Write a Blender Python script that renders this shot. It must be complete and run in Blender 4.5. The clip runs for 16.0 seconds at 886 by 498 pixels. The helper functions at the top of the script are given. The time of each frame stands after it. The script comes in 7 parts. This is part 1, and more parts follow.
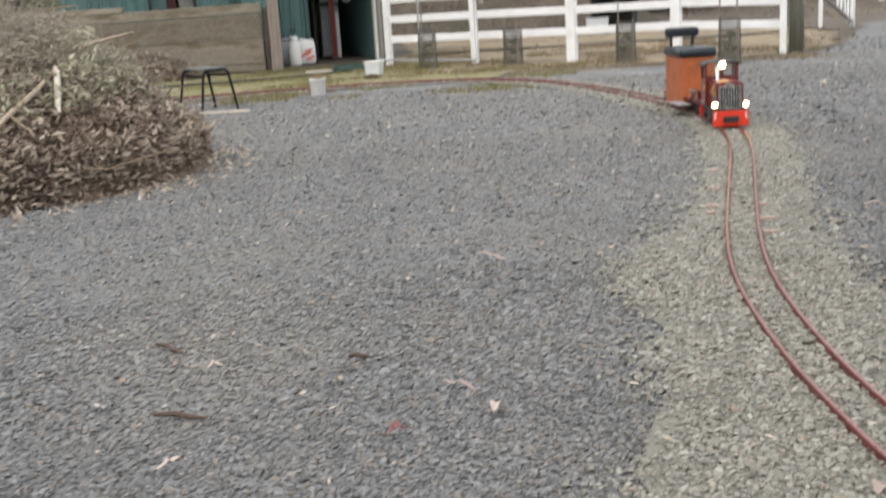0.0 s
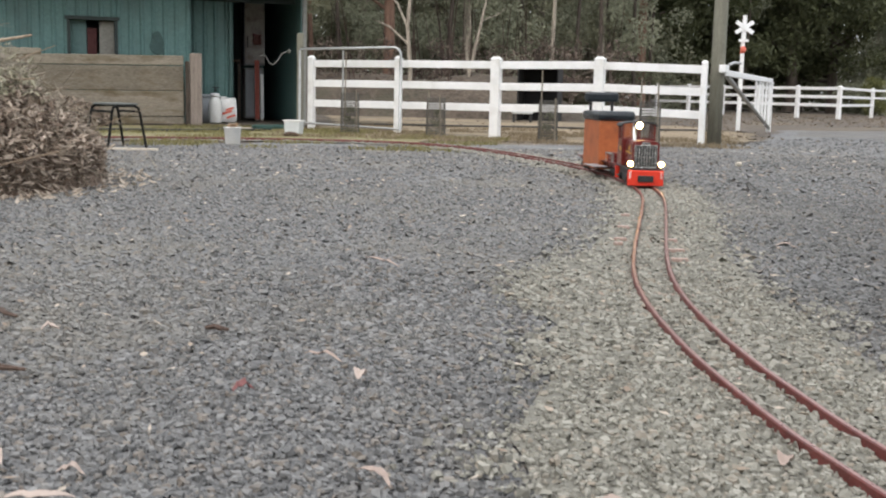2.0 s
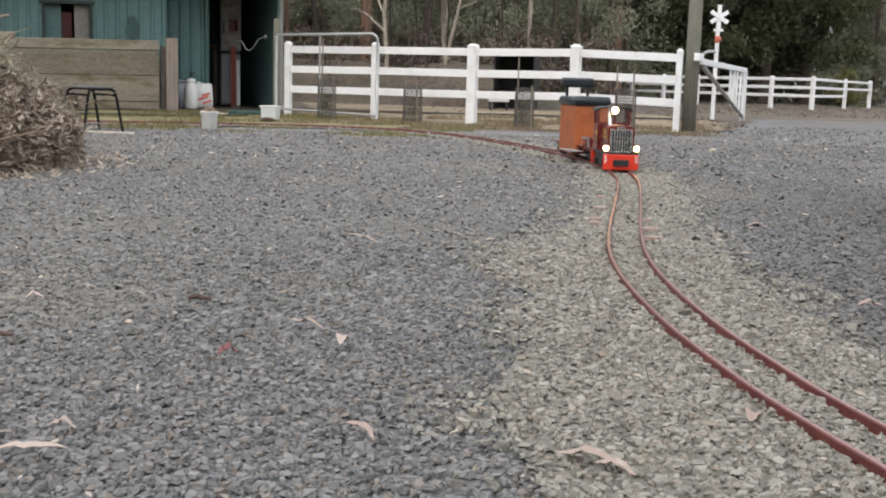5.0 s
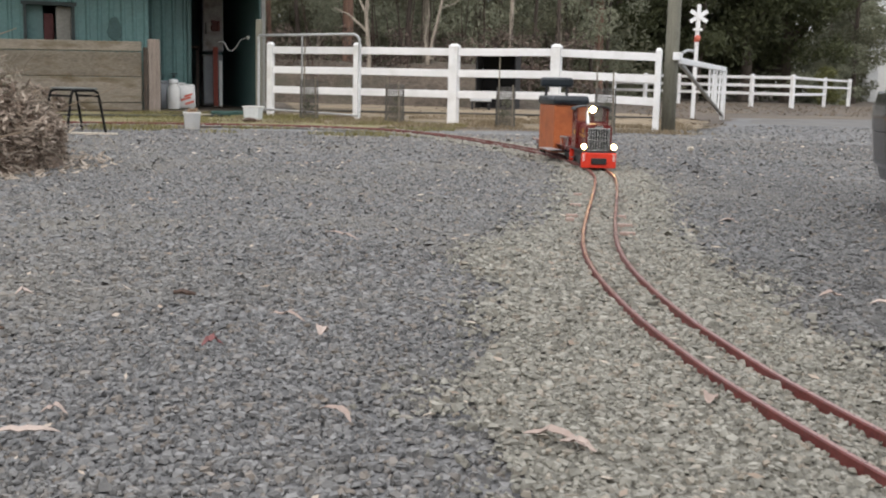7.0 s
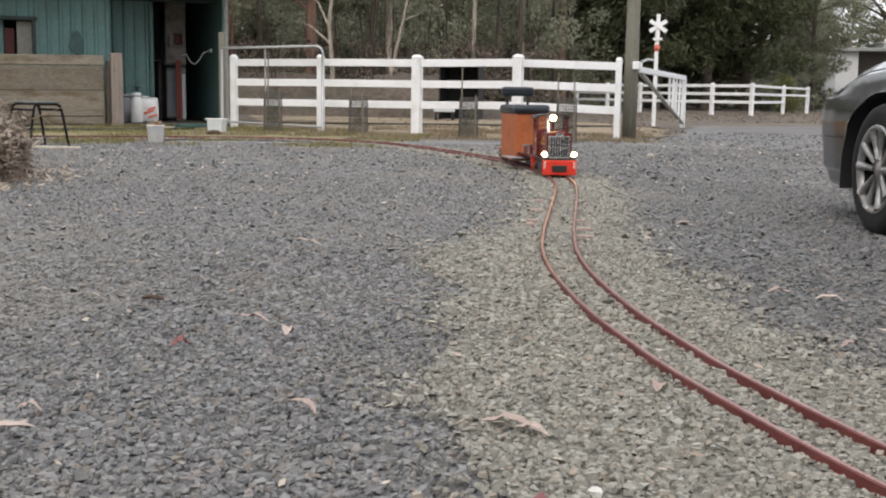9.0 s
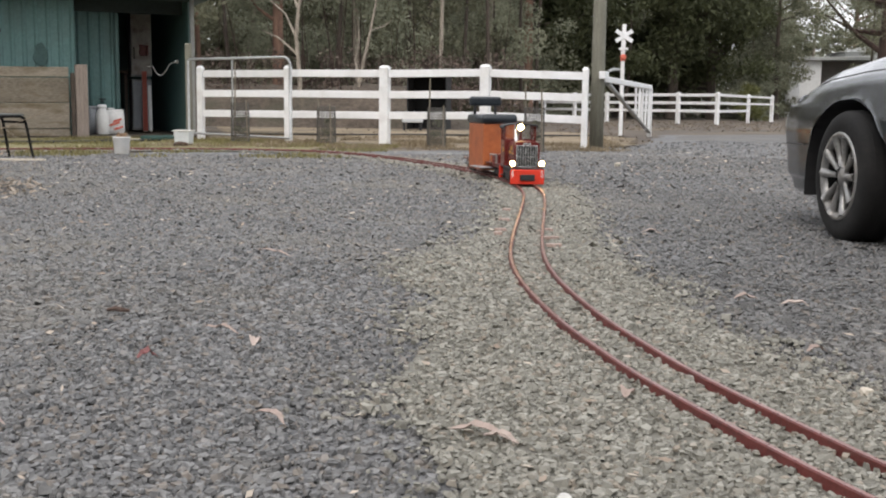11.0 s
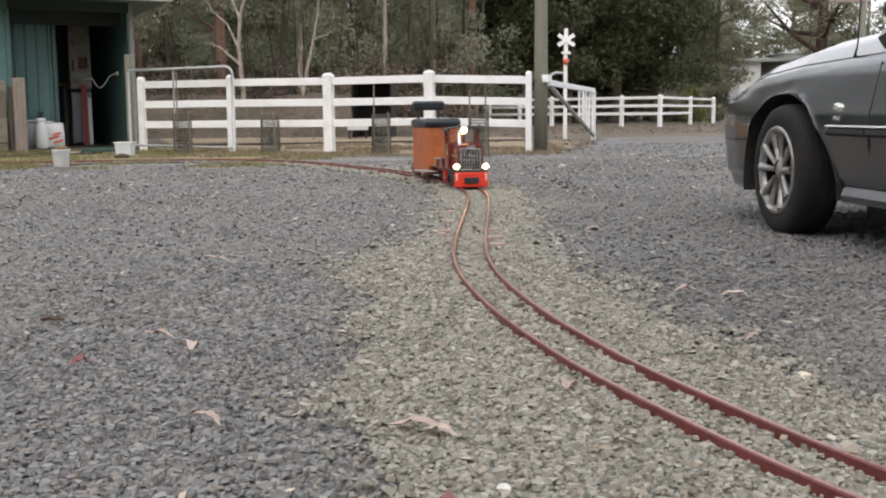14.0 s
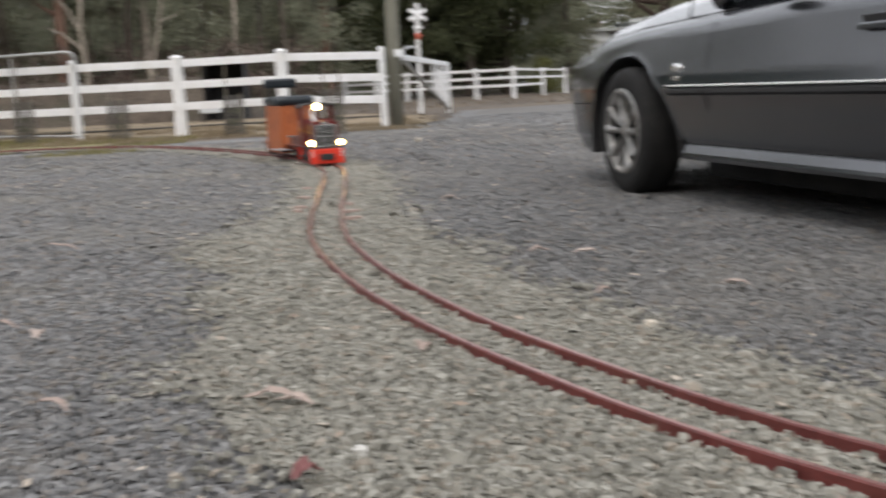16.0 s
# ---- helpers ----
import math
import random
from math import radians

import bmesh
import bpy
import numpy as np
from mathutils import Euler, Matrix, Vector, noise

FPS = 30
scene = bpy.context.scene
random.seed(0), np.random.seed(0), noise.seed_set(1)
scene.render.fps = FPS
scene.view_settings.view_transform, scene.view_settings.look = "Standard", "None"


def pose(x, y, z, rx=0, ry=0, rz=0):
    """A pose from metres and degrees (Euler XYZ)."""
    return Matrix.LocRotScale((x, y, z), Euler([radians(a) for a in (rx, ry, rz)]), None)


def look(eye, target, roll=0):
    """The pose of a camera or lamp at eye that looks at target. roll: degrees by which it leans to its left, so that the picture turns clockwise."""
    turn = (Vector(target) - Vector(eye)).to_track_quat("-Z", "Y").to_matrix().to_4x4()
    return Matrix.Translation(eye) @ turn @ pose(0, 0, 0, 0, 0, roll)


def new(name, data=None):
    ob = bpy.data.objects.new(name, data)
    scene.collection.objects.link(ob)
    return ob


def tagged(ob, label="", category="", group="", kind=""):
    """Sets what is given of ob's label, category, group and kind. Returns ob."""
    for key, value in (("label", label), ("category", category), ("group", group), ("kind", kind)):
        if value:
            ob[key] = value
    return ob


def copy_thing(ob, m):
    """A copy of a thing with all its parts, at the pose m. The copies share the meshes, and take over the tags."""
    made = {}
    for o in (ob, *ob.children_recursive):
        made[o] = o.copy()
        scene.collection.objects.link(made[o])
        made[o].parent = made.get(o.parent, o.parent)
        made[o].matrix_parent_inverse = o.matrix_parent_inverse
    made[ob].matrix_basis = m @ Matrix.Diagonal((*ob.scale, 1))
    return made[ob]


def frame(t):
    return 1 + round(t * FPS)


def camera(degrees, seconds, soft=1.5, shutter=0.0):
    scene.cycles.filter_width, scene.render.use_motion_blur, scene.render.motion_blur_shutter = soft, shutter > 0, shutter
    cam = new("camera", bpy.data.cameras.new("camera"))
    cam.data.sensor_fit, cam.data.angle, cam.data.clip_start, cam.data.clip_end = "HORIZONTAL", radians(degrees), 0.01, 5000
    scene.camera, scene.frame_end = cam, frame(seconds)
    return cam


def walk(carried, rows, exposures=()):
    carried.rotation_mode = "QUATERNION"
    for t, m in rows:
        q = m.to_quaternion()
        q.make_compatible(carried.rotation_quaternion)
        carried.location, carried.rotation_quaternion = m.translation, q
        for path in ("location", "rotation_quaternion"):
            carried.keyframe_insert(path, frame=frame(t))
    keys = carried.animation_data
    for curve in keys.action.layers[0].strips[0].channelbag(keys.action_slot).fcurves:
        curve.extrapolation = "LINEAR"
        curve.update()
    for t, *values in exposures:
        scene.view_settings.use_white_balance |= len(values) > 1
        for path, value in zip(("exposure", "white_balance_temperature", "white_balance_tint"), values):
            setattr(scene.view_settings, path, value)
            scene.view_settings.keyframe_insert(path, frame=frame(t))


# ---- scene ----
cam = camera(44.22, 16.0, soft=2.0, shutter=0.85)
PATH = [
    (0, (-0.125, -0.069, 1.113), (-2.015, 9.488, -1.144), -3.56),
    (0.1, (-0.122, -0.051, 1.091), (-1.985, 9.518, -1.055), -3.29),
    (0.2, (-0.119, -0.032, 1.069), (-1.954, 9.548, -0.992), -3.02),
    (0.3, (-0.115, -0.014, 1.047), (-1.924, 9.579, -0.995), -2.75),
    (0.4, (-0.112, 0.005, 1.025), (-1.893, 9.609, -1.040), -2.48),
    (0.5, (-0.109, 0.023, 1.003), (-1.863, 9.639, -1.110), -2.21),
    (0.6, (-0.106, 0.032, 0.985), (-1.819, 9.649, -1.191), -1.98),
    (0.7, (-0.102, 0.042, 0.967), (-1.775, 9.659, -1.256), -1.74),
    (0.8, (-0.099, 0.051, 0.948), (-1.730, 9.670, -1.290), -1.51),
    (0.9, (-0.095, 0.061, 0.930), (-1.686, 9.680, -1.319), -1.27),
    (1, (-0.092, 0.070, 0.912), (-1.642, 9.690, -1.333), -1.04),
    (1.5, (-0.080, 0.139, 0.803), (-1.402, 9.887, -0.993), 0.48),
    (2, (-0.069, 0.198, 0.698), (-1.224, 10.027, -0.735), 1.28),
    (2.5, (-0.068, 0.186, 0.681), (-1.136, 10.017, -0.808), 1.28),
    (3, (-0.068, 0.172, 0.668), (-1.096, 10.002, -0.852), 1.31),
    (3.5, (-0.072, 0.167, 0.647), (-1.060, 10.005, -0.850), 1.58),
    (4, (-0.073, 0.146, 0.656), (-1.026, 9.984, -0.865), 1.66),
    (6.5, (-0.052, 0.077, 0.659), (-0.921, 9.923, -0.863), 1.57),
    (7, (-0.039, 0.017, 0.661), (-0.822, 9.869, -0.860), 1.45),
    (7.5, (-0.031, -0.023, 0.660), (-0.730, 9.838, -0.845), 1.26),
    (8, (-0.025, -0.057, 0.659), (-0.645, 9.813, -0.823), 1.23),
    (8.5, (-0.019, -0.081, 0.656), (-0.568, 9.798, -0.794), 1.08),
    (9, (-0.016, -0.088, 0.651), (-0.494, 9.800, -0.763), 0.93),
    (11.5, (-0.009, -0.082, 0.643), (-0.146, 9.833, -0.651), 0.55),
    (12, (-0.004, -0.078, 0.637), (-0.080, 9.840, -0.634), 0.40),
    (12.5, (0.002, -0.079, 0.632), (-0.001, 9.842, -0.623), 0.23),
    (13, (0.009, -0.078, 0.628), (0.081, 9.844, -0.618), 0.04),
    (13.5, (0.016, -0.073, 0.623), (0.171, 9.848, -0.619), -0.26),
    (14, (0.016, -0.068, 0.616), (0.277, 9.851, -0.628), -0.48),
    (14.5, (0.017, -0.068, 0.611), (0.397, 9.845, -0.654), -0.67),
    (15, (0.022, -0.062, 0.600), (0.511, 9.842, -0.691), -1.22),
    (15.5, (0.029, -0.064, 0.595), (0.767, 9.815, -0.769), -2.03),
    (15.6, (0.033, -0.065, 0.594), (0.874, 9.793, -0.793), -2.15),
    (15.7, (0.036, -0.067, 0.592), (1.002, 9.772, -0.822), -2.27),
    (15.8, (0.040, -0.068, 0.591), (1.155, 9.750, -0.846), -2.39),
    (15.9, (0.043, -0.070, 0.589), (1.329, 9.729, -0.864), -2.51),
    (16, (0.047, -0.071, 0.588), (1.533, 9.707, -0.888), -2.63),
]
walk(cam, [(t, look(eye, target, roll)) for t, eye, target, roll in PATH],
     [(0, 0.78, 6450, 10), (3.5, 0.66, 6350, 10.5), (9, 0.58, 6440, 12), (12.5, 0.57, 6440, 12), (15, 0.61, 6540, 12.5), (16, 0.44, 6440, 12)])

# ---------------------------------------------------------------- light
world = bpy.data.worlds.new("sky")
scene.world = world
world.use_nodes = True
wn = world.node_tree
sky = wn.nodes.new("ShaderNodeTexSky")
sky.sky_type = "NISHITA"
sky.sun_disc = False
sky.sun_elevation = radians(48)
sky.sun_rotation = radians(200)
sky.dust_density = 9.0
sky.ozone_density = 0.6
thin = wn.nodes.new("ShaderNodeMix")
thin.data_type = "RGBA"
thin.blend_type = "MULTIPLY"
thin.inputs[0].default_value = 1.0
wn.links.new(sky.outputs[0], thin.inputs[6])
thin.inputs[7].default_value = (0.10, 0.10, 0.10, 1)
cloud = wn.nodes.new("ShaderNodeMix")
cloud.data_type = "RGBA"
cloud.inputs[0].default_value = 0.82
wn.links.new(thin.outputs[2], cloud.inputs[6])
cloud.inputs[7].default_value = (1.12, 1.14, 1.16, 1)
wn.links.new(cloud.outputs[2], wn.nodes["Background"].inputs[0])
wn.nodes["Background"].inputs[1].default_value = 1.0
sun_data = bpy.data.lights.new("sun", "SUN")
sun_data.energy = 0.5
sun_data.angle = radians(35)
sun_data.color = (1.0, 0.96, 0.91)
sun = new("sun", sun_data)
sun.matrix_world = look((-3.0, -8.0, 9.6), (0, 0, 0))

# ---------------------------------------------------------------- materials


def material(name, dark, light, scale=8.0, rough=0.7, metal=0.0, bump=0.15, fine=60.0, stain=None, stain_scale=1.2,
             stain_amount=0.35, island=0.0, per_object=0.0, stretch=(1, 1, 1), spec=0.5, bump_distance=0.01, coat=0.0, odd=None, odd_share=0.2, rough_var=0.1):
    """Two colours mixed by noise at two scales, an optional stain, variation by island or object, and fine relief."""
    m = bpy.data.materials.new(name)
    m.use_nodes = True
    nt = m.node_tree
    nodes, links = nt.nodes, nt.links
    bsdf = nodes["Principled BSDF"]
    coords = nodes.new("ShaderNodeTexCoord")
    mapping = nodes.new("ShaderNodeMapping")
    mapping.inputs["Scale"].default_value = stretch
    links.new(coords.outputs["Object"], mapping.inputs["Vector"])

    def noise_at(s, detail=4.0):
        n = nodes.new("ShaderNodeTexNoise")
        n.inputs["Scale"].default_value = s
        n.inputs["Detail"].default_value = detail
        n.inputs["Roughness"].default_value = 0.62
        links.new(mapping.outputs[0], n.inputs["Vector"])
        return n

    broad, grain = noise_at(scale), noise_at(fine, 3.0)
    add = nodes.new("ShaderNodeMath")
    add.operation = "MULTIPLY_ADD"
    add.inputs[1].default_value = 0.55
    links.new(grain.outputs["Fac"], add.inputs[0])
    half = nodes.new("ShaderNodeMath")
    half.operation = "MULTIPLY"
    half.inputs[1].default_value = 0.45
    links.new(broad.outputs["Fac"], half.inputs[0])
    links.new(half.outputs[0], add.inputs[2])
    value = add.outputs[0]
    spread = nodes.new("ShaderNodeMapRange")
    spread.inputs["From Min"].default_value = 0.33
    spread.inputs["From Max"].default_value = 0.67
    links.new(value, spread.inputs["Value"])
    value = spread.outputs[0]
    if island > 0 or per_object > 0:
        src = nodes.new("ShaderNodeNewGeometry" if island > 0 else "ShaderNodeObjectInfo")
        out = src.outputs["Random Per Island" if island > 0 else "Random"]
        lerp = nodes.new("ShaderNodeMix")
        lerp.inputs[0].default_value = island or per_object
        links.new(value, lerp.inputs[2])
        links.new(out, lerp.inputs[3])
        value = lerp.outputs[0]
    mix = nodes.new("ShaderNodeMix")
    mix.data_type = "RGBA"
    links.new(value, mix.inputs[0])
    mix.inputs[6].default_value = (*dark, 1)
    mix.inputs[7].default_value = (*light, 1)
    colour = mix.outputs[2]
    if odd:
        pick = nodes.new("ShaderNodeMath")
        pick.operation = "MULTIPLY"
        pick.inputs[1].default_value = 17.31
        links.new(out, pick.inputs[0])
        part_of = nodes.new("ShaderNodeMath")
        part_of.operation = "FRACT"
        links.new(pick.outputs[0], part_of.inputs[0])
        ramp = nodes.new("ShaderNodeMapRange")
        ramp.inputs["From Min"].default_value = 1 - odd_share * 1.5
        ramp.inputs["From Max"].default_value = 1.0
        ramp.inputs["To Max"].default_value = 0.6
        links.new(part_of.outputs[0], ramp.inputs["Value"])
        other = nodes.new("ShaderNodeMix")
        other.data_type = "RGBA"
        links.new(ramp.outputs[0], other.inputs[0])
        links.new(colour, other.inputs[6])
        other.inputs[7].default_value = (*odd, 1)
        colour = other.outputs[2]
    if stain:
        big = noise_at(stain_scale, 5.0)
        ramp = nodes.new("ShaderNodeMapRange")
        ramp.inputs["From Min"].default_value = 0.48
        ramp.inputs["From Max"].default_value = 0.66
        ramp.inputs["To Max"].default_value = stain_amount
        links.new(big.outputs["Fac"], ramp.inputs["Value"])
        over = nodes.new("ShaderNodeMix")
        over.data_type = "RGBA"
        links.new(ramp.outputs[0], over.inputs[0])
        links.new(colour, over.inputs[6])
        over.inputs[7].default_value = (*stain, 1)
        colour = over.outputs[2]
    links.new(colour, bsdf.inputs["Base Color"])
    rr = nodes.new("ShaderNodeMapRange")
    rr.inputs["To Min"].default_value = max(0.02, rough - rough_var)
    rr.inputs["To Max"].default_value = min(1.0, rough + rough_var)
    links.new(grain.outputs["Fac"], rr.inputs["Value"])
    links.new(rr.outputs[0], bsdf.inputs["Roughness"])
    bsdf.inputs["Metallic"].default_value = metal
    bsdf.inputs["Specular IOR Level"].default_value = spec
    bsdf.inputs["Coat Weight"].default_value = coat
    bsdf.inputs["Coat Roughness"].default_value = 0.16
    if bump:
        b = nodes.new("ShaderNodeBump")
        b.inputs["Strength"].default_value = bump
        b.inputs["Distance"].default_value = bump_distance
        links.new(grain.outputs["Fac"], b.inputs["Height"])
        links.new(b.outputs[0], bsdf.inputs["Normal"])
    return m


def leafy(name, dark, light, translucent=0.25, rough=0.6):
    """Thin foliage: colour by island, a little light passing through."""
    m = bpy.data.materials.new(name)
    m.use_nodes = True
    nodes, links = m.node_tree.nodes, m.node_tree.links
    bsdf = nodes["Principled BSDF"]
    geo = nodes.new("ShaderNodeNewGeometry")
    info = nodes.new("ShaderNodeObjectInfo")
    part_mix = nodes.new("ShaderNodeMix")
    part_mix.inputs[0].default_value = 0.3
    links.new(geo.outputs["Random Per Island"], part_mix.inputs[2])
    links.new(info.outputs["Random"], part_mix.inputs[3])
    mix = nodes.new("ShaderNodeMix")
    mix.data_type = "RGBA"
    links.new(part_mix.outputs[0], mix.inputs[0])
    mix.inputs[6].default_value = (*dark, 1)
    mix.inputs[7].default_value = (*light, 1)
    links.new(mix.outputs[2], bsdf.inputs["Base Color"])
    bsdf.inputs["Roughness"].default_value = rough
    bsdf.inputs["Specular IOR Level"].default_value = 0.25
    tr = nodes.new("ShaderNodeBsdfTranslucent")
    links.new(mix.outputs[2], tr.inputs["Color"])
    ms = nodes.new("ShaderNodeMixShader")
    ms.inputs[0].default_value = translucent
    links.new(bsdf.outputs[0], ms.inputs[1])
    links.new(tr.outputs[0], ms.inputs[2])
    links.new(ms.outputs[0], nodes["Material Output"].inputs["Surface"])
    return m


def glowing(name, colour, strength):
    m = bpy.data.materials.new(name)
    m.use_nodes = True
    b = m.node_tree.nodes["Principled BSDF"]
    b.inputs["Base Color"].default_value = (0.9, 0.85, 0.7, 1)
    b.inputs["Emission Color"].default_value = (*colour, 1)
    b.inputs["Emission Strength"].default_value = strength
    return m


def glass(name, tint, rough=0.03):
    m = bpy.data.materials.new(name)
    m.use_nodes = True
    b = m.node_tree.nodes["Principled BSDF"]
    b.inputs["Base Color"].default_value = (*tint, 1)
    b.inputs["Transmission Weight"].default_value = 1.0
    b.inputs["Roughness"].default_value = rough
    b.inputs["IOR"].default_value = 1.45
    return m


M_GRAVEL_BED = material("grey gravel bed", (0.095, 0.097, 0.100), (0.240, 0.240, 0.239), 1.1, 0.95, fine=42, bump=0.9, bump_distance=0.02,
                        stain=(0.20, 0.185, 0.15), stain_scale=0.35, stain_amount=0.5)
M_STONE = material("blue-grey crushed stone", (0.060, 0.061, 0.063), (0.280, 0.280, 0.277), 30, 0.85, island=0.6, fine=160, bump=0.25, bump_distance=0.003, odd=(0.25, 0.205, 0.16), odd_share=0.16,
                   stain=(0.24, 0.225, 0.19), stain_scale=0.8, stain_amount=0.5)
M_STONE_DARK = material("dark blue-grey crushed stone", (0.058, 0.059, 0.060), (0.232, 0.232, 0.229), 30, 0.85, island=0.6, fine=160, bump=0.25, bump_distance=0.003, odd=(0.23, 0.19, 0.15), odd_share=0.12,
                        stain=(0.27, 0.255, 0.225), stain_scale=0.4, stain_amount=0.5)
M_BALLAST_BED = material("pale gravel bed", (0.105, 0.101, 0.083), (0.26, 0.25, 0.212), 1.5, 0.95, fine=45, bump=0.9, bump_distance=0.02)
M_BALLAST = material("pale crushed stone", (0.125, 0.121, 0.101), (0.378, 0.367, 0.320), 30, 0.85, island=0.66, fine=160, bump=0.25, bump_distance=0.003, odd=(0.32, 0.26, 0.20), odd_share=0.13)
M_BANK = material("dark leaf-strewn earth", (0.035, 0.027, 0.021), (0.145, 0.115, 0.088), 1.6, 0.95, fine=9, bump=0.9, bump_distance=0.06,
                  stain=(0.055, 0.055, 0.035), stain_scale=0.7, stain_amount=0.6)
M_DIRT = material("bare brown earth", (0.055, 0.045, 0.037), (0.142, 0.116, 0.093), 0.8, 0.95, fine=14, bump=0.7, bump_distance=0.03,
                  stain=(0.21, 0.165, 0.105), stain_scale=0.45, stain_amount=0.55)
M_STRAW = material("dry straw-coloured grass", (0.145, 0.112, 0.072), (0.36, 0.285, 0.190), 1.5, 0.95, fine=30, bump=0.8, bump_distance=0.02,
                   stain=(0.115, 0.098, 0.070), stain_scale=0.7, stain_amount=0.75)
M_LAWN = material("thin green grass", (0.11, 0.105, 0.045), (0.26, 0.235, 0.11), 2.5, 0.95, fine=40, bump=0.8, bump_distance=0.02,
                  stain=(0.26, 0.215, 0.13), stain_scale=1.2, stain_amount=0.7)
M_ROAD = material("worn grey driveway", (0.075, 0.074, 0.074), (0.185, 0.18, 0.172), 1.4, 0.95, fine=22, bump=0.8, stain=(0.24, 0.22, 0.18), stain_scale=0.2)
M_RAIL = material("red oxide painted steel", (0.082, 0.018, 0.016), (0.180, 0.042, 0.036), 14, 0.5, fine=120, bump=0.15, stain=(0.10, 0.03, 0.02), stain_scale=4)
M_RAIL_TOP = material("worn rail head", (0.155, 0.052, 0.043), (0.30, 0.150, 0.124), 9, 0.3, metal=0.5, fine=90, bump=0.05)
M_SLEEPER = material("dusty pale sleeper", (0.27, 0.175, 0.145), (0.50, 0.40, 0.35), 20, 0.7, fine=110, bump=0.2)
M_WHITE = material("white painted timber", (0.78, 0.79, 0.80), (0.88, 0.88, 0.88), 6, 0.5, fine=45, bump=0.06, stretch=(1, 1, 1),
                   stain=(0.55, 0.54, 0.50), stain_scale=2.5, stain_amount=0.3)
M_WHITE_POST = material("white painted post", (0.76, 0.77, 0.78), (0.87, 0.87, 0.86), 5, 0.5, fine=40, bump=0.06, stain=(0.45, 0.42, 0.36), stain_scale=3, stain_amount=0.35)
M_POLE = material("weathered grey-green pole", (0.13, 0.13, 0.10), (0.26, 0.25, 0.20), 6, 0.85, fine=30, bump=0.5, stretch=(6, 6, 0.5))
M_TIMBER = material("weathered grey sleeper timber", (0.10, 0.085, 0.062), (0.40, 0.355, 0.290), 1.6, 0.9, fine=16, bump=0.8, per_object=0.45, stretch=(1, 1.5, 3.2),
                    stain=(0.115, 0.088, 0.048), stain_scale=1.5, stain_amount=0.9)
M_TIMBER_POST = material("weathered upright timber", (0.14, 0.115, 0.095), (0.37, 0.31, 0.27), 4, 0.9, fine=24, bump=0.6, stretch=(8, 8, 0.7))
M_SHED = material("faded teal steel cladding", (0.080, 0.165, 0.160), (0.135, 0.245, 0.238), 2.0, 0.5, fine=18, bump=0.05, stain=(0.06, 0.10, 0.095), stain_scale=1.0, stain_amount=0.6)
# the same cladding in a darker colour, which paints in the indoor shade
M_SHED_SHADED = material("teal steel cladding darkened for shade", (0.045, 0.098, 0.094), (0.082, 0.155, 0.148), 2.0, 0.5, fine=18, bump=0.05)
M_RED_DARK = material("dark red cloth", (0.05, 0.016, 0.016), (0.11, 0.04, 0.038), 9, 0.9, fine=50, bump=0.2)
M_FRAME = material("dark weathered window frame", (0.016, 0.024, 0.024), (0.04, 0.055, 0.054), 5, 0.7, fine=30, bump=0.1)
M_GALV = material("galvanised steel pipe", (0.30, 0.31, 0.31), (0.50, 0.50, 0.49), 12, 0.45, metal=0.75, fine=60, bump=0.05)
M_DULL_STEEL = material("dull grey steel", (0.20, 0.20, 0.19), (0.36, 0.36, 0.34), 12, 0.55, metal=0.5, fine=60, bump=0.08)
M_ROOF = material("pale steel roofing", (0.42, 0.42, 0.40), (0.60, 0.60, 0.57), 2, 0.5, fine=20, bump=0.05)
M_CONCRETE = material("dusty concrete", (0.16, 0.155, 0.14), (0.30, 0.29, 0.26), 2, 0.95, fine=25, bump=0.3)
M_BARK_RED = material("reddish eucalypt bark", (0.080, 0.046, 0.033), (0.255, 0.152, 0.108), 2, 0.9, fine=9, bump=0.6, stretch=(3, 3, 0.5), bump_distance=0.05)
M_BARK_PALE = material("pale eucalypt bark", (0.14, 0.118, 0.094), (0.40, 0.35, 0.285), 2, 0.85, fine=8, bump=0.4, stretch=(3, 3, 0.6), bump_distance=0.03)
M_BARK_DARK = material("dark rough bark", (0.03, 0.024, 0.02), (0.11, 0.085, 0.065), 2, 0.95, fine=10, bump=0.8, stretch=(3, 3, 0.5), bump_distance=0.06)
M_BARK_BROWN = material("dark brown bark", (0.028, 0.019, 0.016), (0.105, 0.068, 0.055), 2, 0.95, fine=10, bump=0.8, stretch=(3, 3, 0.5), bump_distance=0.06)
M_LEAF_GREY = leafy("grey-green eucalypt leaves", (0.172, 0.184, 0.130), (0.332, 0.340, 0.245), 0.4)
M_LEAF_DARK = leafy("dark green needles", (0.044, 0.052, 0.027), (0.088, 0.097, 0.046), 0.3)
M_LEAF_OLIVE = leafy("olive undergrowth leaves", (0.115, 0.121, 0.079), (0.217, 0.214, 0.142), 0.35)
M_LEAF_LIME = leafy("yellow-green shrub leaves", (0.095, 0.105, 0.038), (0.215, 0.21, 0.085))

# ---------------------------------------------------------------- mesh helpers


def part(name, bm, mat, parent=None, label="", smooth=False, kind=""):
    me = bpy.data.meshes.new(name)
    bm.to_mesh(me)
    bm.free()
    me.materials.append(mat)
    if smooth:
        for p in me.polygons:
            p.use_smooth = True
    ob = new(name, me)
    if parent is not None:
        ob.parent = parent
    return tagged(ob, label, kind=kind)


def thing(name, m, label, category, group=""):
    ob = new(name)
    ob.empty_display_size = 0.1
    ob.matrix_world = m
    return tagged(ob, label, category, group)


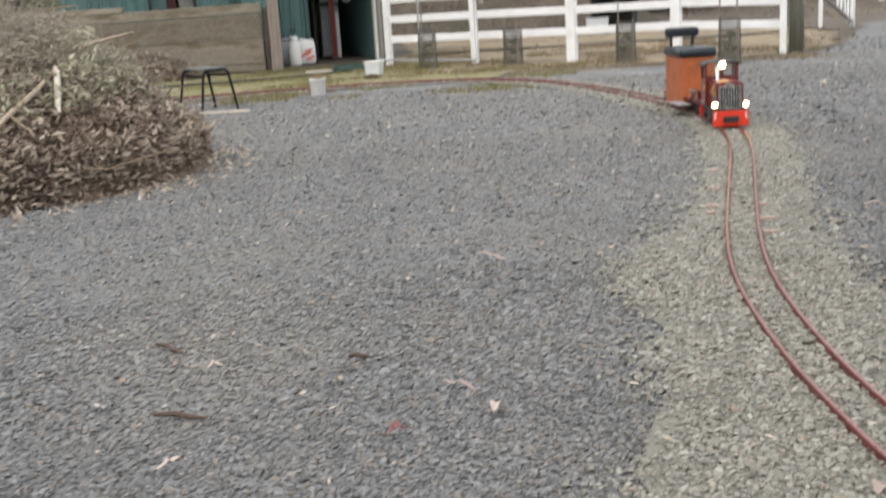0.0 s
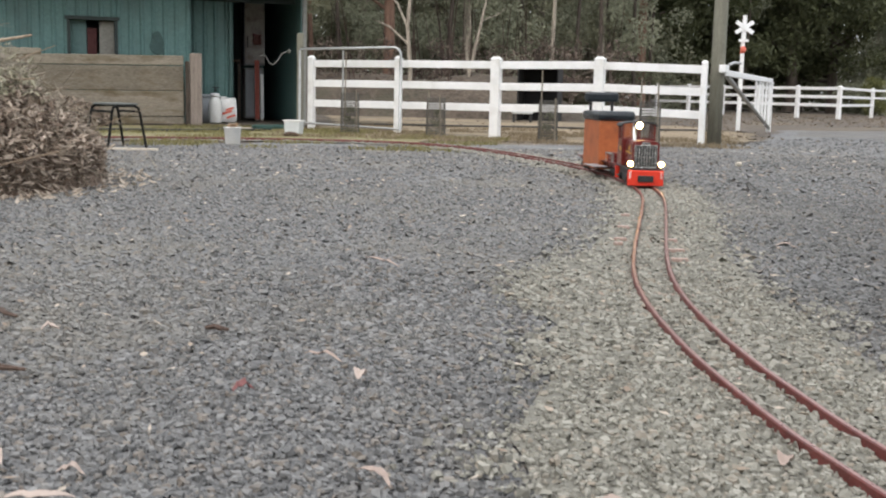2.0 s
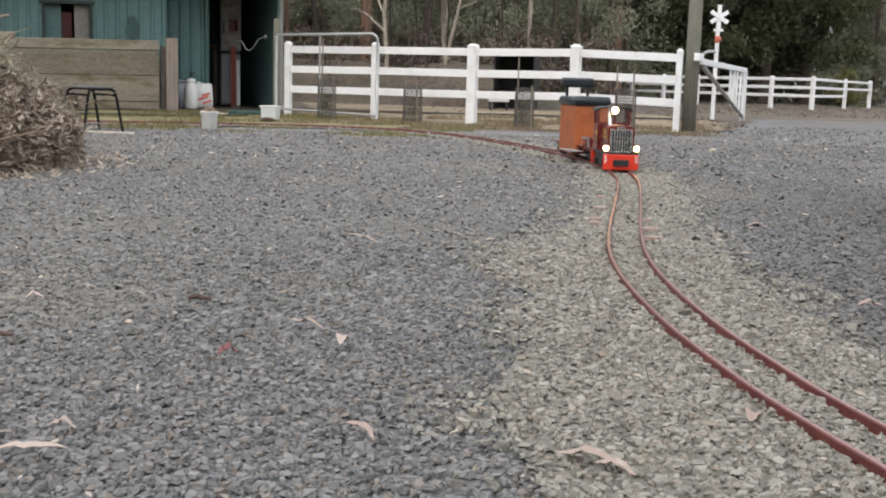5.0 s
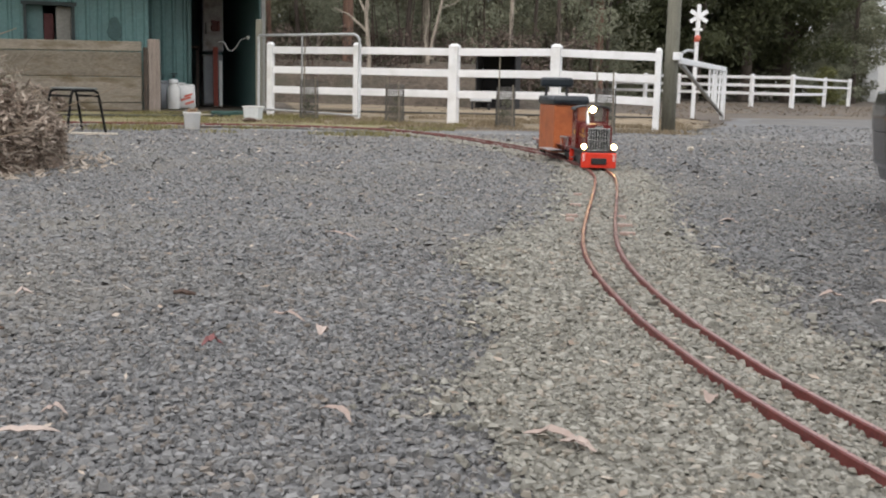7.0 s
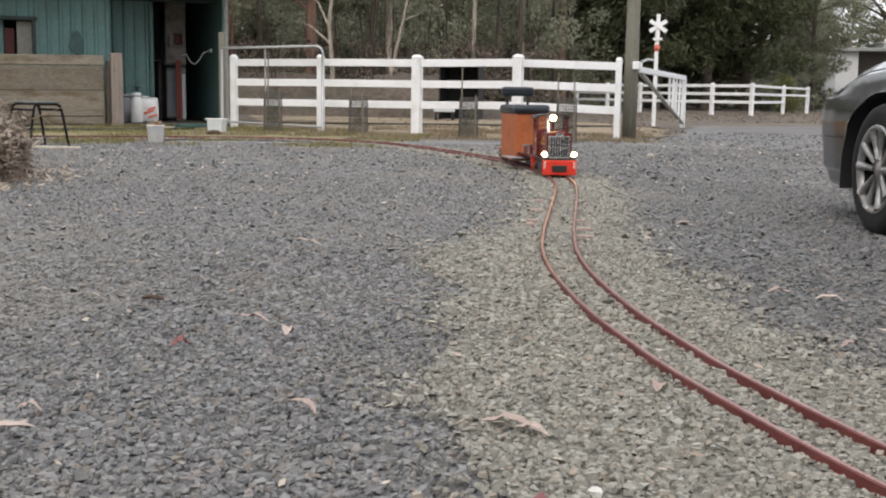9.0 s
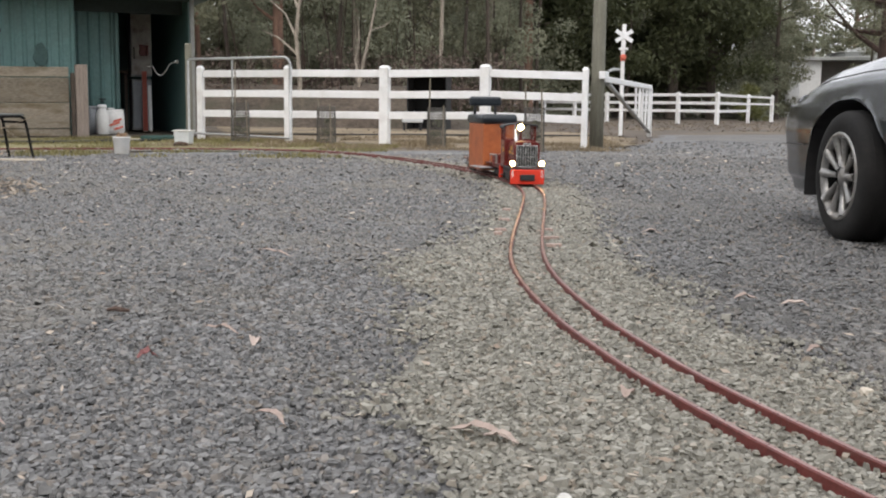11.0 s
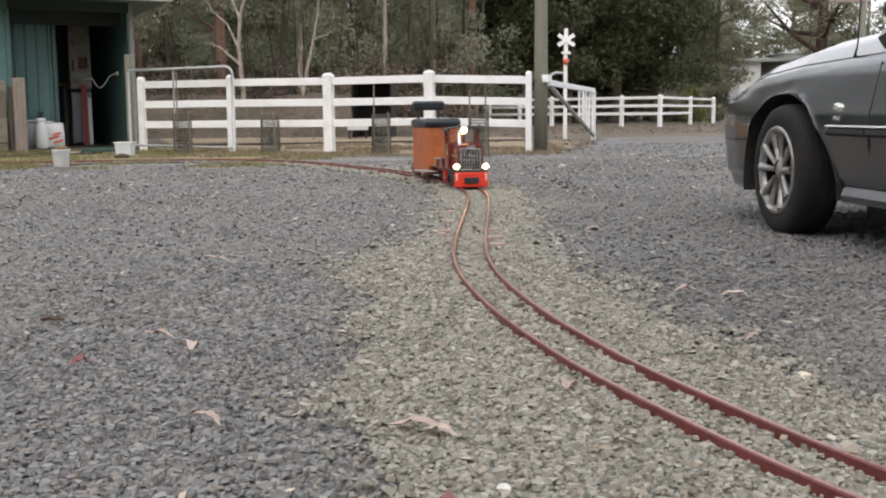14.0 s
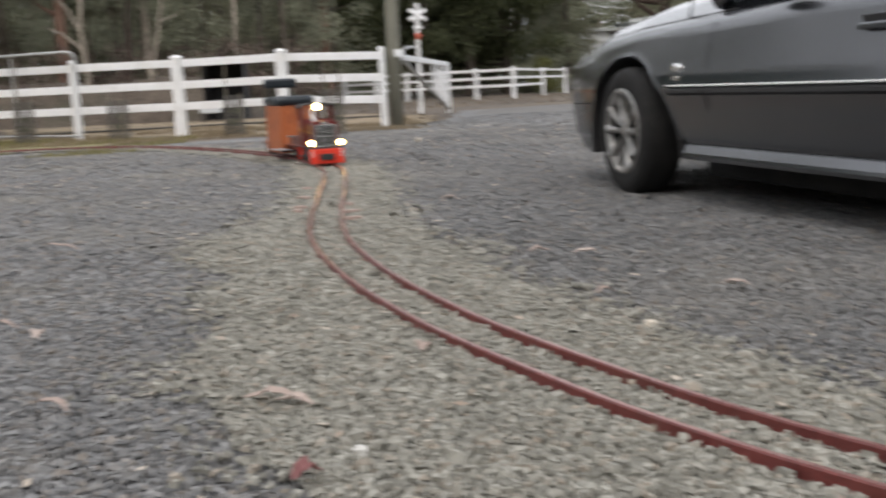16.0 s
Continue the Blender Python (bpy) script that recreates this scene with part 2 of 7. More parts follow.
def add_box(bm, sx, sy, sz, m=None, bevel=0.0):
    """A box of full sizes sx, sy, sz centred on m's origin."""
    r = bmesh.ops.create_cube(bm, size=1.0)
    vs = r["verts"]
    bmesh.ops.scale(bm, vec=(sx, sy, sz), verts=vs)
    if bevel:
        es = list({e for v in vs for e in v.link_edges})
        out = bmesh.ops.bevel(bm, geom=es, offset=bevel, segments=2, affect="EDGES", profile=0.5)
        vs = list({v for v in vs if v.is_valid} | {v for f in out["faces"] for v in f.verts})
    if m is not None:
        bmesh.ops.transform(bm, matrix=m, verts=vs)
    return vs


def box(sx, sy, sz, x=0.0, y=0.0, z=0.0, bevel=0.0, rx=0, ry=0, rz=0):
    bm = bmesh.new()
    add_box(bm, sx, sy, sz, pose(x, y, z, rx, ry, rz), bevel)
    return bm


def add_rod(bm, a, b, r0, r1=None, sides=10, caps=True):
    """A tapered rod from a to b."""
    a, b = Vector(a), Vector(b)
    d = b - a
    m = Matrix.Translation((a + b) / 2) @ d.to_track_quat("Z", "Y").to_matrix().to_4x4()
    bmesh.ops.create_cone(bm, cap_ends=caps, segments=sides, radius1=r0, radius2=r0 if r1 is None else r1, depth=d.length, matrix=m)


def rod(a, b, r0, r1=None, sides=10):
    bm = bmesh.new()
    add_rod(bm, a, b, r0, r1, sides)
    return bm


def add_tube(bm, pts, radius, sides=8, caps=True):
    """A tube along points; radius is a number or one for each point."""
    pts = [Vector(p) for p in pts]
    rs = radius if isinstance(radius, (list, tuple)) else [radius] * len(pts)
    rings, up = [], Vector((0.31, 0.17, 0.94)).normalized()
    for i, p in enumerate(pts):
        d = (pts[min(i + 1, len(pts) - 1)] - pts[max(i - 1, 0)]).normalized()
        side = d.cross(up)
        if side.length < 1e-3:
            side = d.cross(Vector((1, 0, 0)))
        side.normalize()
        other = side.cross(d).normalized()
        rings.append([bm.verts.new(p + rs[i] * (math.cos(2 * math.pi * k / sides) * side + math.sin(2 * math.pi * k / sides) * other)) for k in range(sides)])
    for q, w in zip(rings, rings[1:]):
        for k in range(sides):
            bm.faces.new((q[k], q[(k + 1) % sides], w[(k + 1) % sides], w[k]))
    if caps:
        bm.faces.new(rings[0])
        bm.faces.new(list(reversed(rings[-1])))
    return bm


def tube(pts, radius, sides=8):
    return add_tube(bmesh.new(), pts, radius, sides)


def lathe(profile, sides=24, axis="Z"):
    """A turned body from (radius, height) pairs."""
    bm = bmesh.new()
    rings = []
    for r, h in profile:
        rings.append([bm.verts.new((r * math.cos(2 * math.pi * k / sides), r * math.sin(2 * math.pi * k / sides), h)) for k in range(sides)])
    for q, w in zip(rings, rings[1:]):
        for k in range(sides):
            bm.faces.new((q[k], q[(k + 1) % sides], w[(k + 1) % sides], w[k]))
    bmesh.ops.remove_doubles(bm, verts=bm.verts, dist=1e-5)
    if axis == "X":
        bmesh.ops.rotate(bm, cent=(0, 0, 0), matrix=Matrix.Rotation(radians(90), 3, "Y"), verts=bm.verts)
    if axis == "Y":
        bmesh.ops.rotate(bm, cent=(0, 0, 0), matrix=Matrix.Rotation(radians(90), 3, "X"), verts=bm.verts)
    bmesh.ops.recalc_face_normals(bm, faces=bm.faces)
    return bm


def spline(ctrl, step):
    """Points at an even step along a smooth curve through the control points."""
    pts = [Vector((x, y, 0)) for x, y in ctrl]
    pts = [2 * pts[0] - pts[1]] + pts + [2 * pts[-1] - pts[-2]]
    dense = []
    for a, b, c, d in zip(pts, pts[1:], pts[2:], pts[3:]):
        for k in range(40):
            t = k / 40
            dense.append(0.5 * (2 * b + (c - a) * t + (2 * a - 5 * b + 4 * c - d) * t * t + (3 * b - a - 3 * c + d) * t ** 3))
    dense.append(pts[-2])
    out, need = [dense[0]], step
    for a, b in zip(dense, dense[1:]):
        seg = (b - a).length
        while seg >= need and seg > 0:
            a = a + (b - a) * (need / seg)
            out.append(a)
            seg, need = (b - a).length, step
        need -= seg
    return out


def sheet(name, outline, z, mat, label, category, rough=0.12, step=0.25, seed=3):
    """A thin ground cover with a ragged edge."""
    pts = []
    for (x0, y0), (x1, y1) in zip(outline, outline[1:] + outline[:1]):
        n = max(1, int(math.hypot(x1 - x0, y1 - y0) / step))
        for k in range(n):
            x, y = x0 + (x1 - x0) * k / n, y0 + (y1 - y0) * k / n
            j = Vector((noise.noise((x * 1.7, y * 1.7, seed)), noise.noise((x * 1.7, y * 1.7, seed + 9)), 0))
            j += 0.6 * Vector((noise.noise((x * 6, y * 6, seed)), noise.noise((x * 6, y * 6, seed + 9)), 0))
            pts.append((x + rough * j.x, y + rough * j.y, z))
    bm = bmesh.new()
    bm.faces.new([bm.verts.new(p) for p in pts])
    bmesh.ops.triangulate(bm, faces=bm.faces)
    bmesh.ops.recalc_face_normals(bm, faces=bm.faces)
    for f in bm.faces:
        if f.normal.z < 0:
            f.normal_flip()
    return tagged(part(name, bm, mat), label, category, kind="structure")


def from_arrays(name, verts, faces, mat, smooth=False):
    """A mesh from numpy arrays; faces all of one corner count."""
    me = bpy.data.meshes.new(name)
    nv, (nf, k) = len(verts), faces.shape
    me.vertices.add(nv)
    me.vertices.foreach_set("co", verts.astype(np.float32).ravel())
    me.loops.add(nf * k)
    me.loops.foreach_set("vertex_index", faces.astype(np.int32).ravel())
    me.polygons.add(nf)
    me.polygons.foreach_set("loop_start", np.arange(0, nf * k, k, dtype=np.int32))
    me.polygons.foreach_set("use_smooth", np.full(nf, smooth))
    me.update(calc_edges=True)
    me.materials.append(mat)
    return me

# ---------------------------------------------------------------- ground
TRACK = [(-16.0, 6.6), (-11.0, 10.3), (-7.6, 12.4), (-5.9, 13.35), (-4.6, 13.9), (-3.4, 14.2), (-2.4, 14.1), (-1.6, 13.55), (-0.95, 12.6), (-0.4, 11.4),
         (0.02, 10.3), (0.27, 9.45), (0.42, 8.55), (0.465, 7.75), (0.435, 7.0), (0.36, 6.0), (0.285, 5.05), (0.245, 4.35), (0.247, 3.85), (0.282, 3.39),
         (0.335, 2.97), (0.395, 2.645), (0.465, 2.33), (0.60, 1.88), (0.70, 1.6), (0.83, 1.32), (1.05, 0.95), (1.5, 0.35), (2.3, -0.5), (4.5, -2.2)]
LINE = spline(TRACK, 0.04)


def across(i):
    d = (LINE[min(i + 1, len(LINE) - 1)] - LINE[max(i - 1, 0)]).normalized()
    return Vector((-d.y, d.x, 0))


bm = bmesh.new()
rings = []
for r in (0, 6, 14, 30, 70, 160, 420):
    rings.append([bm.verts.new((r * math.cos(k * math.pi / 18), 10 + r * math.sin(k * math.pi / 18), 0 if r < 100 else -0.002 * (r - 100))) for k in range(36)] if r else bm.verts.new((0, 10, 0)))
for k in range(36):
    bm.faces.new((rings[0], rings[1][k], rings[1][(k + 1) % 36]))
    for q, w in zip(rings[1:], rings[2:]):
        bm.faces.new((q[k], w[k], w[(k + 1) % 36], q[(k + 1) % 36]))
tagged(part("ground", bm, M_DIRT), "bare brown earth reaching to the trees", "ground", kind="structure")

sheet("driveway", [(-14, -8), (14, -8), (14, 10), (16, 19.2), (40, 20.0), (40, 26), (4.6, 25.5), (3.0, 18.5), (2.2, 16.4), (1.6, 15.6), (0.0, 15.1), (-2.2, 14.7),
                   (-3.6, 13.9), (-5.0, 12.6), (-7.0, 11.8), (-14, 10.5)], 0.004, M_GRAVEL_BED, "grey crushed-stone driveway scattered with dry leaves", "gravel", 0.25)
sheet("road", [(4.0, 21.2), (40, 21.6), (60, 25), (60, 31), (12, 29), (5.0, 25.2)], 0.008, M_ROAD, "worn grey road behind the white fence", "road", 0.2)
sheet("dry_grass", [(-4.4, 15.4), (-2.6, 15.4), (-0.5, 16.0), (1.2, 16.25), (2.1, 16.8), (2.9, 18.5), (3.3, 22.0), (2.4, 26.5), (-3.0, 28.2), (-6.5, 28.0), (-5.0, 22.5), (-4.7, 19.0), (-4.9, 16.0)], 0.010,
      M_STRAW, "dry straw-coloured grass along the white fence", "grass", 0.3)
sheet("grass_verge", [(-14, 8.8), (-9, 11.6), (-6.5, 13.0), (-4.6, 13.95), (-3.3, 14.45), (-2.0, 14.6), (-2.2, 15.6), (-4.2, 17.0), (-5.0, 18.6), (-6.5, 18.9), (-9.5, 17.6), (-14, 15.5)],
      0.014, M_LAWN, "thin green grass beside the miniature railway", "grass", 0.25)
sheet("bare_soil", [(-4.95, 19.3), (-5.0, 18.5), (-5.35, 17.75), (-6.0, 17.55), (-6.75, 17.75), (-7.05, 18.35), (-6.9, 18.9)], 0.020, M_BANK, "dark trodden soil before the shed doorway", "soil", 0.25)

BED_Y = [0.6, 1.3, 1.7, 2.3, 2.9, 3.4, 3.95, 4.4, 5.0, 6.5, 8.0, 9.0, 10.0]
BED_L = [0.3, 0.12, -0.03, -0.15, -0.09, -0.10, -0.27, -0.20, 0.03, 0.18, 0.24, 0.10, -0.22]
BED_R = [1.9, 1.25, 1.02, 0.86, 0.72, 0.69, 0.64, 0.60, 0.61, 0.74, 0.83, 0.70, 0.48]


NEAR_LINE = np.array([(p.x, p.y) for p in LINE[::4]])


def on_bed(x, y):
    """How far inside the pale ballast the places lie, in metres."""
    d = np.minimum(x - np.interp(y, BED_Y, BED_L), np.interp(y, BED_Y, BED_R) - x)
    for k in np.nonzero((y > 9.6) | (y < 0.7))[0]:
        d[k] = (0.30 if y[k] > 9 else 0.5) - math.sqrt(((NEAR_LINE - (x[k], y[k])) ** 2).sum(1).min())
    return d


def ragged(x, y):
    return Vector((x + 0.06 * noise.noise((x * 3, y * 3, 3)) + 0.03 * noise.noise((x * 11, y * 11, 5)), y + 0.05 * noise.noise((x * 3, y * 3, 9)), 0.018))


bm = bmesh.new()
rows = [[ragged(float(np.interp(y, BED_Y, side)), y) for side in (BED_L, BED_R)] for y in np.arange(0.6, 10.01, 0.1)]
for i in range(len(LINE) - 1, 0, -5):
    if LINE[i].y > 10.25 and LINE[i].x > -6:
        rows.append([ragged(q.x, q.y) for q in (LINE[i] - 0.3 * across(i), LINE[i] + 0.3 * across(i))])
rows = [[bm.verts.new(l.lerp(r, k / 4)) for k in range(5)] for l, r in rows]
for q, w in zip(rows, rows[1:]):
    for k in range(4):
        bm.faces.new((q[k], q[k + 1], w[k + 1], w[k]))
bmesh.ops.recalc_face_normals(bm, faces=bm.faces)
tagged(part("track_bed", bm, M_BALLAST_BED), "pale crushed-stone ballast under the rails", "ballast", kind="structure")


def stones(seed):
    """Crushed stone in three zones, one mesh each: split, tapered lumps with flat faces, simpler and sparser along the drive."""
    rng = np.random.default_rng(seed)
    lump = np.array([(-1, -1, -1), (1, -1, -1), (1, 1, -1), (-1, 1, -1), (-0.72, -0.72, 0.8), (0.72, -0.72, 0.8), (0.72, 0.72, 0.8), (-0.72, 0.72, 0.8)]) * 0.8
    lump_tri = np.array([(0, 1, 5), (0, 5, 4), (1, 2, 6), (1, 6, 5), (2, 3, 7), (2, 7, 6), (3, 0, 4), (3, 4, 7), (4, 5, 6), (4, 6, 7)])
    chip = np.array([(1, 0, -0.7), (0, 1, -0.7), (-1, 0, -0.7), (0, -1, -0.7), (0.1, 0.1, 0.9)])
    chip_tri = np.array([(0, 1, 4), (1, 2, 4), (2, 3, 4), (3, 0, 4)])
    made = {zone: ([], [], [0]) for zone in ("left", "right", "bed")}
    for r0, r1, cell, size, tall, base, tri in ((0.85, 2.9, 0.0114, 0.0108, 1.0, lump, lump_tri), (2.9, 4.4, 0.0146, 0.0138, 0.9, lump, lump_tri), (4.4, 8.5, 0.0205, 0.0182, 0.7, chip, chip_tri),
                                                (8.5, 14.5, 0.036, 0.025, 0.6, chip, chip_tri), (14.5, 22.0, 0.10, 0.036, 0.6, chip, chip_tri), (0.0, 5.2, 0.042, 0.030, 0.9, chip, chip_tri)):
        n = int(1.34 * (r1 * r1 - r0 * r0) / 2 / cell ** 2)
        r = np.sqrt(rng.uniform(r0 * r0, r1 * r1, n))
        a = rng.uniform(-0.74, 0.60, n)
        if r0 == 0:  # coarser cover of the yard beside and behind
            n = int(4.3 * n)
            r, a = np.sqrt(rng.uniform(0, r1 * r1, n)), rng.uniform(-math.pi, math.pi, n)
            away = (r < 0.85) | (a < -0.74) | (a > 0.60)
            r, a, n = r[away], a[away], int(away.sum())
        x, y = r * np.sin(a), r * np.cos(a)
        d = on_bed(x, y) + rng.normal(0, 0.085, n)
        d += 0.16 * np.array([noise.noise((p * 3.1, q * 3.1, 2)) for p, q in zip(x, y)])
        out = (d <= 0) & (y < np.where(x > 0.2 + 0.62 * (y - 14), 20.6, 14.0 + 0.25 * np.minimum(x, 0)))
        side = x + rng.normal(0, 0.22, n) > np.interp(y, (1, 9.5, 11, 14), (0.5, 0.6, 1.2, 2.2))
        for zone, keep in (("bed", d > 0), ("left", out & ~side), ("right", out & side)):
            zx, zy = x[keep], y[keep]
            m, k = len(zx), len(base)
            grade = np.clip(rng.lognormal(-0.52, 0.36, (m, 1)), 0.25, 1.25)
            axes = size * grade * rng.uniform([0.75, 0.55, 0.40], [1.4, 1.05, 0.8], (m, 3)) * [1, 1, tall]
            yaw, tilt = rng.uniform(0, 2 * np.pi, m), rng.normal(0, 0.42, m)
            v = (base[None] * rng.uniform(0.7, 1.15, (m, k, 1)) + rng.normal(0, 0.16, (m, k, 3))) * axes[:, None]
            c, s = np.cos(tilt)[:, None], np.sin(tilt)[:, None]
            v = np.stack([v[..., 0], c * v[..., 1] - s * v[..., 2], s * v[..., 1] + c * v[..., 2]], -1)
            c, s = np.cos(yaw)[:, None], np.sin(yaw)[:, None]
            v = np.stack([c * v[..., 0] - s * v[..., 1] + zx[:, None], s * v[..., 0] + c * v[..., 1] + zy[:, None], v[..., 2]], -1)
            v[..., 2] += (0.019 if zone == "bed" else 0.006) + 0.38 * axes[:, 2:3] + np.abs(rng.normal(0, 0.0025, (m, 1)))
            vs, fs, start = made[zone]
            vs.append(v.reshape(-1, 3))
            fs.append((tri[None] + start[0] + k * np.arange(m)[:, None, None]).reshape(-1, 3))
            start[0] += m * k
    return {zone: (np.concatenate(vs), np.concatenate(fs)) for zone, (vs, fs, _) in made.items()}


STONES = stones(5)
for zone, nm, mat, lab in (("left", "gravel", M_STONE, "loose blue-grey crushed stone on the driveway"), ("right", "dark_gravel", M_STONE_DARK, "darker crushed stone around the parked car"),
                           ("bed", "track_gravel", M_BALLAST, "loose pale crushed stone along the rails")):
    tagged(new(nm, from_arrays(nm, *STONES[zone], mat)), lab, "gravel", kind="stuff")

# ---------------------------------------------------------------- miniature railway
GAUGE = 0.137
track = thing("railway_track", pose(0, 0, 0), "narrow red-painted steel miniature railway track curving over gravel", "railway track")


def rail(side):
    bm = bmesh.new()
    rows = []
    prof = [(-0.0082, 0.0), (-0.0077, 0.031), (-0.005, 0.034), (0.005, 0.034), (0.0077, 0.031), (0.0082, 0.0)]
    for i in range(0, len(LINE), 2):
        n = across(i)
        c = LINE[i] + n * (side * GAUGE / 2)
        z = 0.008 + 0.0015 * noise.noise((c.x * 1.3, c.y * 1.3, 0))
        rows.append([bm.verts.new((c.x + n.x * a, c.y + n.y * a, z + b)) for a, b in prof])
    for q, w in zip(rows, rows[1:]):
        for k in range(len(prof) - 1):
            bm.faces.new((q[k], q[k + 1], w[k + 1], w[k])).material_index = 1 if k == 2 else 0
    bmesh.ops.recalc_face_normals(bm, faces=bm.faces)
    ob = part("rail", bm, M_RAIL, track)
    ob.data.materials.append(M_RAIL_TOP)


rail(-1), rail(1)
sleeper_mesh = None
rng = random.Random(4)
for i in range(6, len(LINE), 7):
    p = LINE[i]
    if not (-6.5 < p.x and 0.6 < p.y):
        continue
    if sleeper_mesh is None:
        sl = part("sleeper", box(0.25, 0.022, 0.012, bevel=0.002), M_SLEEPER, track)
        sleeper_mesh = sl.data
    else:
        sl = new("sleeper", sleeper_mesh)
        sl.parent = track
    n = across(i)
    sl.matrix_local = pose(p.x, p.y, 0.012 + rng.uniform(-0.002, 0.002), 0, 0, math.degrees(math.atan2(n.y, n.x)))

for x, y, ln in ((0.405, 5.38, 0.05), (0.395, 5.04, 0.075), (0.385, 4.76, 0.07), (0.235, 6.42, 0.05), (0.20, 5.84, 0.06), (0.165, 5.36, 0.06), (0.15, 5.20, 0.04)):
    part("sleeper_end", box(ln, 0.026, 0.016, x, y, 0.026, 0.003, rz=4), M_SLEEPER, track)

# ---------------------------------------------------------------- white fences


def fence_post(parent, x, y, width, height, rz):
    bm = box(width, width, height - 0.03, x, y, (height - 0.03) / 2, 0.006, rz=rz)
    part("post", bm, M_WHITE_POST, parent)
    cap = bmesh.new()
    bmesh.ops.create_cone(cap, cap_ends=True, segments=4, radius1=width * 0.78, radius2=width * 0.35, depth=0.04, matrix=pose(x, y, height - 0.012, 0, 0, rz + 45))
    part("cap", cap, M_WHITE_POST, parent)


def white_fence(name, posts, widths, height, rails, board, label, group="", lifts=None):
    """Posts with caps and boards from post to post; lifts raise or lower the line at each post."""
    fence = thing(name, pose(0, 0, 0), label, "fence", group)
    lifts = lifts or [0.0] * len(posts)
    for (x, y), w, up in zip(posts, widths, lifts):
        d = Vector(posts[-1]) - Vector(posts[0])
        fence_post(fence, x, y, w, height + up, math.degrees(math.atan2(d.y, d.x)))
    for (p, q), (w0, w1), (u0, u1) in zip(zip(posts, posts[1:]), zip(widths, widths[1:]), zip(lifts, lifts[1:])):
        a, b = Vector(p), Vector(q)
        d = (b - a).normalized()
        a, b = a + d * w0 * 0.45, b - d * w1 * 0.45
        mid, rz = (a + b) / 2, math.degrees(math.atan2(d.y, d.x))
        slope = math.degrees(math.atan2(u1 - u0, (b - a).length))
        for z in rails:
            part("board", box((b - a).length, 0.036, board, mid.x, mid.y, z + (u0 + u1) / 2 + rng.uniform(-0.004, 0.004), 0.005, ry=rng.uniform(-0.12, 0.12) - slope, rz=rz), M_WHITE, fence)
    return fence


POSTS = [(-4.46 + 1.555 * k + step, 18.155 - 0.474 * k - 0.3 * step) for k, step in enumerate((0.02, 0.0, 0.05, 0.065, -0.02))]
white_fence("rail_fence", POSTS, [0.10, 0.10, 0.145, 0.145, 0.085], 1.245, (0.475, 0.80, 1.125), 0.115, "white painted three-rail timber fence with square capped posts", "", (-0.02, -0.015, -0.015, 0.0, -0.04))
far = [(9.3 - 1.19 * k, 41.0 + 1.355 * k) for k in range(7, -1, -1)]
white_fence("paddock_fence", far, [0.13] * 8, 1.2, (0.50, 0.80, 1.10), 0.11, "white three-rail paddock fence in front of the trees")
white_fence("paddock_fence", [(9.38, 41.1), (11.85, 46.5)], [0.02, 0.13], 1.2, (0.50, 0.80, 1.10), 0.10, "white rail fence running back from the corner post")
white_fence("paddock_fence", [(11.92, 46.6), (13.8, 50.0)], [0.02, 0.14], 1.2, (0.80, 1.10), 0.085, "white two-rail end panel of the paddock fence")

pole = thing("timber_pole", pose(1.95, 16.5, 0), "tall round weathered grey timber pole beside the fence", "pole")
part("shaft", lathe([(0.0, 0), (0.104, 0), (0.100, 1.5), (0.094, 3.2), (0.085, 6.5), (0.0, 6.5)], 20), M_POLE, pole, smooth=True)

# ---------------------------------------------------------------- trees


def leaf_cloud(centres, radii, count, size, seed, droop=0.0, flat=0.75):
    """Many small leaf blades scattered in clumps: two crossing slips for each, as one mesh."""
    rng = np.random.default_rng(seed)
    c, r = np.array(centres, float), np.array(radii, float)
    w = r ** 2 / (r ** 2).sum()
    which = rng.choice(len(c), count, p=w)
    d = rng.normal(0, 1, (count, 3))
    d /= np.linalg.norm(d, axis=1, keepdims=True)
    p = c[which] + d * (r[which] * rng.uniform(0.25, 1.0, count) ** 0.6)[:, None] * [1, 1, flat]
    a = rng.normal(0, 1, (count, 3)) - [0, 0, droop]
    a /= np.linalg.norm(a, axis=1, keepdims=True)
    b = np.cross(a, rng.normal(0, 1, (count, 3)))
    b /= np.linalg.norm(b, axis=1, keepdims=True)
    ln = size * rng.uniform(0.6, 1.5, (count, 1))
    a, b = a * ln, b * ln * 0.34
    v = np.stack([p - a, p + b - 0.1 * a, p + a, p - b + 0.1 * a], 1).reshape(-1, 3)
    return v, np.arange(4 * count).reshape(-1, 4)


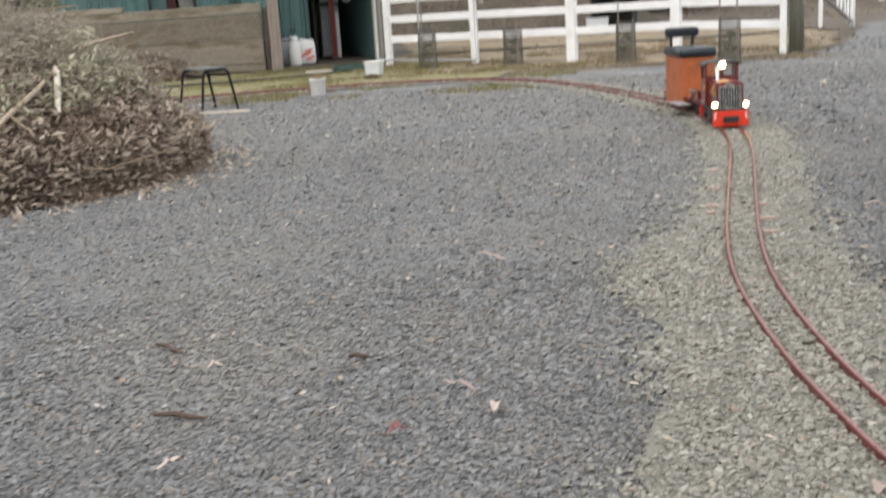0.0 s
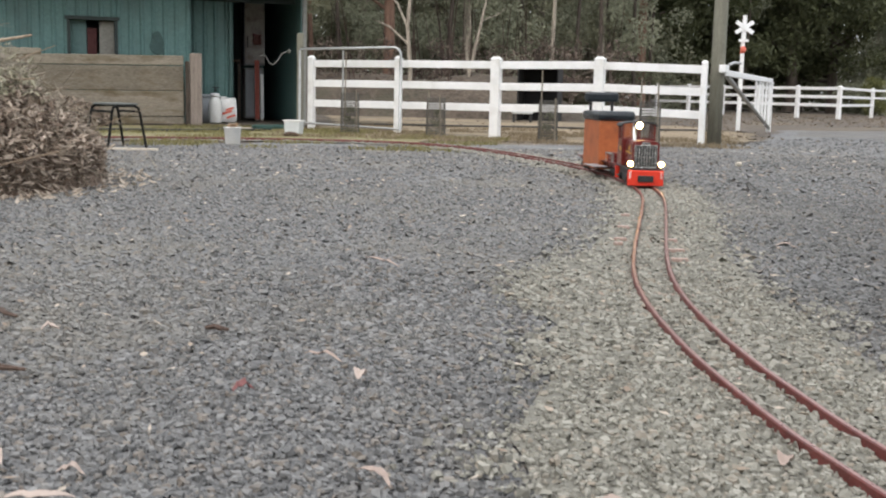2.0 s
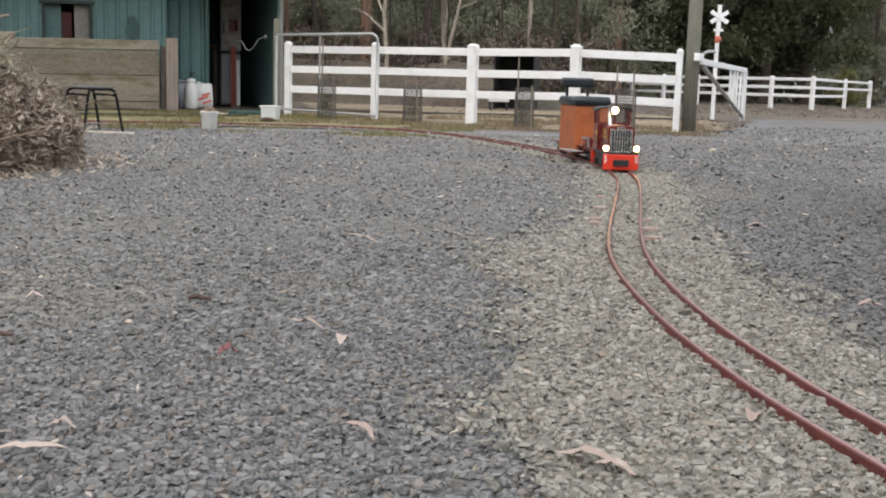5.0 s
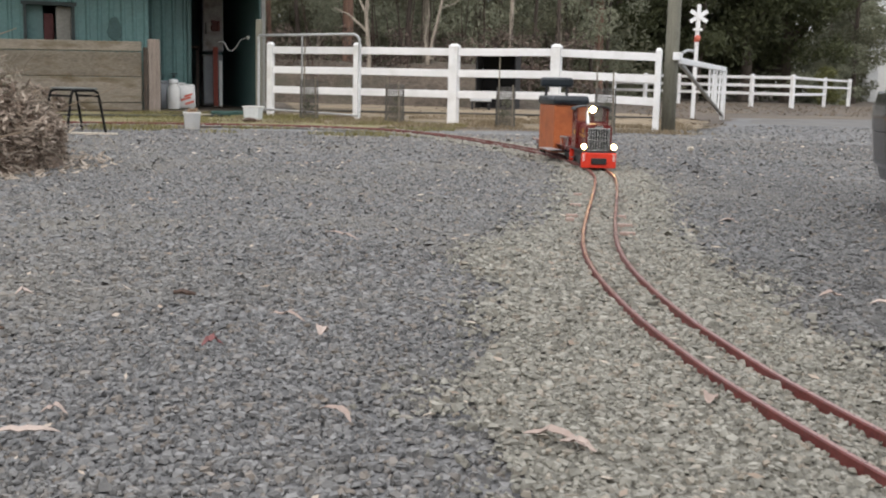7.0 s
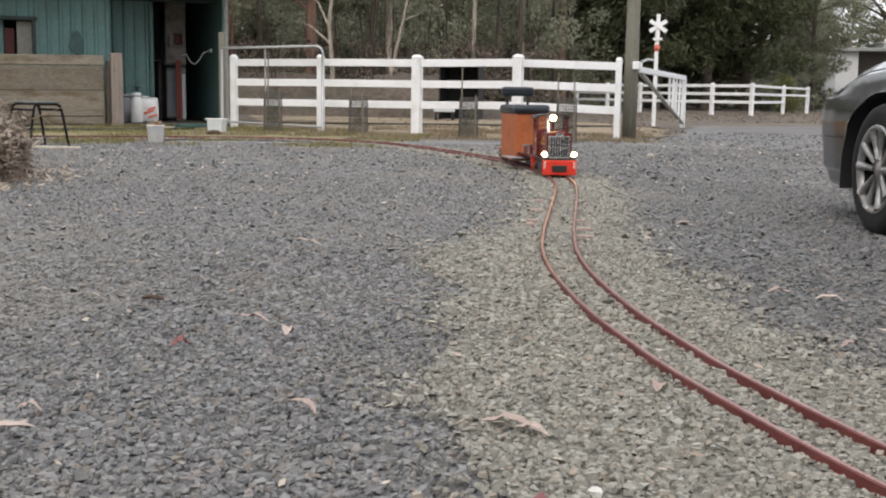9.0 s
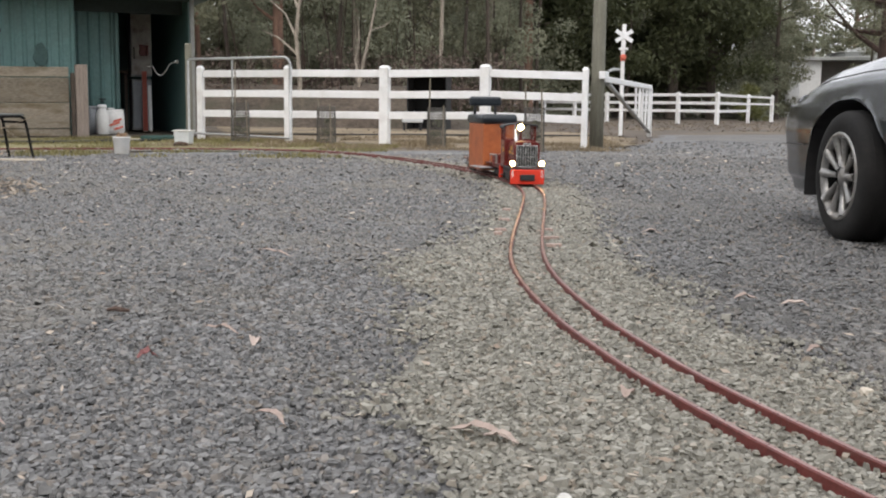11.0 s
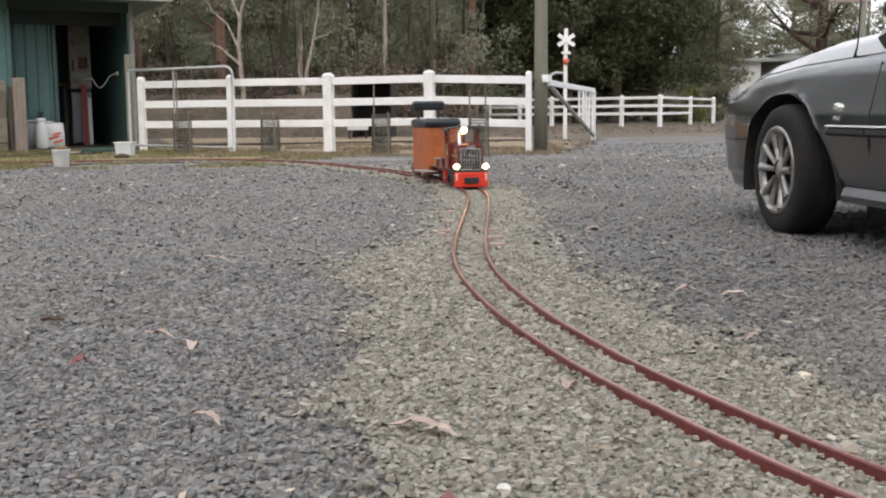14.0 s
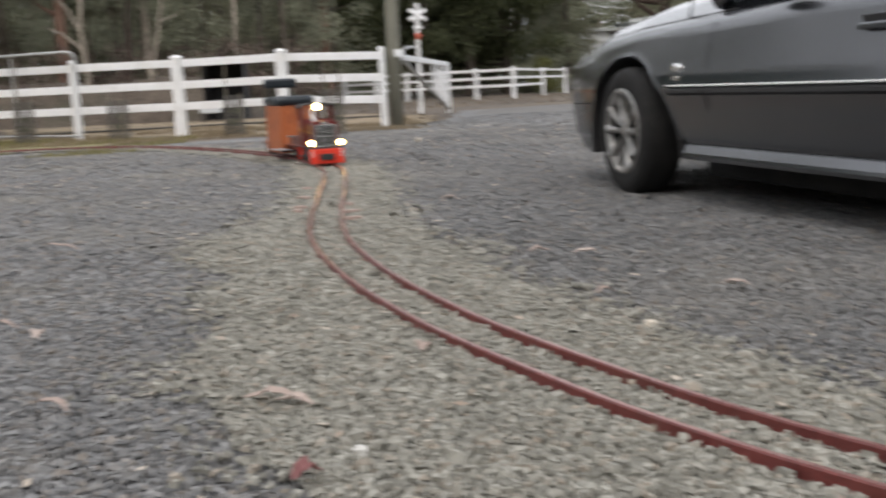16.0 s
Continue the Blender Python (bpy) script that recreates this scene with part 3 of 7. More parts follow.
def tree(name, label, height, trunk_r, bark, leaf, seed, clumps, leaves, size, low, spread, lean=0.0, droop=0.4, limbs=7):
    """A tapered, bent trunk with limbs and a broken crown of leaf clumps."""
    rr = random.Random(seed)
    ob = thing(name, pose(0, 0, 0), label, "tree", "trees behind the fence")
    bend = [rr.uniform(-1, 1) for _ in range(4)]
    axis = [Vector((lean * height * t + 0.25 * bend[0] * math.sin(3 * t), 0.25 * bend[1] * math.sin(4 * t + 1), height * t)) for t in [k / 9 for k in range(10)]]
    bm = tube(axis, [trunk_r * (1.25 if k == 0 else 1 - 0.085 * k) for k in range(10)], 9)
    centres, radii = [], []
    for _ in range(limbs):
        t = rr.uniform(low * 0.8, 0.95)
        k = min(8, int(t * 9))
        base = axis[k].lerp(axis[k + 1], t * 9 - k)
        ang, reach = rr.uniform(0, 6.283), spread * rr.uniform(0.5, 1.0) * (1.25 - 0.7 * t)
        tip = base + Vector((math.cos(ang) * reach, math.sin(ang) * reach, reach * rr.uniform(0.2, 0.9)))
        mid = base.lerp(tip, 0.5) + Vector((0, 0, -0.1 * reach))
        add_tube(bm, [base, mid, tip], [trunk_r * 0.34, trunk_r * 0.22, trunk_r * 0.06], 6)
        centres += [tip, mid.lerp(tip, 0.4)]
        radii += [spread * rr.uniform(0.28, 0.5), spread * rr.uniform(0.2, 0.35)]
    for _ in range(clumps):
        t = rr.uniform(low, 1.05)
        ang, reach = rr.uniform(0, 6.283), spread * rr.uniform(0.1, 1.0) * (1.15 - 0.75 * (t - low))
        centres.append(Vector((lean * height * t + math.cos(ang) * reach, math.sin(ang) * reach, height * t)))
        radii.append(spread * rr.uniform(0.16, 0.42))
    part("trunk", bm, bark, ob, smooth=True)
    v, f = leaf_cloud(centres, radii, leaves, size, seed, droop)
    crown = new("crown", from_arrays("crown", v, f, leaf))
    crown.parent = ob
    return ob


TREES = {
    "gum": [tree("gum_tree", "tall eucalypt with reddish bark and sparse grey-green leaves", 13, 0.22, M_BARK_RED, M_LEAF_GREY, 11, 12, 9500, 0.088, 0.22, 2.6),
            tree("gum_tree", "slender eucalypt with pale bark and drooping grey-green leaves", 11, 0.15, M_BARK_PALE, M_LEAF_GREY, 12, 14, 9500, 0.088, 0.14, 2.4, 0.05),
            tree("gum_tree", "dark-barked eucalypt with grey-green crown", 12, 0.19, M_BARK_DARK, M_LEAF_OLIVE, 13, 14, 9500, 0.088, 0.18, 2.6, -0.04)],
    "pole": [tree("slender_gum_tree", "slim straight eucalypt with dark bark and few leaves", 11, 0.085, M_BARK_DARK, M_LEAF_GREY, 15, 4, 900, 0.085, 0.45, 1.3, 0.01, 0.4, 5),
             tree("slender_gum_tree", "slim leaning eucalypt with pale bark and few leaves", 10, 0.07, M_BARK_PALE, M_LEAF_GREY, 16, 4, 900, 0.085, 0.45, 1.2, 0.06, 0.4, 5),
             tree("slender_gum_tree", "slim reddish eucalypt with a bare lower trunk", 12, 0.10, M_BARK_RED, M_LEAF_GREY, 17, 4, 900, 0.085, 0.5, 1.3, -0.03, 0.4, 5)],
    "pine": [tree("cypress_tree", "dense dark green conifer with branches low on the trunk", 9, 0.28, M_BARK_DARK, M_LEAF_DARK, 21, 40, 14000, 0.130, 0.20, 3.0, 0, 0.2, 12),
             tree("cypress_tree", "broad dark green conifer with gaps between its limbs", 8, 0.30, M_BARK_DARK, M_LEAF_DARK, 22, 34, 14000, 0.130, 0.25, 3.4, 0.03, 0.2, 14)],
    "shrub": [tree("shrub", "olive green shrub under the trees", 3.2, 0.07, M_BARK_DARK, M_LEAF_OLIVE, 31, 26, 4200, 0.105, 0.05, 1.5, 0, 0.1, 7),
              tree("shrub", "low grey-green bush under the trees", 2.4, 0.06, M_BARK_PALE, M_LEAF_GREY, 32, 24, 4200, 0.10, 0.05, 1.4, 0, 0.1, 6)],
}
rng = random.Random(8)
used = set()


def plant(kind, x, y, size=1.0, which=None):
    opts = TREES[kind]
    i = rng.randrange(len(opts)) if which is None else which
    m = pose(x, y, 0, 0, 0, rng.uniform(0, 360))
    if (kind, i) in used:
        ob = copy_thing(opts[i], m)
    else:
        used.add((kind, i))
        ob = opts[i]
        ob.matrix_world = m
    ob.scale = (size, size, size * rng.uniform(0.92, 1.1))
    return ob


# eucalypts left of the conifers, near to far
for x, y, k, s in ((-9.0, 31, 2, 1.0), (-5.75, 33.5, 0, 0.9), (-11.5, 35, 1, 1.0), (-14.5, 33, 2, 1.1), (-3.6, 36, 1, 0.95), (-1.6, 39, 2, 1.0), (0.8, 41, 1, 1.0), (-5.0, 42, 2, 1.1), (-8.2, 41, 1, 1.1),
                   (-18, 38, 0, 1.1), (-22, 36, 2, 1.2), (-12, 44, 2, 1.2), (2.6, 47, 0, 1.0), (-2.5, 48, 2, 1.2), (-16, 47, 1, 1.2), (-27, 42, 1, 1.3), (-7, 50, 0, 1.2), (17.4, 62, 2, 0.9), (16.2, 64, 1, 0.9), (18.2, 66, 1, 0.75), (25.6, 71, 2, 0.7), (21.5, 86, 2, 1.2), (25.5, 90, 1, 1.3), (24.5, 79, 1, 1.0), (28.5, 82, 0, 1.0), (31.5, 84, 2, 1.15), (35.5, 86, 1, 1.15), (40, 80, 0, 1.1),
                   (35, 60, 1, 1.0), (42, 64, 2, 1.0)):
    plant("gum", x, y, s, k)
# slim trunks between them, just behind the bank
for x, y, k in ((-10.2, 33, 0), (-8.3, 34, 2), (-7.2, 32.8, 0), (-4.1, 35.5, 0), (-2.2, 36.5, 0), (-0.9, 35.5, 1), (-0.3, 39, 0), (0.4, 37, 0), (1.1, 41, 0),
                (2.3, 43, 0), (-11.8, 33.5, 1), (-13.2, 35, 0), (3.2, 47, 0), (7.6, 53.5, 0), (-15.5, 36, 0)):
    plant("pole", x, y, rng.uniform(0.85, 1.15), k)
# conifers behind the crossing sign
for x, y, k, s in ((3.4, 54, 1, 1.0), (6.8, 56, 0, 1.1), (10.4, 57, 1, 1.05), (12.9, 58, 0, 1.0), (5.0, 61, 0, 1.2), (8.8, 63, 1, 1.2), (12.2, 64, 0, 1.2), (1.0, 57, 0, 1.0), (-10, 56, 1, 1.2)):
    plant("pine", x, y, s, k)
for x, y, s in ((-8, 36, 1), (-4.8, 38.5, 1.1), (-2.4, 41, 1), (-10.5, 39, 1.2), (0.5, 45, 1.2), (-1.2, 51, 1.7), (0.9, 53, 1.8), (-4.6, 54, 2.0), (-6.5, 57, 2.2), (-2.9, 52, 1.7), (-6.5, 45, 1.3), (-13, 38, 1.2), (-16.5, 41, 1.3), (3.0, 51, 1.1), (16.0, 60, 1.2), (14.5, 56, 0.9), (17.4, 64, 0.8), (26, 66, 1.3), (-20, 42, 1.5), (35, 63, 1.4)):
    plant("shrub", x, y, s)
lime = plant("shrub", 13.6, 53.0, 0.50, 0)
for ch in lime.children:
    if ch.name.startswith("crown"):
        ch.data = ch.data.copy()
        ch.data.materials[0] = M_LEAF_LIME
tagged(lime, "low yellow-green shrub at the end of the paddock fence")
# low earth bank behind the rail fence
bm = bmesh.new()
rows = []
for i in range(60):
    x = -16 + 16.5 * i / 59
    rows.append([bm.verts.new((x, 28.5 + 0.45 * j + 0.3 * noise.noise((x * 0.5, j, 0)), -0.03 + 1.45 * (1 - (abs(j - 4) / 4.0) ** 2) * (0.80 + 0.20 * noise.noise((x * 0.6, 2, 0))) * min(1, (0.5 - x) / 2.0, (x + 16) / 2.0) + (0.06 * noise.noise((x * 3, j * 1.3, 5)) if 0 < j < 8 else 0))) for j in range(9)])
for q, w in zip(rows, rows[1:]):
    for j in range(8):
        bm.faces.new((q[j], w[j], w[j + 1], q[j + 1]))
tagged(part("earth_bank", bm, M_BANK, smooth=True), "low dark leaf-strewn earth bank behind the fence", "bank", kind="structure")
# dry undergrowth on and behind the bank: dead leaves, stems and fallen sticks
nr = np.random.default_rng(31)
cs = [(nr.uniform(-16, 1.5), nr.uniform(29.2, 33.5), nr.uniform(0.5, 1.2) if k % 3 else nr.uniform(1.2, 2.0)) for k in range(260)]
v, f = leaf_cloud(cs, [nr.uniform(0.25, 0.6) for _ in cs], 16000, 0.055, 32, 0.1, 0.6)
v[:, 2] = np.maximum(v[:, 2], 0.02)
M_UNDER = leafy("dry brown undergrowth", (0.035, 0.028, 0.024), (0.20, 0.155, 0.125), 0.15, 0.8)
tagged(new("undergrowth", from_arrays("undergrowth", v, f, M_UNDER)), "dry brown undergrowth and dead leaves on the bank", "undergrowth", kind="stuff")
bm = bmesh.new()
for k in range(150):
    x, y = nr.uniform(-15, 1.2), nr.uniform(29.5, 33.5)
    if k % 3:
        h, r = nr.uniform(1.2, 3.6), nr.uniform(0.010, 0.028)
        lean = nr.normal(0, 0.12, 2) * h
        add_tube(bm, [(x, y, 0.2), (x + 0.4 * lean[0], y + 0.4 * lean[1], 0.5 * h), (x + lean[0], y + lean[1], 0.4 + h)], [r, 0.8 * r, 0.3 * r], 5)
    else:
        a, ln = nr.uniform(0, 6.283), nr.uniform(0.4, 1.3)
        z = nr.uniform(0.7, 1.25)
        add_tube(bm, [(x, y, z), (x + 0.5 * ln * math.cos(a), y + 0.2 * math.sin(a), z + 0.06), (x + ln * math.cos(a), y + 0.4 * math.sin(a), z + nr.uniform(-0.2, 0.3))], [0.03, 0.024, 0.01], 5)
tagged(part("saplings", bm, M_BARK_BROWN, smooth=True), "thin dark stems and fallen sticks behind the fence", "saplings", kind="stuff")
# far wood that closes the view
rngn = np.random.default_rng(77)
cs = [(x + rngn.uniform(-3, 3), 84 + rngn.uniform(-5, 6), rngn.uniform(0.4, 6.0 if -9 < x < 5 else 9.0 if x < 13 else 6.5)) for x in np.linspace(-75, 85, 120) for _ in range(3)]
v, f = leaf_cloud(cs, [rngn.uniform(1.4, 2.8) for _ in cs], 54000, 0.37, 5, 0.2, 0.9)
tagged(new("far_wood", from_arrays("far_wood", v, f, M_LEAF_OLIVE)), "distant olive green wood", "woodland", kind="stuff")
# scrub that fills the wood between the trunks
cs = [(x + rngn.uniform(-2, 2), 0.35 * abs(x) + 49 + rngn.uniform(-3, 5), rngn.uniform(0.3, 4.6)) for x in np.linspace(-42, 4.5, 60) for _ in range(3)]
cs += [(x + rngn.uniform(-1, 1), 70 + rngn.uniform(-2, 2), rngn.uniform(0.1, 1.6)) for x in np.linspace(-50, 18, 70) for _ in range(2)]
cs += [(x + rngn.uniform(-1, 1), 67 + rngn.uniform(-1, 3), rngn.uniform(0.2, 3.2)) for x in np.linspace(3, 18, 30) for _ in range(3)]
v, f = leaf_cloud(cs, [rngn.uniform(0.9, 1.7) for _ in cs], 60000, 0.14, 6, 0.2, 0.9)
tagged(new("scrub", from_arrays("scrub", v, f, M_LEAF_OLIVE)), "tangled olive scrub between the trunks", "scrub", kind="stuff")

# unseen wood added to close the other sides; blocks low light, darkens reflections
cs = [(6 + 30 * math.cos(a) + rngn.uniform(-2, 2), 4 + 26 * math.sin(a) + rngn.uniform(-2, 2), rngn.uniform(0.5, 8.5)) for a in np.linspace(radians(165), radians(375), 130) for _ in range(3)]
v, f = leaf_cloud(cs, [rngn.uniform(1.3, 2.4) for _ in cs], 32000, 0.42, 9, 0.2, 0.9)
tagged(new("surrounding_wood", from_arrays("surrounding_wood", v, f, M_LEAF_OLIVE)), "dense unseen olive green wood added around the yard to block low light", "woodland", kind="stuff")

# ---------------------------------------------------------------- shed
SHED = Matrix.Translation((-4.95, 19.5, 0)) @ Matrix(((-0.912, -0.41, 0, 0), (-0.41, 0.912, 0, 0), (0, 0, 1, 0), (0, 0, 0, 1)))


def ribbed(length, height, y=0.0, rib=0.19, depth=0.028, thick=0.012):
    """Ribbed sheet cladding in the XZ plane from x = 0, facing -y."""
    bm = bmesh.new()
    pts = []
    x = 0.0
    while x < length - 1e-6:
        for dx, dy in ((0, 0), (0.028, -depth), (0.058, -depth), (0.086, 0)):
            if x + dx <= length:
                pts.append((x + dx, y + dy))
        x += rib
    pts.append((length, y))
    lo = [bm.verts.new((a, b, 0)) for a, b in pts] + [bm.verts.new((a, b + thick, 0)) for a, b in reversed(pts)]
    hi = [bm.verts.new((v.co.x, v.co.y, height)) for v in lo]
    n = len(lo)
    for k in range(n):
        bm.faces.new((lo[k], lo[(k + 1) % n], hi[(k + 1) % n], hi[k]))
    bm.faces.new(lo), bm.faces.new(list(reversed(hi)))
    bmesh.ops.recalc_face_normals(bm, faces=bm.faces)
    return bm


def shifted(bm, m):
    bmesh.ops.transform(bm, matrix=m, verts=bm.verts)
    if m.to_3x3().determinant() < 0:
        bmesh.ops.reverse_faces(bm, faces=bm.faces)
    return bm


shed = thing("steel_shed", pose(0, 0, 0), "faded teal ribbed steel shed with an open dark doorway", "shed")
# the shed's own axes mirror x, so x runs along the front away from the gate
part("front_wall", shifted(ribbed(1.23, 2.58), SHED @ pose(1.94, 0, 0)), M_SHED, shed)
part("front_wall", shifted(ribbed(0.76, 1.15), SHED @ pose(3.17, 0, 0)), M_SHED, shed)
part("front_wall", shifted(ribbed(0.76, 0.80), SHED @ pose(3.17, 0, 1.78)), M_SHED, shed)
part("front_wall", shifted(ribbed(1.45, 2.58), SHED @ pose(3.93, 0, 0)), M_SHED, shed)
part("hatch_panel", shifted(box(0.24, 0.03, 0.60, 3.32, 0.10, 1.44, 0.005), SHED), M_CONCRETE, shed, "pale grey panel inside the window")
# added teal panel imitates the reflection in the window's left part
part("inner_panel", shifted(box(0.26, 0.02, 0.60, 3.78, 0.14, 1.46, 0.004), SHED), M_SHED, shed, "teal panel standing in for a reflection in the window")
part("window_cloth", shifted(box(0.16, 0.03, 0.45, 3.56, 0.16, 1.40, 0.01), SHED), M_RED_DARK, shed, "dark red cloth behind the window")
part("recess_wall", shifted(ribbed(0.78, 2.55), SHED @ pose(1.20, 0.75, 0)), M_SHED, shed, "teal panel set back in shade")
part("return_wall", shifted(box(0.02, 0.75, 2.55, 1.95, 0.385, 1.275), SHED), M_SHED, shed)
part("side_wall", shifted(ribbed(4.7, 2.55), SHED @ pose(0.0, 4.75, 0, 0, 0, -90)), M_SHED_SHADED, shed, "ribbed teal inner wall coloured darker for shade")
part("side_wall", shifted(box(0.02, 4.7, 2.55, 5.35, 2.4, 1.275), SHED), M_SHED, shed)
part("back_wall", shifted(box(5.4, 0.03, 2.55, 2.67, 4.8, 1.275), SHED), M_SHED_SHADED, shed)
part("corner_post", shifted(box(0.07, 0.07, 2.55, -0.04, -0.03, 1.275, 0.006), SHED), M_DULL_STEEL, shed, "grey steel corner post")
part("lintel", shifted(box(2.0, 0.06, 0.16, 0.97, -0.01, 2.47, 0.006), SHED), M_FRAME, shed)
part("window_frame", shifted(box(0.88, 0.06, 0.06, 3.55, -0.03, 1.15, 0.006), SHED), M_FRAME, shed)
part("window_frame", shifted(box(0.88, 0.06, 0.06, 3.55, -0.03, 1.78, 0.006), SHED), M_FRAME, shed)
part("window_frame", shifted(box(0.05, 0.05, 0.57, 3.17, -0.03, 1.465, 0.006), SHED), M_FRAME, shed)
part("window_frame", shifted(box(0.05, 0.05, 0.57, 3.93, -0.03, 1.465, 0.006), SHED), M_FRAME, shed)
roof = bmesh.new()
add_box(roof, 6.3, 6.2, 0.05, pose(2.55, 2.25, 2.61), 0.01)
part("roof", shifted(roof, SHED), M_ROOF, shed, "pale steel roof with an overhanging eave")
# the eave's shade is put into the soffit's dark colour
part("soffit", shifted(box(6.28, 6.18, 0.03, 2.55, 2.25, 2.565), SHED), M_SHED_SHADED, shed, "underside of the eave coloured dark for its shade")
part("gutter", shifted(box(6.3, 0.10, 0.09, 2.55, -0.88, 2.56, 0.02), SHED), M_ROOF, shed)
part("door_jamb", shifted(box(0.07, 0.09, 2.5, 1.17, 0.74, 1.25, 0.006), SHED), M_SHED_SHADED, shed, "door jamb coloured darker for shade")
part("header", shifted(box(1.93, 0.05, 0.36, 0.975, 0.66, 2.38, 0.006), SHED), M_FRAME, shed, "dark board over the doorway")
part("slab", shifted(box(5.6, 5.6, 0.05, 2.6, 2.4, 0.022), SHED), M_BANK, shed, "dark slab strewn with dirt and leaves")

# ---------------------------------------------------------------- more materials
M_LOCO = material("glossy maroon paint", (0.115, 0.014, 0.012), (0.16, 0.022, 0.018), 6, 0.28, fine=50, bump=0.02, coat=0.3)
M_BEAM = material("bright red paint", (0.62, 0.030, 0.012), (0.72, 0.050, 0.022), 8, 0.4, fine=60, bump=0.03)
M_ORANGE = material("scuffed orange-brown painted plywood", (0.34, 0.085, 0.025), (0.46, 0.14, 0.045), 5, 0.5, fine=30, bump=0.08, stain=(0.20, 0.06, 0.025), stain_scale=7, stain_amount=0.6)
M_BLACK = material("satin black steel", (0.010, 0.010, 0.011), (0.030, 0.030, 0.031), 10, 0.5, fine=70, bump=0.05)
M_VINYL = material("black vinyl", (0.010, 0.014, 0.018), (0.022, 0.030, 0.037), 12, 0.30, fine=120, bump=0.1)
M_CHROME = material("bright silver metal", (0.62, 0.62, 0.60), (0.78, 0.78, 0.76), 20, 0.25, metal=0.9, fine=80, bump=0.0)
M_BRIGHT = material("bright chrome", (0.86, 0.86, 0.85), (0.93, 0.93, 0.92), 20, 0.5, metal=0.3, fine=80, bump=0.0)
M_YELLOW = material("yellow plate", (0.55, 0.30, 0.03), (0.66, 0.40, 0.06), 20, 0.5, fine=80, bump=0.02)
M_PLATE = material("grey checker plate", (0.30, 0.32, 0.34), (0.44, 0.46, 0.48), 12, 0.4, metal=0.5, fine=80, bump=0.1)
M_DECAL = material("white decal", (0.70, 0.70, 0.68), (0.80, 0.80, 0.78), 20, 0.5, fine=60, bump=0.0)
M_LAMP = glowing("lit warm headlamp", (1.0, 0.64, 0.20), 28.0)
M_CABGLOW = glowing("lit cab lamp", (1.0, 0.62, 0.18), 36.0)
M_PAINT = material("silver-grey metallic car paint", (0.098, 0.103, 0.112), (0.113, 0.118, 0.128), 3, 0.19, metal=0.9, fine=200, bump=0.0, coat=0.6, rough_var=0.01, spec=0.5)
M_TYRE = material("black tyre rubber", (0.007, 0.007, 0.007), (0.018, 0.0175, 0.017), 10, 0.85, fine=60, bump=0.2, stain=(0.035, 0.032, 0.028), stain_scale=6, stain_amount=0.3, spec=0.3)
M_ALLOY = material("dusty alloy wheel", (0.22, 0.218, 0.212), (0.38, 0.374, 0.362), 10, 0.4, metal=0.7, fine=70, bump=0.03, stain=(0.17, 0.145, 0.12), stain_scale=8, stain_amount=0.5)
M_TRIM = material("black plastic trim", (0.012, 0.012, 0.013), (0.024, 0.024, 0.025), 20, 0.55, fine=90, bump=0.05)
M_CARGLASS = glass("tinted car glass", (0.25, 0.30, 0.30))
M_CLEAR = glass("clear lamp lens", (0.9, 0.9, 0.9), 0.15)
M_BUCKET = material("white plastic", (0.68, 0.68, 0.66), (0.80, 0.80, 0.78), 5, 0.4, fine=40, bump=0.02, stain=(0.45, 0.41, 0.34), stain_scale=5, stain_amount=0.4)
M_TUB = material("cloudy translucent plastic", (0.55, 0.58, 0.60), (0.70, 0.73, 0.75), 5, 0.35, fine=40, bump=0.02)
M_RUST = material("brown garden scraps", (0.14, 0.08, 0.045), (0.34, 0.24, 0.15), 20, 0.9, fine=60, bump=0.5)
M_BAG = material("white plastic bag", (0.66, 0.66, 0.65), (0.80, 0.80, 0.79), 5, 0.45, fine=20, bump=0.25)
M_PRINT = material("red print", (0.55, 0.10, 0.06), (0.68, 0.18, 0.12), 9, 0.5, fine=40, bump=0.02)
M_BIN = material("grey plastic", (0.26, 0.28, 0.31), (0.36, 0.38, 0.40), 5, 0.5, fine=40, bump=0.03)
M_STICK = material("dry grey-brown twigs", (0.14, 0.10, 0.07), (0.42, 0.33, 0.24), 5, 0.9, fine=30, bump=0.3, per_object=0.6)
M_BRUSH = material("grey-brown dry brush", (0.19, 0.165, 0.13), (0.41, 0.365, 0.30), 6, 0.9, fine=40, bump=0.0, island=0.7)
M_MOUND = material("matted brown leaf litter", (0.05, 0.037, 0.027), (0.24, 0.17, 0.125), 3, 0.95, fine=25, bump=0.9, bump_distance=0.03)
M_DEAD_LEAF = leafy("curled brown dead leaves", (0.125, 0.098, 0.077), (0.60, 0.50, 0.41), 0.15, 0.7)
# under-layer colour: the shade between the top leaves is painted into it
M_HOLLOW_LEAF = leafy("dark brown leaves for shaded hollows", (0.045, 0.033, 0.026), (0.25, 0.185, 0.14), 0.1, 0.7)
M_PALE_LEAF = leafy("bleached dry leaves", (0.26, 0.212, 0.165), (0.57, 0.49, 0.405), 0.15, 0.7)
M_STALE_LEAF = leafy("wilted grey-green leaves", (0.21, 0.20, 0.14), (0.57, 0.54, 0.41), 0.15, 0.7)
M_FALLEN = material("pinkish dry eucalypt leaf", (0.30, 0.228, 0.195), (0.52, 0.435, 0.385), 12, 0.7, fine=70, bump=0.1, per_object=0.6)
M_PALE_BIT = material("pale bark chip", (0.48, 0.42, 0.34), (0.66, 0.61, 0.52), 12, 0.8, fine=70, bump=0.2, per_object=0.4)
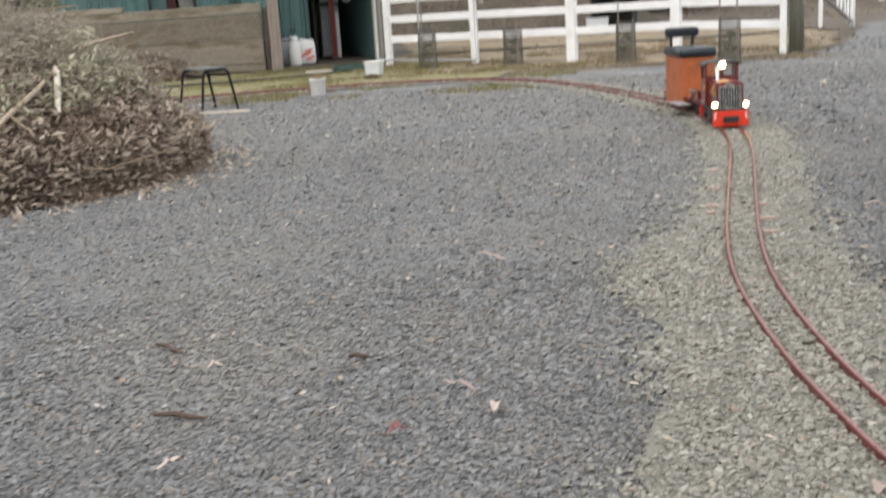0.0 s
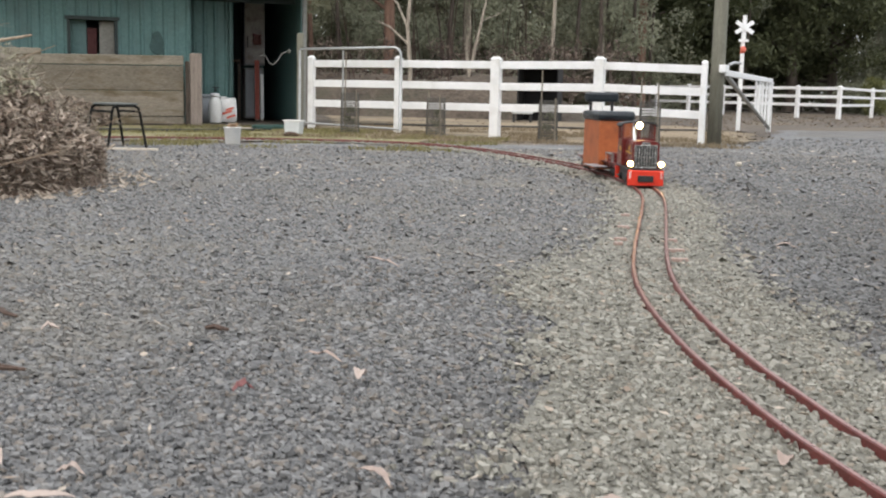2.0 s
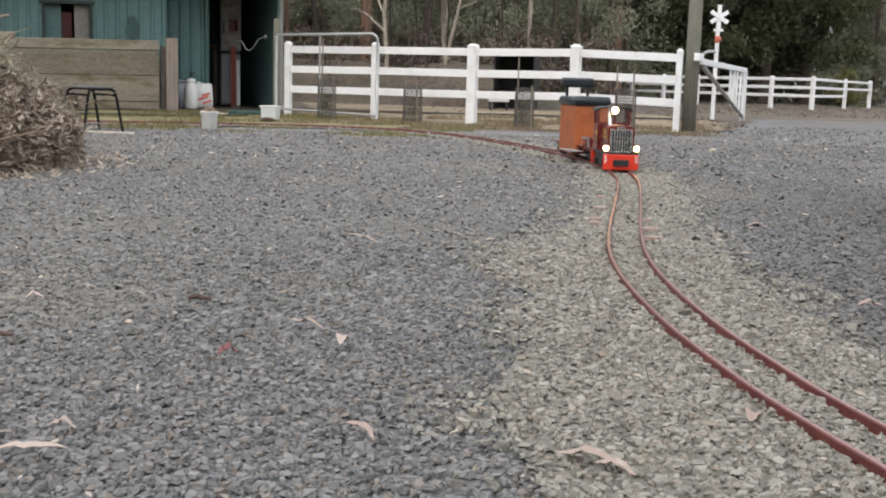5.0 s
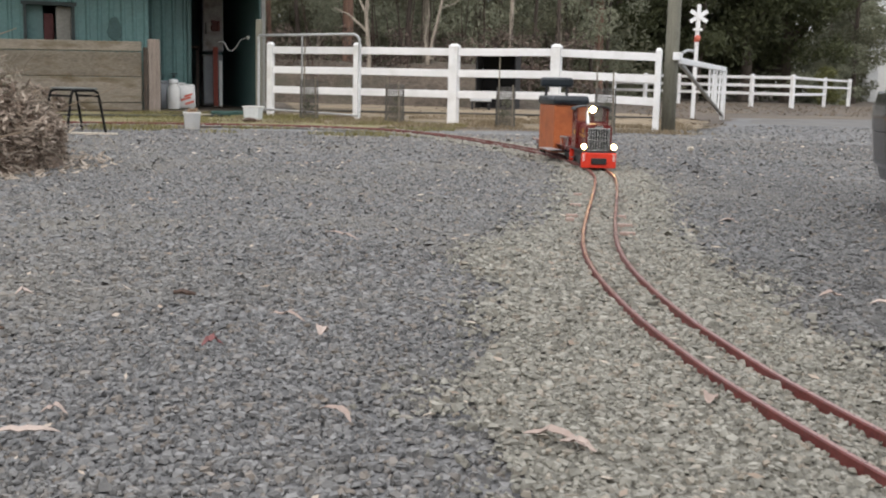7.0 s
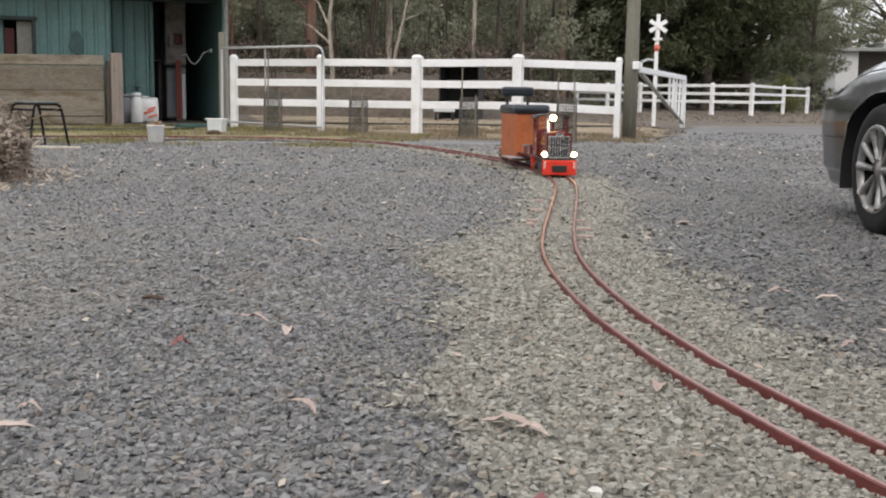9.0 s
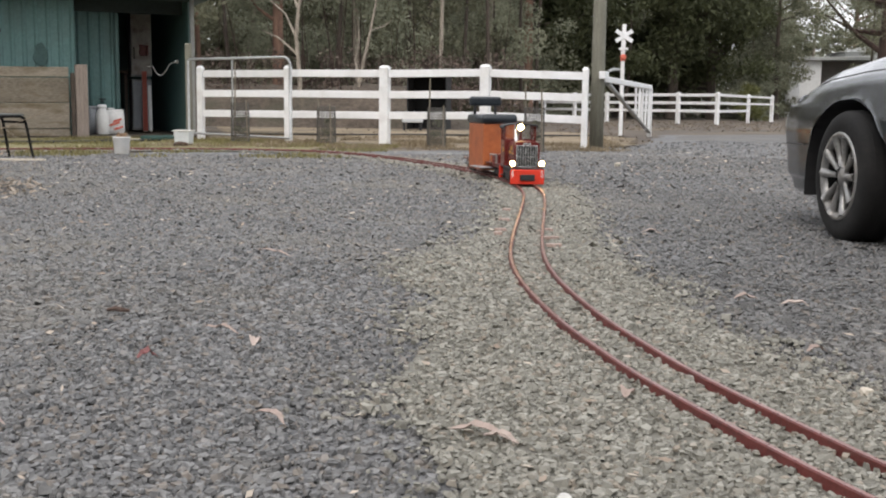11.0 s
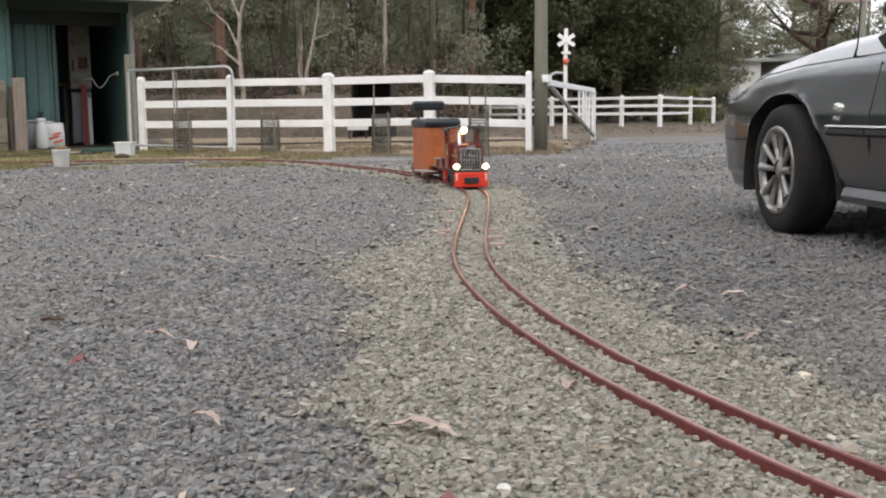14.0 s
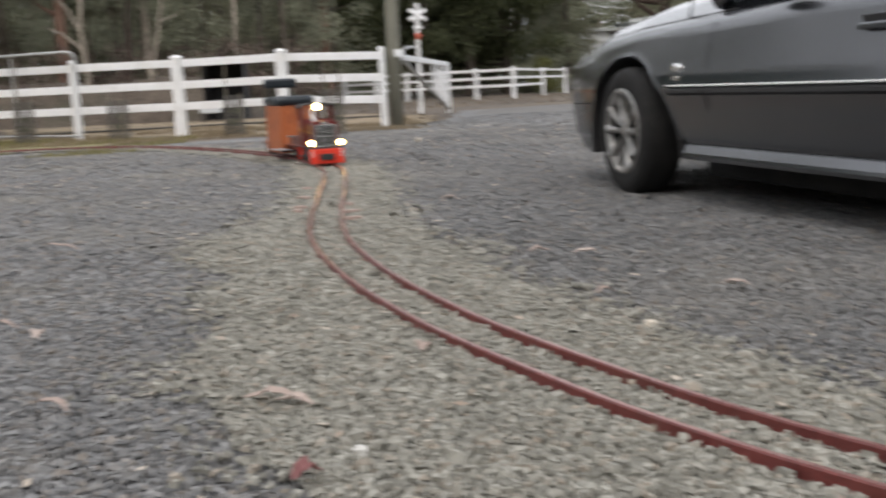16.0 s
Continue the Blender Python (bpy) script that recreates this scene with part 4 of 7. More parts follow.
M_DARK_BIT = material("dark brown bark", (0.05, 0.032, 0.025), (0.13, 0.085, 0.065), 14, 0.85, fine=60, bump=0.3)
M_RED_BIT = material("faded red leaf", (0.15, 0.048, 0.046), (0.25, 0.10, 0.096), 12, 0.6, fine=60, bump=0.1)
M_WHITE_STONE = material("white quartz pebble", (0.46, 0.45, 0.42), (0.64, 0.63, 0.59), 20, 0.6, fine=80, bump=0.2)
M_MESH = material("dull dark wire mesh", (0.055, 0.052, 0.046), (0.125, 0.118, 0.105), 10, 0.6, fine=60, bump=0.0)
M_STAKE = material("weathered wooden stake", (0.14, 0.12, 0.09), (0.27, 0.24, 0.19), 8, 0.9, fine=40, bump=0.3)
M_WALL = material("off-white house wall", (0.55, 0.56, 0.55), (0.68, 0.69, 0.68), 0.8, 0.7, fine=6, bump=0.03)
M_HOUSE_ROOF = material("pale grey house roof", (0.26, 0.27, 0.26), (0.38, 0.39, 0.37), 0.6, 0.6, fine=6, bump=0.05)
M_DARK_WINDOW = material("dark window", (0.02, 0.022, 0.024), (0.05, 0.052, 0.055), 2, 0.15, fine=10, bump=0.0)
M_TANK = material("grey-brown weathered sheet and shaded house wall", (0.14, 0.13, 0.12), (0.25, 0.235, 0.215), 1.2, 0.8, fine=12, bump=0.1)
M_DARK_SHED = material("black shade cloth", (0.008, 0.008, 0.009), (0.018, 0.018, 0.019), 3, 0.9, fine=30, bump=0.1)
M_RED_BOARD = material("red painted board", (0.26, 0.045, 0.03), (0.38, 0.09, 0.06), 6, 0.6, fine=40, bump=0.05)
M_STAIN = material("dark soot on cladding", (0.030, 0.060, 0.058), (0.070, 0.130, 0.125), 9, 0.8, fine=40, bump=0.1)
M_OLD_WHITE = material("stained off-white enamel", (0.26, 0.235, 0.215), (0.46, 0.43, 0.40), 5, 0.6, fine=30, bump=0.05, stain=(0.12, 0.09, 0.07), stain_scale=4, stain_amount=0.7)
M_HOSE = material("green hose", (0.014, 0.048, 0.042), (0.03, 0.085, 0.072), 10, 0.5, fine=50, bump=0.05)

# ---------------------------------------------------------------- silver car
CAR = Matrix.Translation((1.83, 5.27, 0)) @ Matrix(((0.087, 0.996, 0, 0), (-0.996, 0.087, 0, 0), (0, 0, 1, 0), (0, 0, 0, 1)))
car = thing("car", CAR, "silver-grey sedan with alloy wheels parked on the gravel", "car")
WIDE = 1.80
ARCH = ((0.0, 0.30, 1.0), (2.79, 0.30, 0.97))


def arch_radius(a, k):
    """Radius of the wheel arch by the angle above the hub, measured from the rear; drawn out at its ends."""
    a = math.degrees(a)
    if a < -90:
        a += 360
    return k * curve(a, (-20, -2, 4, 17, 38, 64, 99, 126, 147, 165, 180, 200), (0.58, 0.56, 0.53, 0.475, 0.417, 0.396, 0.397, 0.44, 0.485, 0.51, 0.515, 0.53))


def curve(x, xs, ys):
    return float(np.interp(x, xs, ys))


def plan(s):
    """How far the side tucks in at a place along the car."""
    s = s if s > -0.4 else -0.4 + (s + 0.4) * 0.912
    return curve(s, (-1.02, -1.01, -0.98, -0.92, -0.80, -0.62, -0.38, 0, 3.2, 3.6, 3.85, 3.98, 4.02), (0.52, 0.30, 0.17, 0.09, 0.04, 0.015, 0.004, 0, 0, 0.03, 0.10, 0.25, 0.5))


def section(s):
    """Half of the outline across the car, from the sill up to the middle of the bonnet or deck."""
    s = s if s > -0.4 else -0.4 + (s + 0.4) * 0.912
    base = curve(s, (-1.02, -0.86, -0.45, 0.4, 0.6, 2.4, 2.6, 3.2, 4.02), (0.27, 0.175, 0.18, 0.195, 0.195, 0.195, 0.195, 0.22, 0.32))
    sh = curve(s, (-1.02, -0.97, -0.86, -0.64, -0.42, 0.0, 0.5, 1.3, 2.2, 3.0, 3.6, 3.95, 4.02), (0.54, 0.60, 0.67, 0.74, 0.78, 0.81, 0.825, 0.845, 0.865, 0.885, 0.90, 0.86, 0.78))
    mid = curve(s, (-1.02, -0.97, -0.86, -0.64, -0.42, 0.0, 0.5, 0.95, 1.3, 3.2, 3.9, 3.98, 4.02), (0.57, 0.68, 0.79, 0.895, 0.95, 1.01, 1.04, 1.04, 1.04, 1.03, 0.99, 0.90, 0.80))
    k = plan(s)
    rows = [(0.110, base), (0.070, base + 0.025), (0.052, 0.262), (0.030, 0.284), (0.018, 0.40), (0.008, 0.47), (0.0, 0.53), (0.006, 0.595), (0.021, 0.665)]
    rows = [(i, min(max(z, base + 0.004 * n), sh - 0.012 * (9 - n))) for n, (i, z) in enumerate(rows)]
    rows += [(0.049, sh - 0.040), (0.074, sh), (0.098, sh + 0.016), (0.15, sh + 0.30 * (mid - sh) + 0.012), (0.30, sh + 0.66 * (mid - sh)), (0.55, sh + 0.93 * (mid - sh)), (0.90, mid)]
    half = WIDE / 2
    return [(min(half, k * (1 - i / half) + i), z) for i, z in rows]


def car_body():
    bm = bmesh.new()
    xs = sorted(set([-1.08, -1.075, -1.06, -1.04, -1.015, -0.985] + [round(-0.955 + 0.035 * n, 4) for n in range(int(4.92 / 0.035))] + [3.98, 4.0, 4.02]))
    rows = []
    for s in xs:
        half = section(s)
        rows.append([bm.verts.new((s, y, z)) for y, z in half] + [bm.verts.new((s, WIDE - y, z)) for y, z in reversed(half[:-1])])
    n = len(rows[0])
    for q, w in zip(rows, rows[1:]):
        for k in range(n - 1):
            bm.faces.new((q[k], q[k + 1], w[k + 1], w[k]))
    bm.faces.new(rows[0]), bm.faces.new(list(reversed(rows[-1])))
    # wheel arches: refine, cut away what lies inside each arch, and draw its rim onto the circle
    side = [f for f in bm.faces if f.calc_center_median().z < 0.80 and (f.calc_center_median().y < 0.4 or f.calc_center_median().y > WIDE - 0.4)]
    bmesh.ops.subdivide_edges(bm, edges=list({e for f in side for e in f.edges}), cuts=3, use_grid_fill=True)
    for ax, az, r in ARCH:
        gone = []
        for f in bm.faces:
            c = f.calc_center_median()
            dx, dz = c.x - ax, c.z - az
            if math.hypot(dx, dz) < arch_radius(math.atan2(dz, dx), r) and (abs(f.normal.y) > 0.25 or c.z < 0.30):
                gone.append(f)
        bmesh.ops.delete(bm, geom=list(set(gone)), context="FACES")
        lip = [v for v in bm.verts if v.is_boundary and abs(math.hypot(v.co.x - ax, v.co.z - az) - arch_radius(math.atan2(v.co.z - az, v.co.x - ax), r)) < 0.035]
        for v in lip:
            d = Vector((v.co.x - ax, 0, v.co.z - az))
            d = d.normalized() * arch_radius(math.atan2(d.z, d.x), r)
            v.co.x, v.co.z = ax + d.x, az + d.z
            v.co.y += -0.003 if v.co.y < WIDE / 2 else 0.003
    bmesh.ops.recalc_face_normals(bm, faces=bm.faces)
    return bm


part("body", car_body(), M_PAINT, car, "silver-grey metallic body", smooth=True)
for sgn in (0, 1):
    for ax, az, r in ARCH:
        bm = bmesh.new()
        prev = None
        for k in range(25):
            a = math.pi * (1.07 - 1.12 * k / 24)
            ra = arch_radius(a, r) - 0.004
            p = [(ax + ra * math.cos(a), abs(sgn * WIDE - y), az + ra * math.sin(a)) for y in (0.012, 0.40)]
            now = [bm.verts.new(q) for q in p]
            if prev:
                bm.faces.new((prev[0], now[0], now[1], prev[1]))
            prev = now
        part("arch_liner", bm, M_TRIM, car)
# near-black slab hung low to block light and darken the ground beneath
part("underbody", box(2.05, 1.30, 0.10, 1.40, WIDE / 2, 0.155, 0.01), M_TYRE, car)
part("floor_pan", box(4.3, 1.25, 0.05, 1.40, WIDE / 2, 0.195, 0.01), M_TRIM, car)
part("inner_tub", box(3.9, 1.0, 0.30, 1.5, WIDE / 2, 0.40, 0.05), M_TRIM, car)


def greenhouse():
    """Cabin: roof and pillars as one shell, glass as panes."""
    xs = (0.72, 1.78, 2.4, 3.15, 3.75)
    zs = (0.93, 1.38, 1.43, 1.39, 0.97)
    ys = (0.13, 0.28, 0.29, 0.28, 0.20)
    bm = bmesh.new()
    top = []
    for t in [k / 16 for k in range(17)]:
        s = xs[1] + (xs[3] - xs[1]) * t
        z, y = curve(s, xs, zs), curve(s, xs, ys)
        top.append([bm.verts.new((s, y + (WIDE - 2 * y) * q, z + 0.035 * math.sin(math.pi * q) ** 0.6)) for q in (0, 0.06, 0.25, 0.5, 0.75, 0.94, 1)])
    for q, w in zip(top, top[1:]):
        for k in range(6):
            bm.faces.new((q[k], q[k + 1], w[k + 1], w[k]))
    roof_ob = part("roof", bm, M_PAINT, car, smooth=True)
    mod = roof_ob.modifiers.new("thickness", "SOLIDIFY")
    mod.thickness = 0.03
    for sgn in (0, 1):
        sy = lambda y: abs(sgn * WIDE - y)
        for a, b in (((0.78, 0.105, 0.90), (1.82, 0.285, 1.37)), ((2.42, 0.07, 0.88), (2.52, 0.285, 1.42)), ((3.62, 0.13, 0.93), (3.15, 0.285, 1.38))):
            bm = tube([(a[0], sy(a[1]), a[2]), (b[0], sy(b[1]), b[2])], [0.05, 0.04], 6)
            part("pillar", bm, M_PAINT, car)
        for quad in (((0.95, 0.08, 0.885), (2.40, 0.07, 0.885), (2.50, 0.28, 1.37), (1.80, 0.28, 1.34)), ((2.46, 0.07, 0.885), (3.52, 0.11, 0.91), (3.12, 0.28, 1.34), (2.54, 0.28, 1.37))):
            bm = bmesh.new()
            bm.faces.new([bm.verts.new((x, sy(y), z)) for x, y, z in quad])
            pane = part("side_window", bm, M_CARGLASS, car)
            pane.modifiers.new("thickness", "SOLIDIFY").thickness = 0.005
    for nm, quad in (("windscreen", ((0.78, 0.12, 0.905), (0.58, WIDE / 2, 1.045), (0.78, WIDE - 0.12, 0.905), (1.78, WIDE - 0.29, 1.37), (1.70, WIDE / 2, 1.405), (1.78, 0.29, 1.37))),
                     ("rear_window", ((3.72, 0.16, 0.94), (3.76, WIDE / 2, 0.98), (3.72, WIDE - 0.16, 0.94), (3.15, WIDE - 0.29, 1.38), (3.17, WIDE / 2, 1.405), (3.15, 0.29, 1.38)))):
        bm = bmesh.new()
        bm.faces.new([bm.verts.new(p) for p in quad])
        bmesh.ops.triangulate(bm, faces=bm.faces)
        part(nm, bm, M_CARGLASS, car).modifiers.new("thickness", "SOLIDIFY").thickness = 0.006
    part("dashboard", box(0.5, 1.4, 0.12, 1.25, WIDE / 2, 0.93, 0.03), M_TRIM, car)


greenhouse()


def side_strip(name, s0, s1, z, h, out, mat, label=""):
    """A strip that follows the flank."""
    bm = bmesh.new()
    prev = None
    for k in range(13):
        s = s0 + (s1 - s0) * k / 12
        y = plan(s)
        now = [bm.verts.new((s, y + 0.002, z - h / 2)), bm.verts.new((s, y - out, z - h / 2 + 0.3 * h)), bm.verts.new((s, y - out, z + h / 2 - 0.3 * h)), bm.verts.new((s, y + 0.002, z + h / 2))]
        if prev:
            for a in range(3):
                bm.faces.new((prev[a], prev[a + 1], now[a + 1], now[a]))
        else:
            bm.faces.new(now)
        prev = now
    bm.faces.new(list(reversed(prev)))
    bmesh.ops.recalc_face_normals(bm, faces=bm.faces)
    return part(name, bm, mat, car, label)


for s0, s1 in ((0.475, 0.825), (0.84, 2.13), (2.14, 2.36)):
    side_strip("moulding", s0, s1, 0.517, 0.038, 0.014, M_TRIM, "black rubbing strip")
    side_strip("chrome_strip", s0, s1, 0.541, 0.0095, 0.015, M_BRIGHT, "bright chrome line")
bm = bmesh.new()
prev = None
for k in range(17):
    s = 0.60 + 1.64 * k / 16
    now = [bm.verts.new((s, y, z)) for y, z in ((0.060, 0.281), (0.034, 0.280), (0.025, 0.273), (0.011, 0.240), (0.009, 0.226), (0.018, 0.210), (0.075, 0.204))]
    if prev:
        for a in range(6):
            bm.faces.new((prev[a], prev[a + 1], now[a + 1], now[a]))
    prev = now
bmesh.ops.recalc_face_normals(bm, faces=bm.faces)
part("side_skirt", bm, M_PAINT, car)
for s, z0, z1 in ((0.835, 0.29, 0.83), (2.135, 0.29, 0.86)):
    bm = bmesh.new()
    add_tube(bm, [(s, 0.044, z0), (s, 0.021, 0.41), (s, 0.0035, 0.47), (s, -0.0005, 0.54), (s, 0.010, 0.62), (s, 0.027, 0.69), (s, 0.053, z1 - 0.02)], 0.0028, 6)
    part("door_seam", bm, M_TRIM, car)
bm = bmesh.new()
bmesh.ops.create_uvsphere(bm, u_segments=16, v_segments=10, radius=1.0, matrix=pose(0.55, 0.011, 0.622) @ Matrix.Diagonal((0.052, 0.014, 0.022, 1)))
part("side_indicator", bm, M_CHROME, car, "clear oval side indicator", smooth=True)
part("badge", box(0.06, 0.006, 0.018, 0.55, 0.002, 0.575, 0.002), M_CHROME, car)
bm = bmesh.new()
bmesh.ops.create_uvsphere(bm, u_segments=18, v_segments=12, radius=1.0, matrix=pose(-0.93, 0.17, 0.655, 0, 0, -35) @ Matrix.Diagonal((0.10, 0.045, 0.07, 1)))
part("headlight", bm, M_CLEAR, car, smooth=True)
handle = part("door_handle", box(0.16, 0.03, 0.026, 1.99, 0.014, 0.722, 0.008), M_PAINT, car)
# flat black plate paints the shade of the hollow behind the handle
part("recess", box(0.17, 0.008, 0.045, 1.99, 0.033, 0.738, 0.002, rx=14), M_TRIM, car)
mirror = bmesh.new()
bmesh.ops.create_uvsphere(mirror, u_segments=16, v_segments=12, radius=1.0, matrix=pose(1.20, -0.04, 0.99) @ Matrix.Diagonal((0.07, 0.105, 0.062, 1)))
part("side_mirror", mirror, M_TRIM, car, "dark side mirror", smooth=True)
part("aerial", tube([(0.505, 0.10, 0.845), (0.53, 0.10, 0.90), (0.56, 0.10, 1.35)], [0.008, 0.004, 0.003], 6), M_TRIM, car)
side_strip("bumper_seam", -1.02, -0.54, 0.455, 0.008, 0.003, M_TRIM)
bm = bmesh.new()
add_tube(bm, [(s, section(s)[11][0], section(s)[11][1] + 0.001) for s in (-0.74, -0.6, -0.5, -0.4, -0.2, 0.0, 0.25, 0.5, 0.75, 0.95)], 0.003, 6)
part("bonnet_gap", bm, M_TRIM, car)


def wheel(x, y, steer, flip):
    hub_m = pose(x, y, 0.32, 0, 0, steer)
    w = new("wheel")
    w.parent = car
    w.matrix_local = hub_m @ pose(0, 0, 0, 0, 0, 180 if flip else 0)
    # turned about the y axis; the outer face looks to -y
    tyre = lathe([(0.215, -0.100), (0.232, -0.104), (0.262, -0.106), (0.290, -0.100), (0.306, -0.088), (0.316, -0.068), (0.319, -0.03), (0.320, 0.0), (0.319, 0.03), (0.316, 0.068), (0.306, 0.088), (0.285, 0.102), (0.215, 0.100)], 56)
    bmesh.ops.rotate(tyre, cent=(0, 0, 0), matrix=Matrix.Rotation(radians(-90), 3, "X"), verts=tyre.verts)
    part("tyre", tyre, M_TYRE, w, smooth=True)
    for k in range(4):
        gr = lathe([(r, dy + (-0.054 + 0.036 * k)) for r, dy in ((0.3195, -0.003), (0.3208, -0.001), (0.3208, 0.001), (0.3195, 0.003))], 48)
        bmesh.ops.rotate(gr, cent=(0, 0, 0), matrix=Matrix.Rotation(radians(-90), 3, "X"), verts=gr.verts)
        part("groove", gr, M_TYRE, w)
    rim = lathe([(0.216, -0.098), (0.212, -0.103), (0.203, -0.102), (0.196, -0.088), (0.188, -0.04), (0.186, 0.08), (0.0, 0.09)], 48)
    bmesh.ops.rotate(rim, cent=(0, 0, 0), matrix=Matrix.Rotation(radians(-90), 3, "X"), verts=rim.verts)
    part("rim_barrel", rim, M_TRIM, w, smooth=True)
    lip = lathe([(0.217, -0.097), (0.214, -0.106), (0.202, -0.107), (0.186, -0.098), (0.181, -0.080)], 48)
    bmesh.ops.rotate(lip, cent=(0, 0, 0), matrix=Matrix.Rotation(radians(-90), 3, "X"), verts=lip.verts)
    part("rim", lip, M_ALLOY, w, "dusty alloy rim", smooth=True)
    hub = lathe([(0.0, -0.092), (0.030, -0.092), (0.036, -0.086), (0.060, -0.080), (0.066, -0.06), (0.0, -0.06)], 24)
    bmesh.ops.rotate(hub, cent=(0, 0, 0), matrix=Matrix.Rotation(radians(-90), 3, "X"), verts=hub.verts)
    part("hub", hub, M_ALLOY, w, smooth=True)
    for k in range(5):
        for off in (-16, 16):
            a = radians(90 + 72 * k + off)
            bm = bmesh.new()
            add_tube(bm, [(0.05 * math.cos(a), -0.082, 0.05 * math.sin(a)), (0.12 * math.cos(a), -0.088, 0.12 * math.sin(a)), (0.165 * math.cos(a), -0.092, 0.165 * math.sin(a)), (0.199 * math.cos(a), -0.094, 0.199 * math.sin(a))], [0.013, 0.016, 0.021, 0.026], 8)
            part("spoke", bm, M_ALLOY, w, smooth=True)


wheel(0.01, 0.070, -1.5, False)
wheel(2.79, 0.095, 0, False)
wheel(0.0, WIDE - 0.085, -3.5, True)
wheel(2.79, WIDE - 0.095, 0, True)

# ---------------------------------------------------------------- miniature train


def track_pose(dist_back, z):
    """Pose on the track, dist_back metres behind the place where the train's front stands; x points the way it runs."""
    i = min(range(len(LINE)), key=lambda k: (LINE[k].x - 0.45) ** 2 + (LINE[k].y - 8.2) ** 2)
    j = i - int(round(dist_back / 0.04))
    d = (LINE[j + 4] - LINE[j - 4]).normalized()
    return pose(LINE[j].x, LINE[j].y, z, 0, 0, math.degrees(math.atan2(d.y, d.x)))


RAILTOP = 0.042
loco = thing("miniature_locomotive", track_pose(0.31, RAILTOP), "maroon miniature diesel locomotive with lit headlamps standing on the track", "locomotive")
# x ahead, y to its left; front at +0.31
part("chassis", box(0.58, 0.20, 0.045, 0, 0, 0.085, 0.004), M_BLACK, loco)
part("buffer_beam", box(0.022, 0.262, 0.112, 0.30, 0, 0.062, 0.006), M_BEAM, loco, "bright red buffer beam")
part("buffer_beam", box(0.022, 0.262, 0.10, -0.30, 0, 0.068, 0.006), M_BEAM, loco, "bright red buffer beam")
cp = part("coupler", box(0.016, 0.112, 0.046, 0.318, 0, 0.058, 0.004), M_BLACK, loco, "black coupler pocket")
for k in range(4):
    part("coupler_bar", box(0.006, 0.10, 0.006, 0.010, 0, -0.016 + 0.011 * k, 0.001), M_BLACK, cp)
for sgn in (-1, 1):
    for k in range(5):
        part("stripe", box(0.0015, 0.020, 0.0045, 0.3118, sgn * 0.113, 0.062 + 0.011 * k, 0, rx=-35 * sgn), M_DECAL, loco, "white warning stripe")
part("footplate", box(0.60, 0.255, 0.012, 0, 0, 0.122, 0.003), M_BLACK, loco)
hood = bmesh.new()
prof = [(-0.098, 0.128), (-0.098, 0.300), (-0.092, 0.314), (-0.078, 0.323), (0.0, 0.330), (0.078, 0.323), (0.092, 0.314), (0.098, 0.300), (0.098, 0.128)]
fr = [hood.verts.new((0.268, y, z)) for y, z in prof]
bk = [hood.verts.new((-0.06, y, z)) for y, z in prof]
for k in range(len(prof) - 1):
    hood.faces.new((fr[k], fr[k + 1], bk[k + 1], bk[k]))
hood.faces.new(fr), hood.faces.new(list(reversed(bk)))
hood.faces.new((fr[0], bk[0], bk[-1], fr[-1]))
bmesh.ops.recalc_face_normals(hood, faces=hood.faces)
part("hood", hood, M_LOCO, loco, "glossy maroon engine hood")
grille = part("grille", box(0.006, 0.160, 0.152, 0.2705, 0, 0.217, 0.001), M_BLACK, loco, "black grille with silver bars")
for k in range(8):
    part("bar", box(0.008, 0.0065, 0.148, 0.2745, -0.068 + 0.0194 * k, 0.217, 0.001), M_CHROME, grille)
for y in (-0.080, 0.080):
    part("surround", box(0.010, 0.007, 0.164, 0.2755, y, 0.217, 0.001), M_CHROME, grille)
for z in (0.137, 0.297):
    part("surround", box(0.010, 0.168, 0.007, 0.2755, 0, z, 0.001), M_CHROME, grille)
part("surround", box(0.010, 0.156, 0.004, 0.2765, 0, 0.212, 0.001), M_CHROME, grille)
plate = part("nameplate", box(0.005, 0.062, 0.018, 0.270, 0, 0.311, 0.001), M_CHROME, loco, "small silver nameplate")
part("lettering", box(0.002, 0.044, 0.006, 0.2732, 0, 0.311), M_BLACK, plate)
for y in (-0.112, 0.112):
    lamp = part("headlamp", lathe([(0.0, -0.03), (0.018, -0.03), (0.024, -0.012), (0.025, 0.006), (0.022, 0.008), (0.0, 0.006)], 20, "X"), M_BLACK, loco, smooth=True)
    lamp.matrix_local = pose(0.285, y, 0.163)
    part("lens", lathe([(0.0, 0.013), (0.012, 0.012), (0.020, 0.0085), (0.0, 0.0082)], 20, "X"), M_LAMP, lamp, "lit warm headlamp", smooth=True)
part("lamp_bracket", box(0.012, 0.25, 0.008, 0.262, 0, 0.135, 0.001), M_BLACK, loco)
# cab: four corner pillars, lower panels, window bars and a curved roof
for y in (-0.119, 0.119):
    part("cab_side", box(0.20, 0.012, 0.20, -0.165, y, 0.228, 0.003), M_LOCO, loco)
    for x in (-0.071, -0.165, -0.259):
        part("pillar", box(0.014, 0.013, 0.115, x, y, 0.385, 0.002), M_LOCO, loco)
    pane = part("cab_window", box(0.085, 0.003, 0.105, -0.118, y, 0.382), M_CLEAR, loco)
    part("plate", box(0.05, 0.002, 0.030, -0.12, y * 1.055, 0.255), M_YELLOW, loco, "small yellow plate")
part("cab_front", box(0.012, 0.228, 0.205, -0.066, 0, 0.232, 0.003), M_LOCO, loco)
part("cab_back", box(0.012, 0.228, 0.205, -0.262, 0, 0.232, 0.003), M_LOCO, loco)
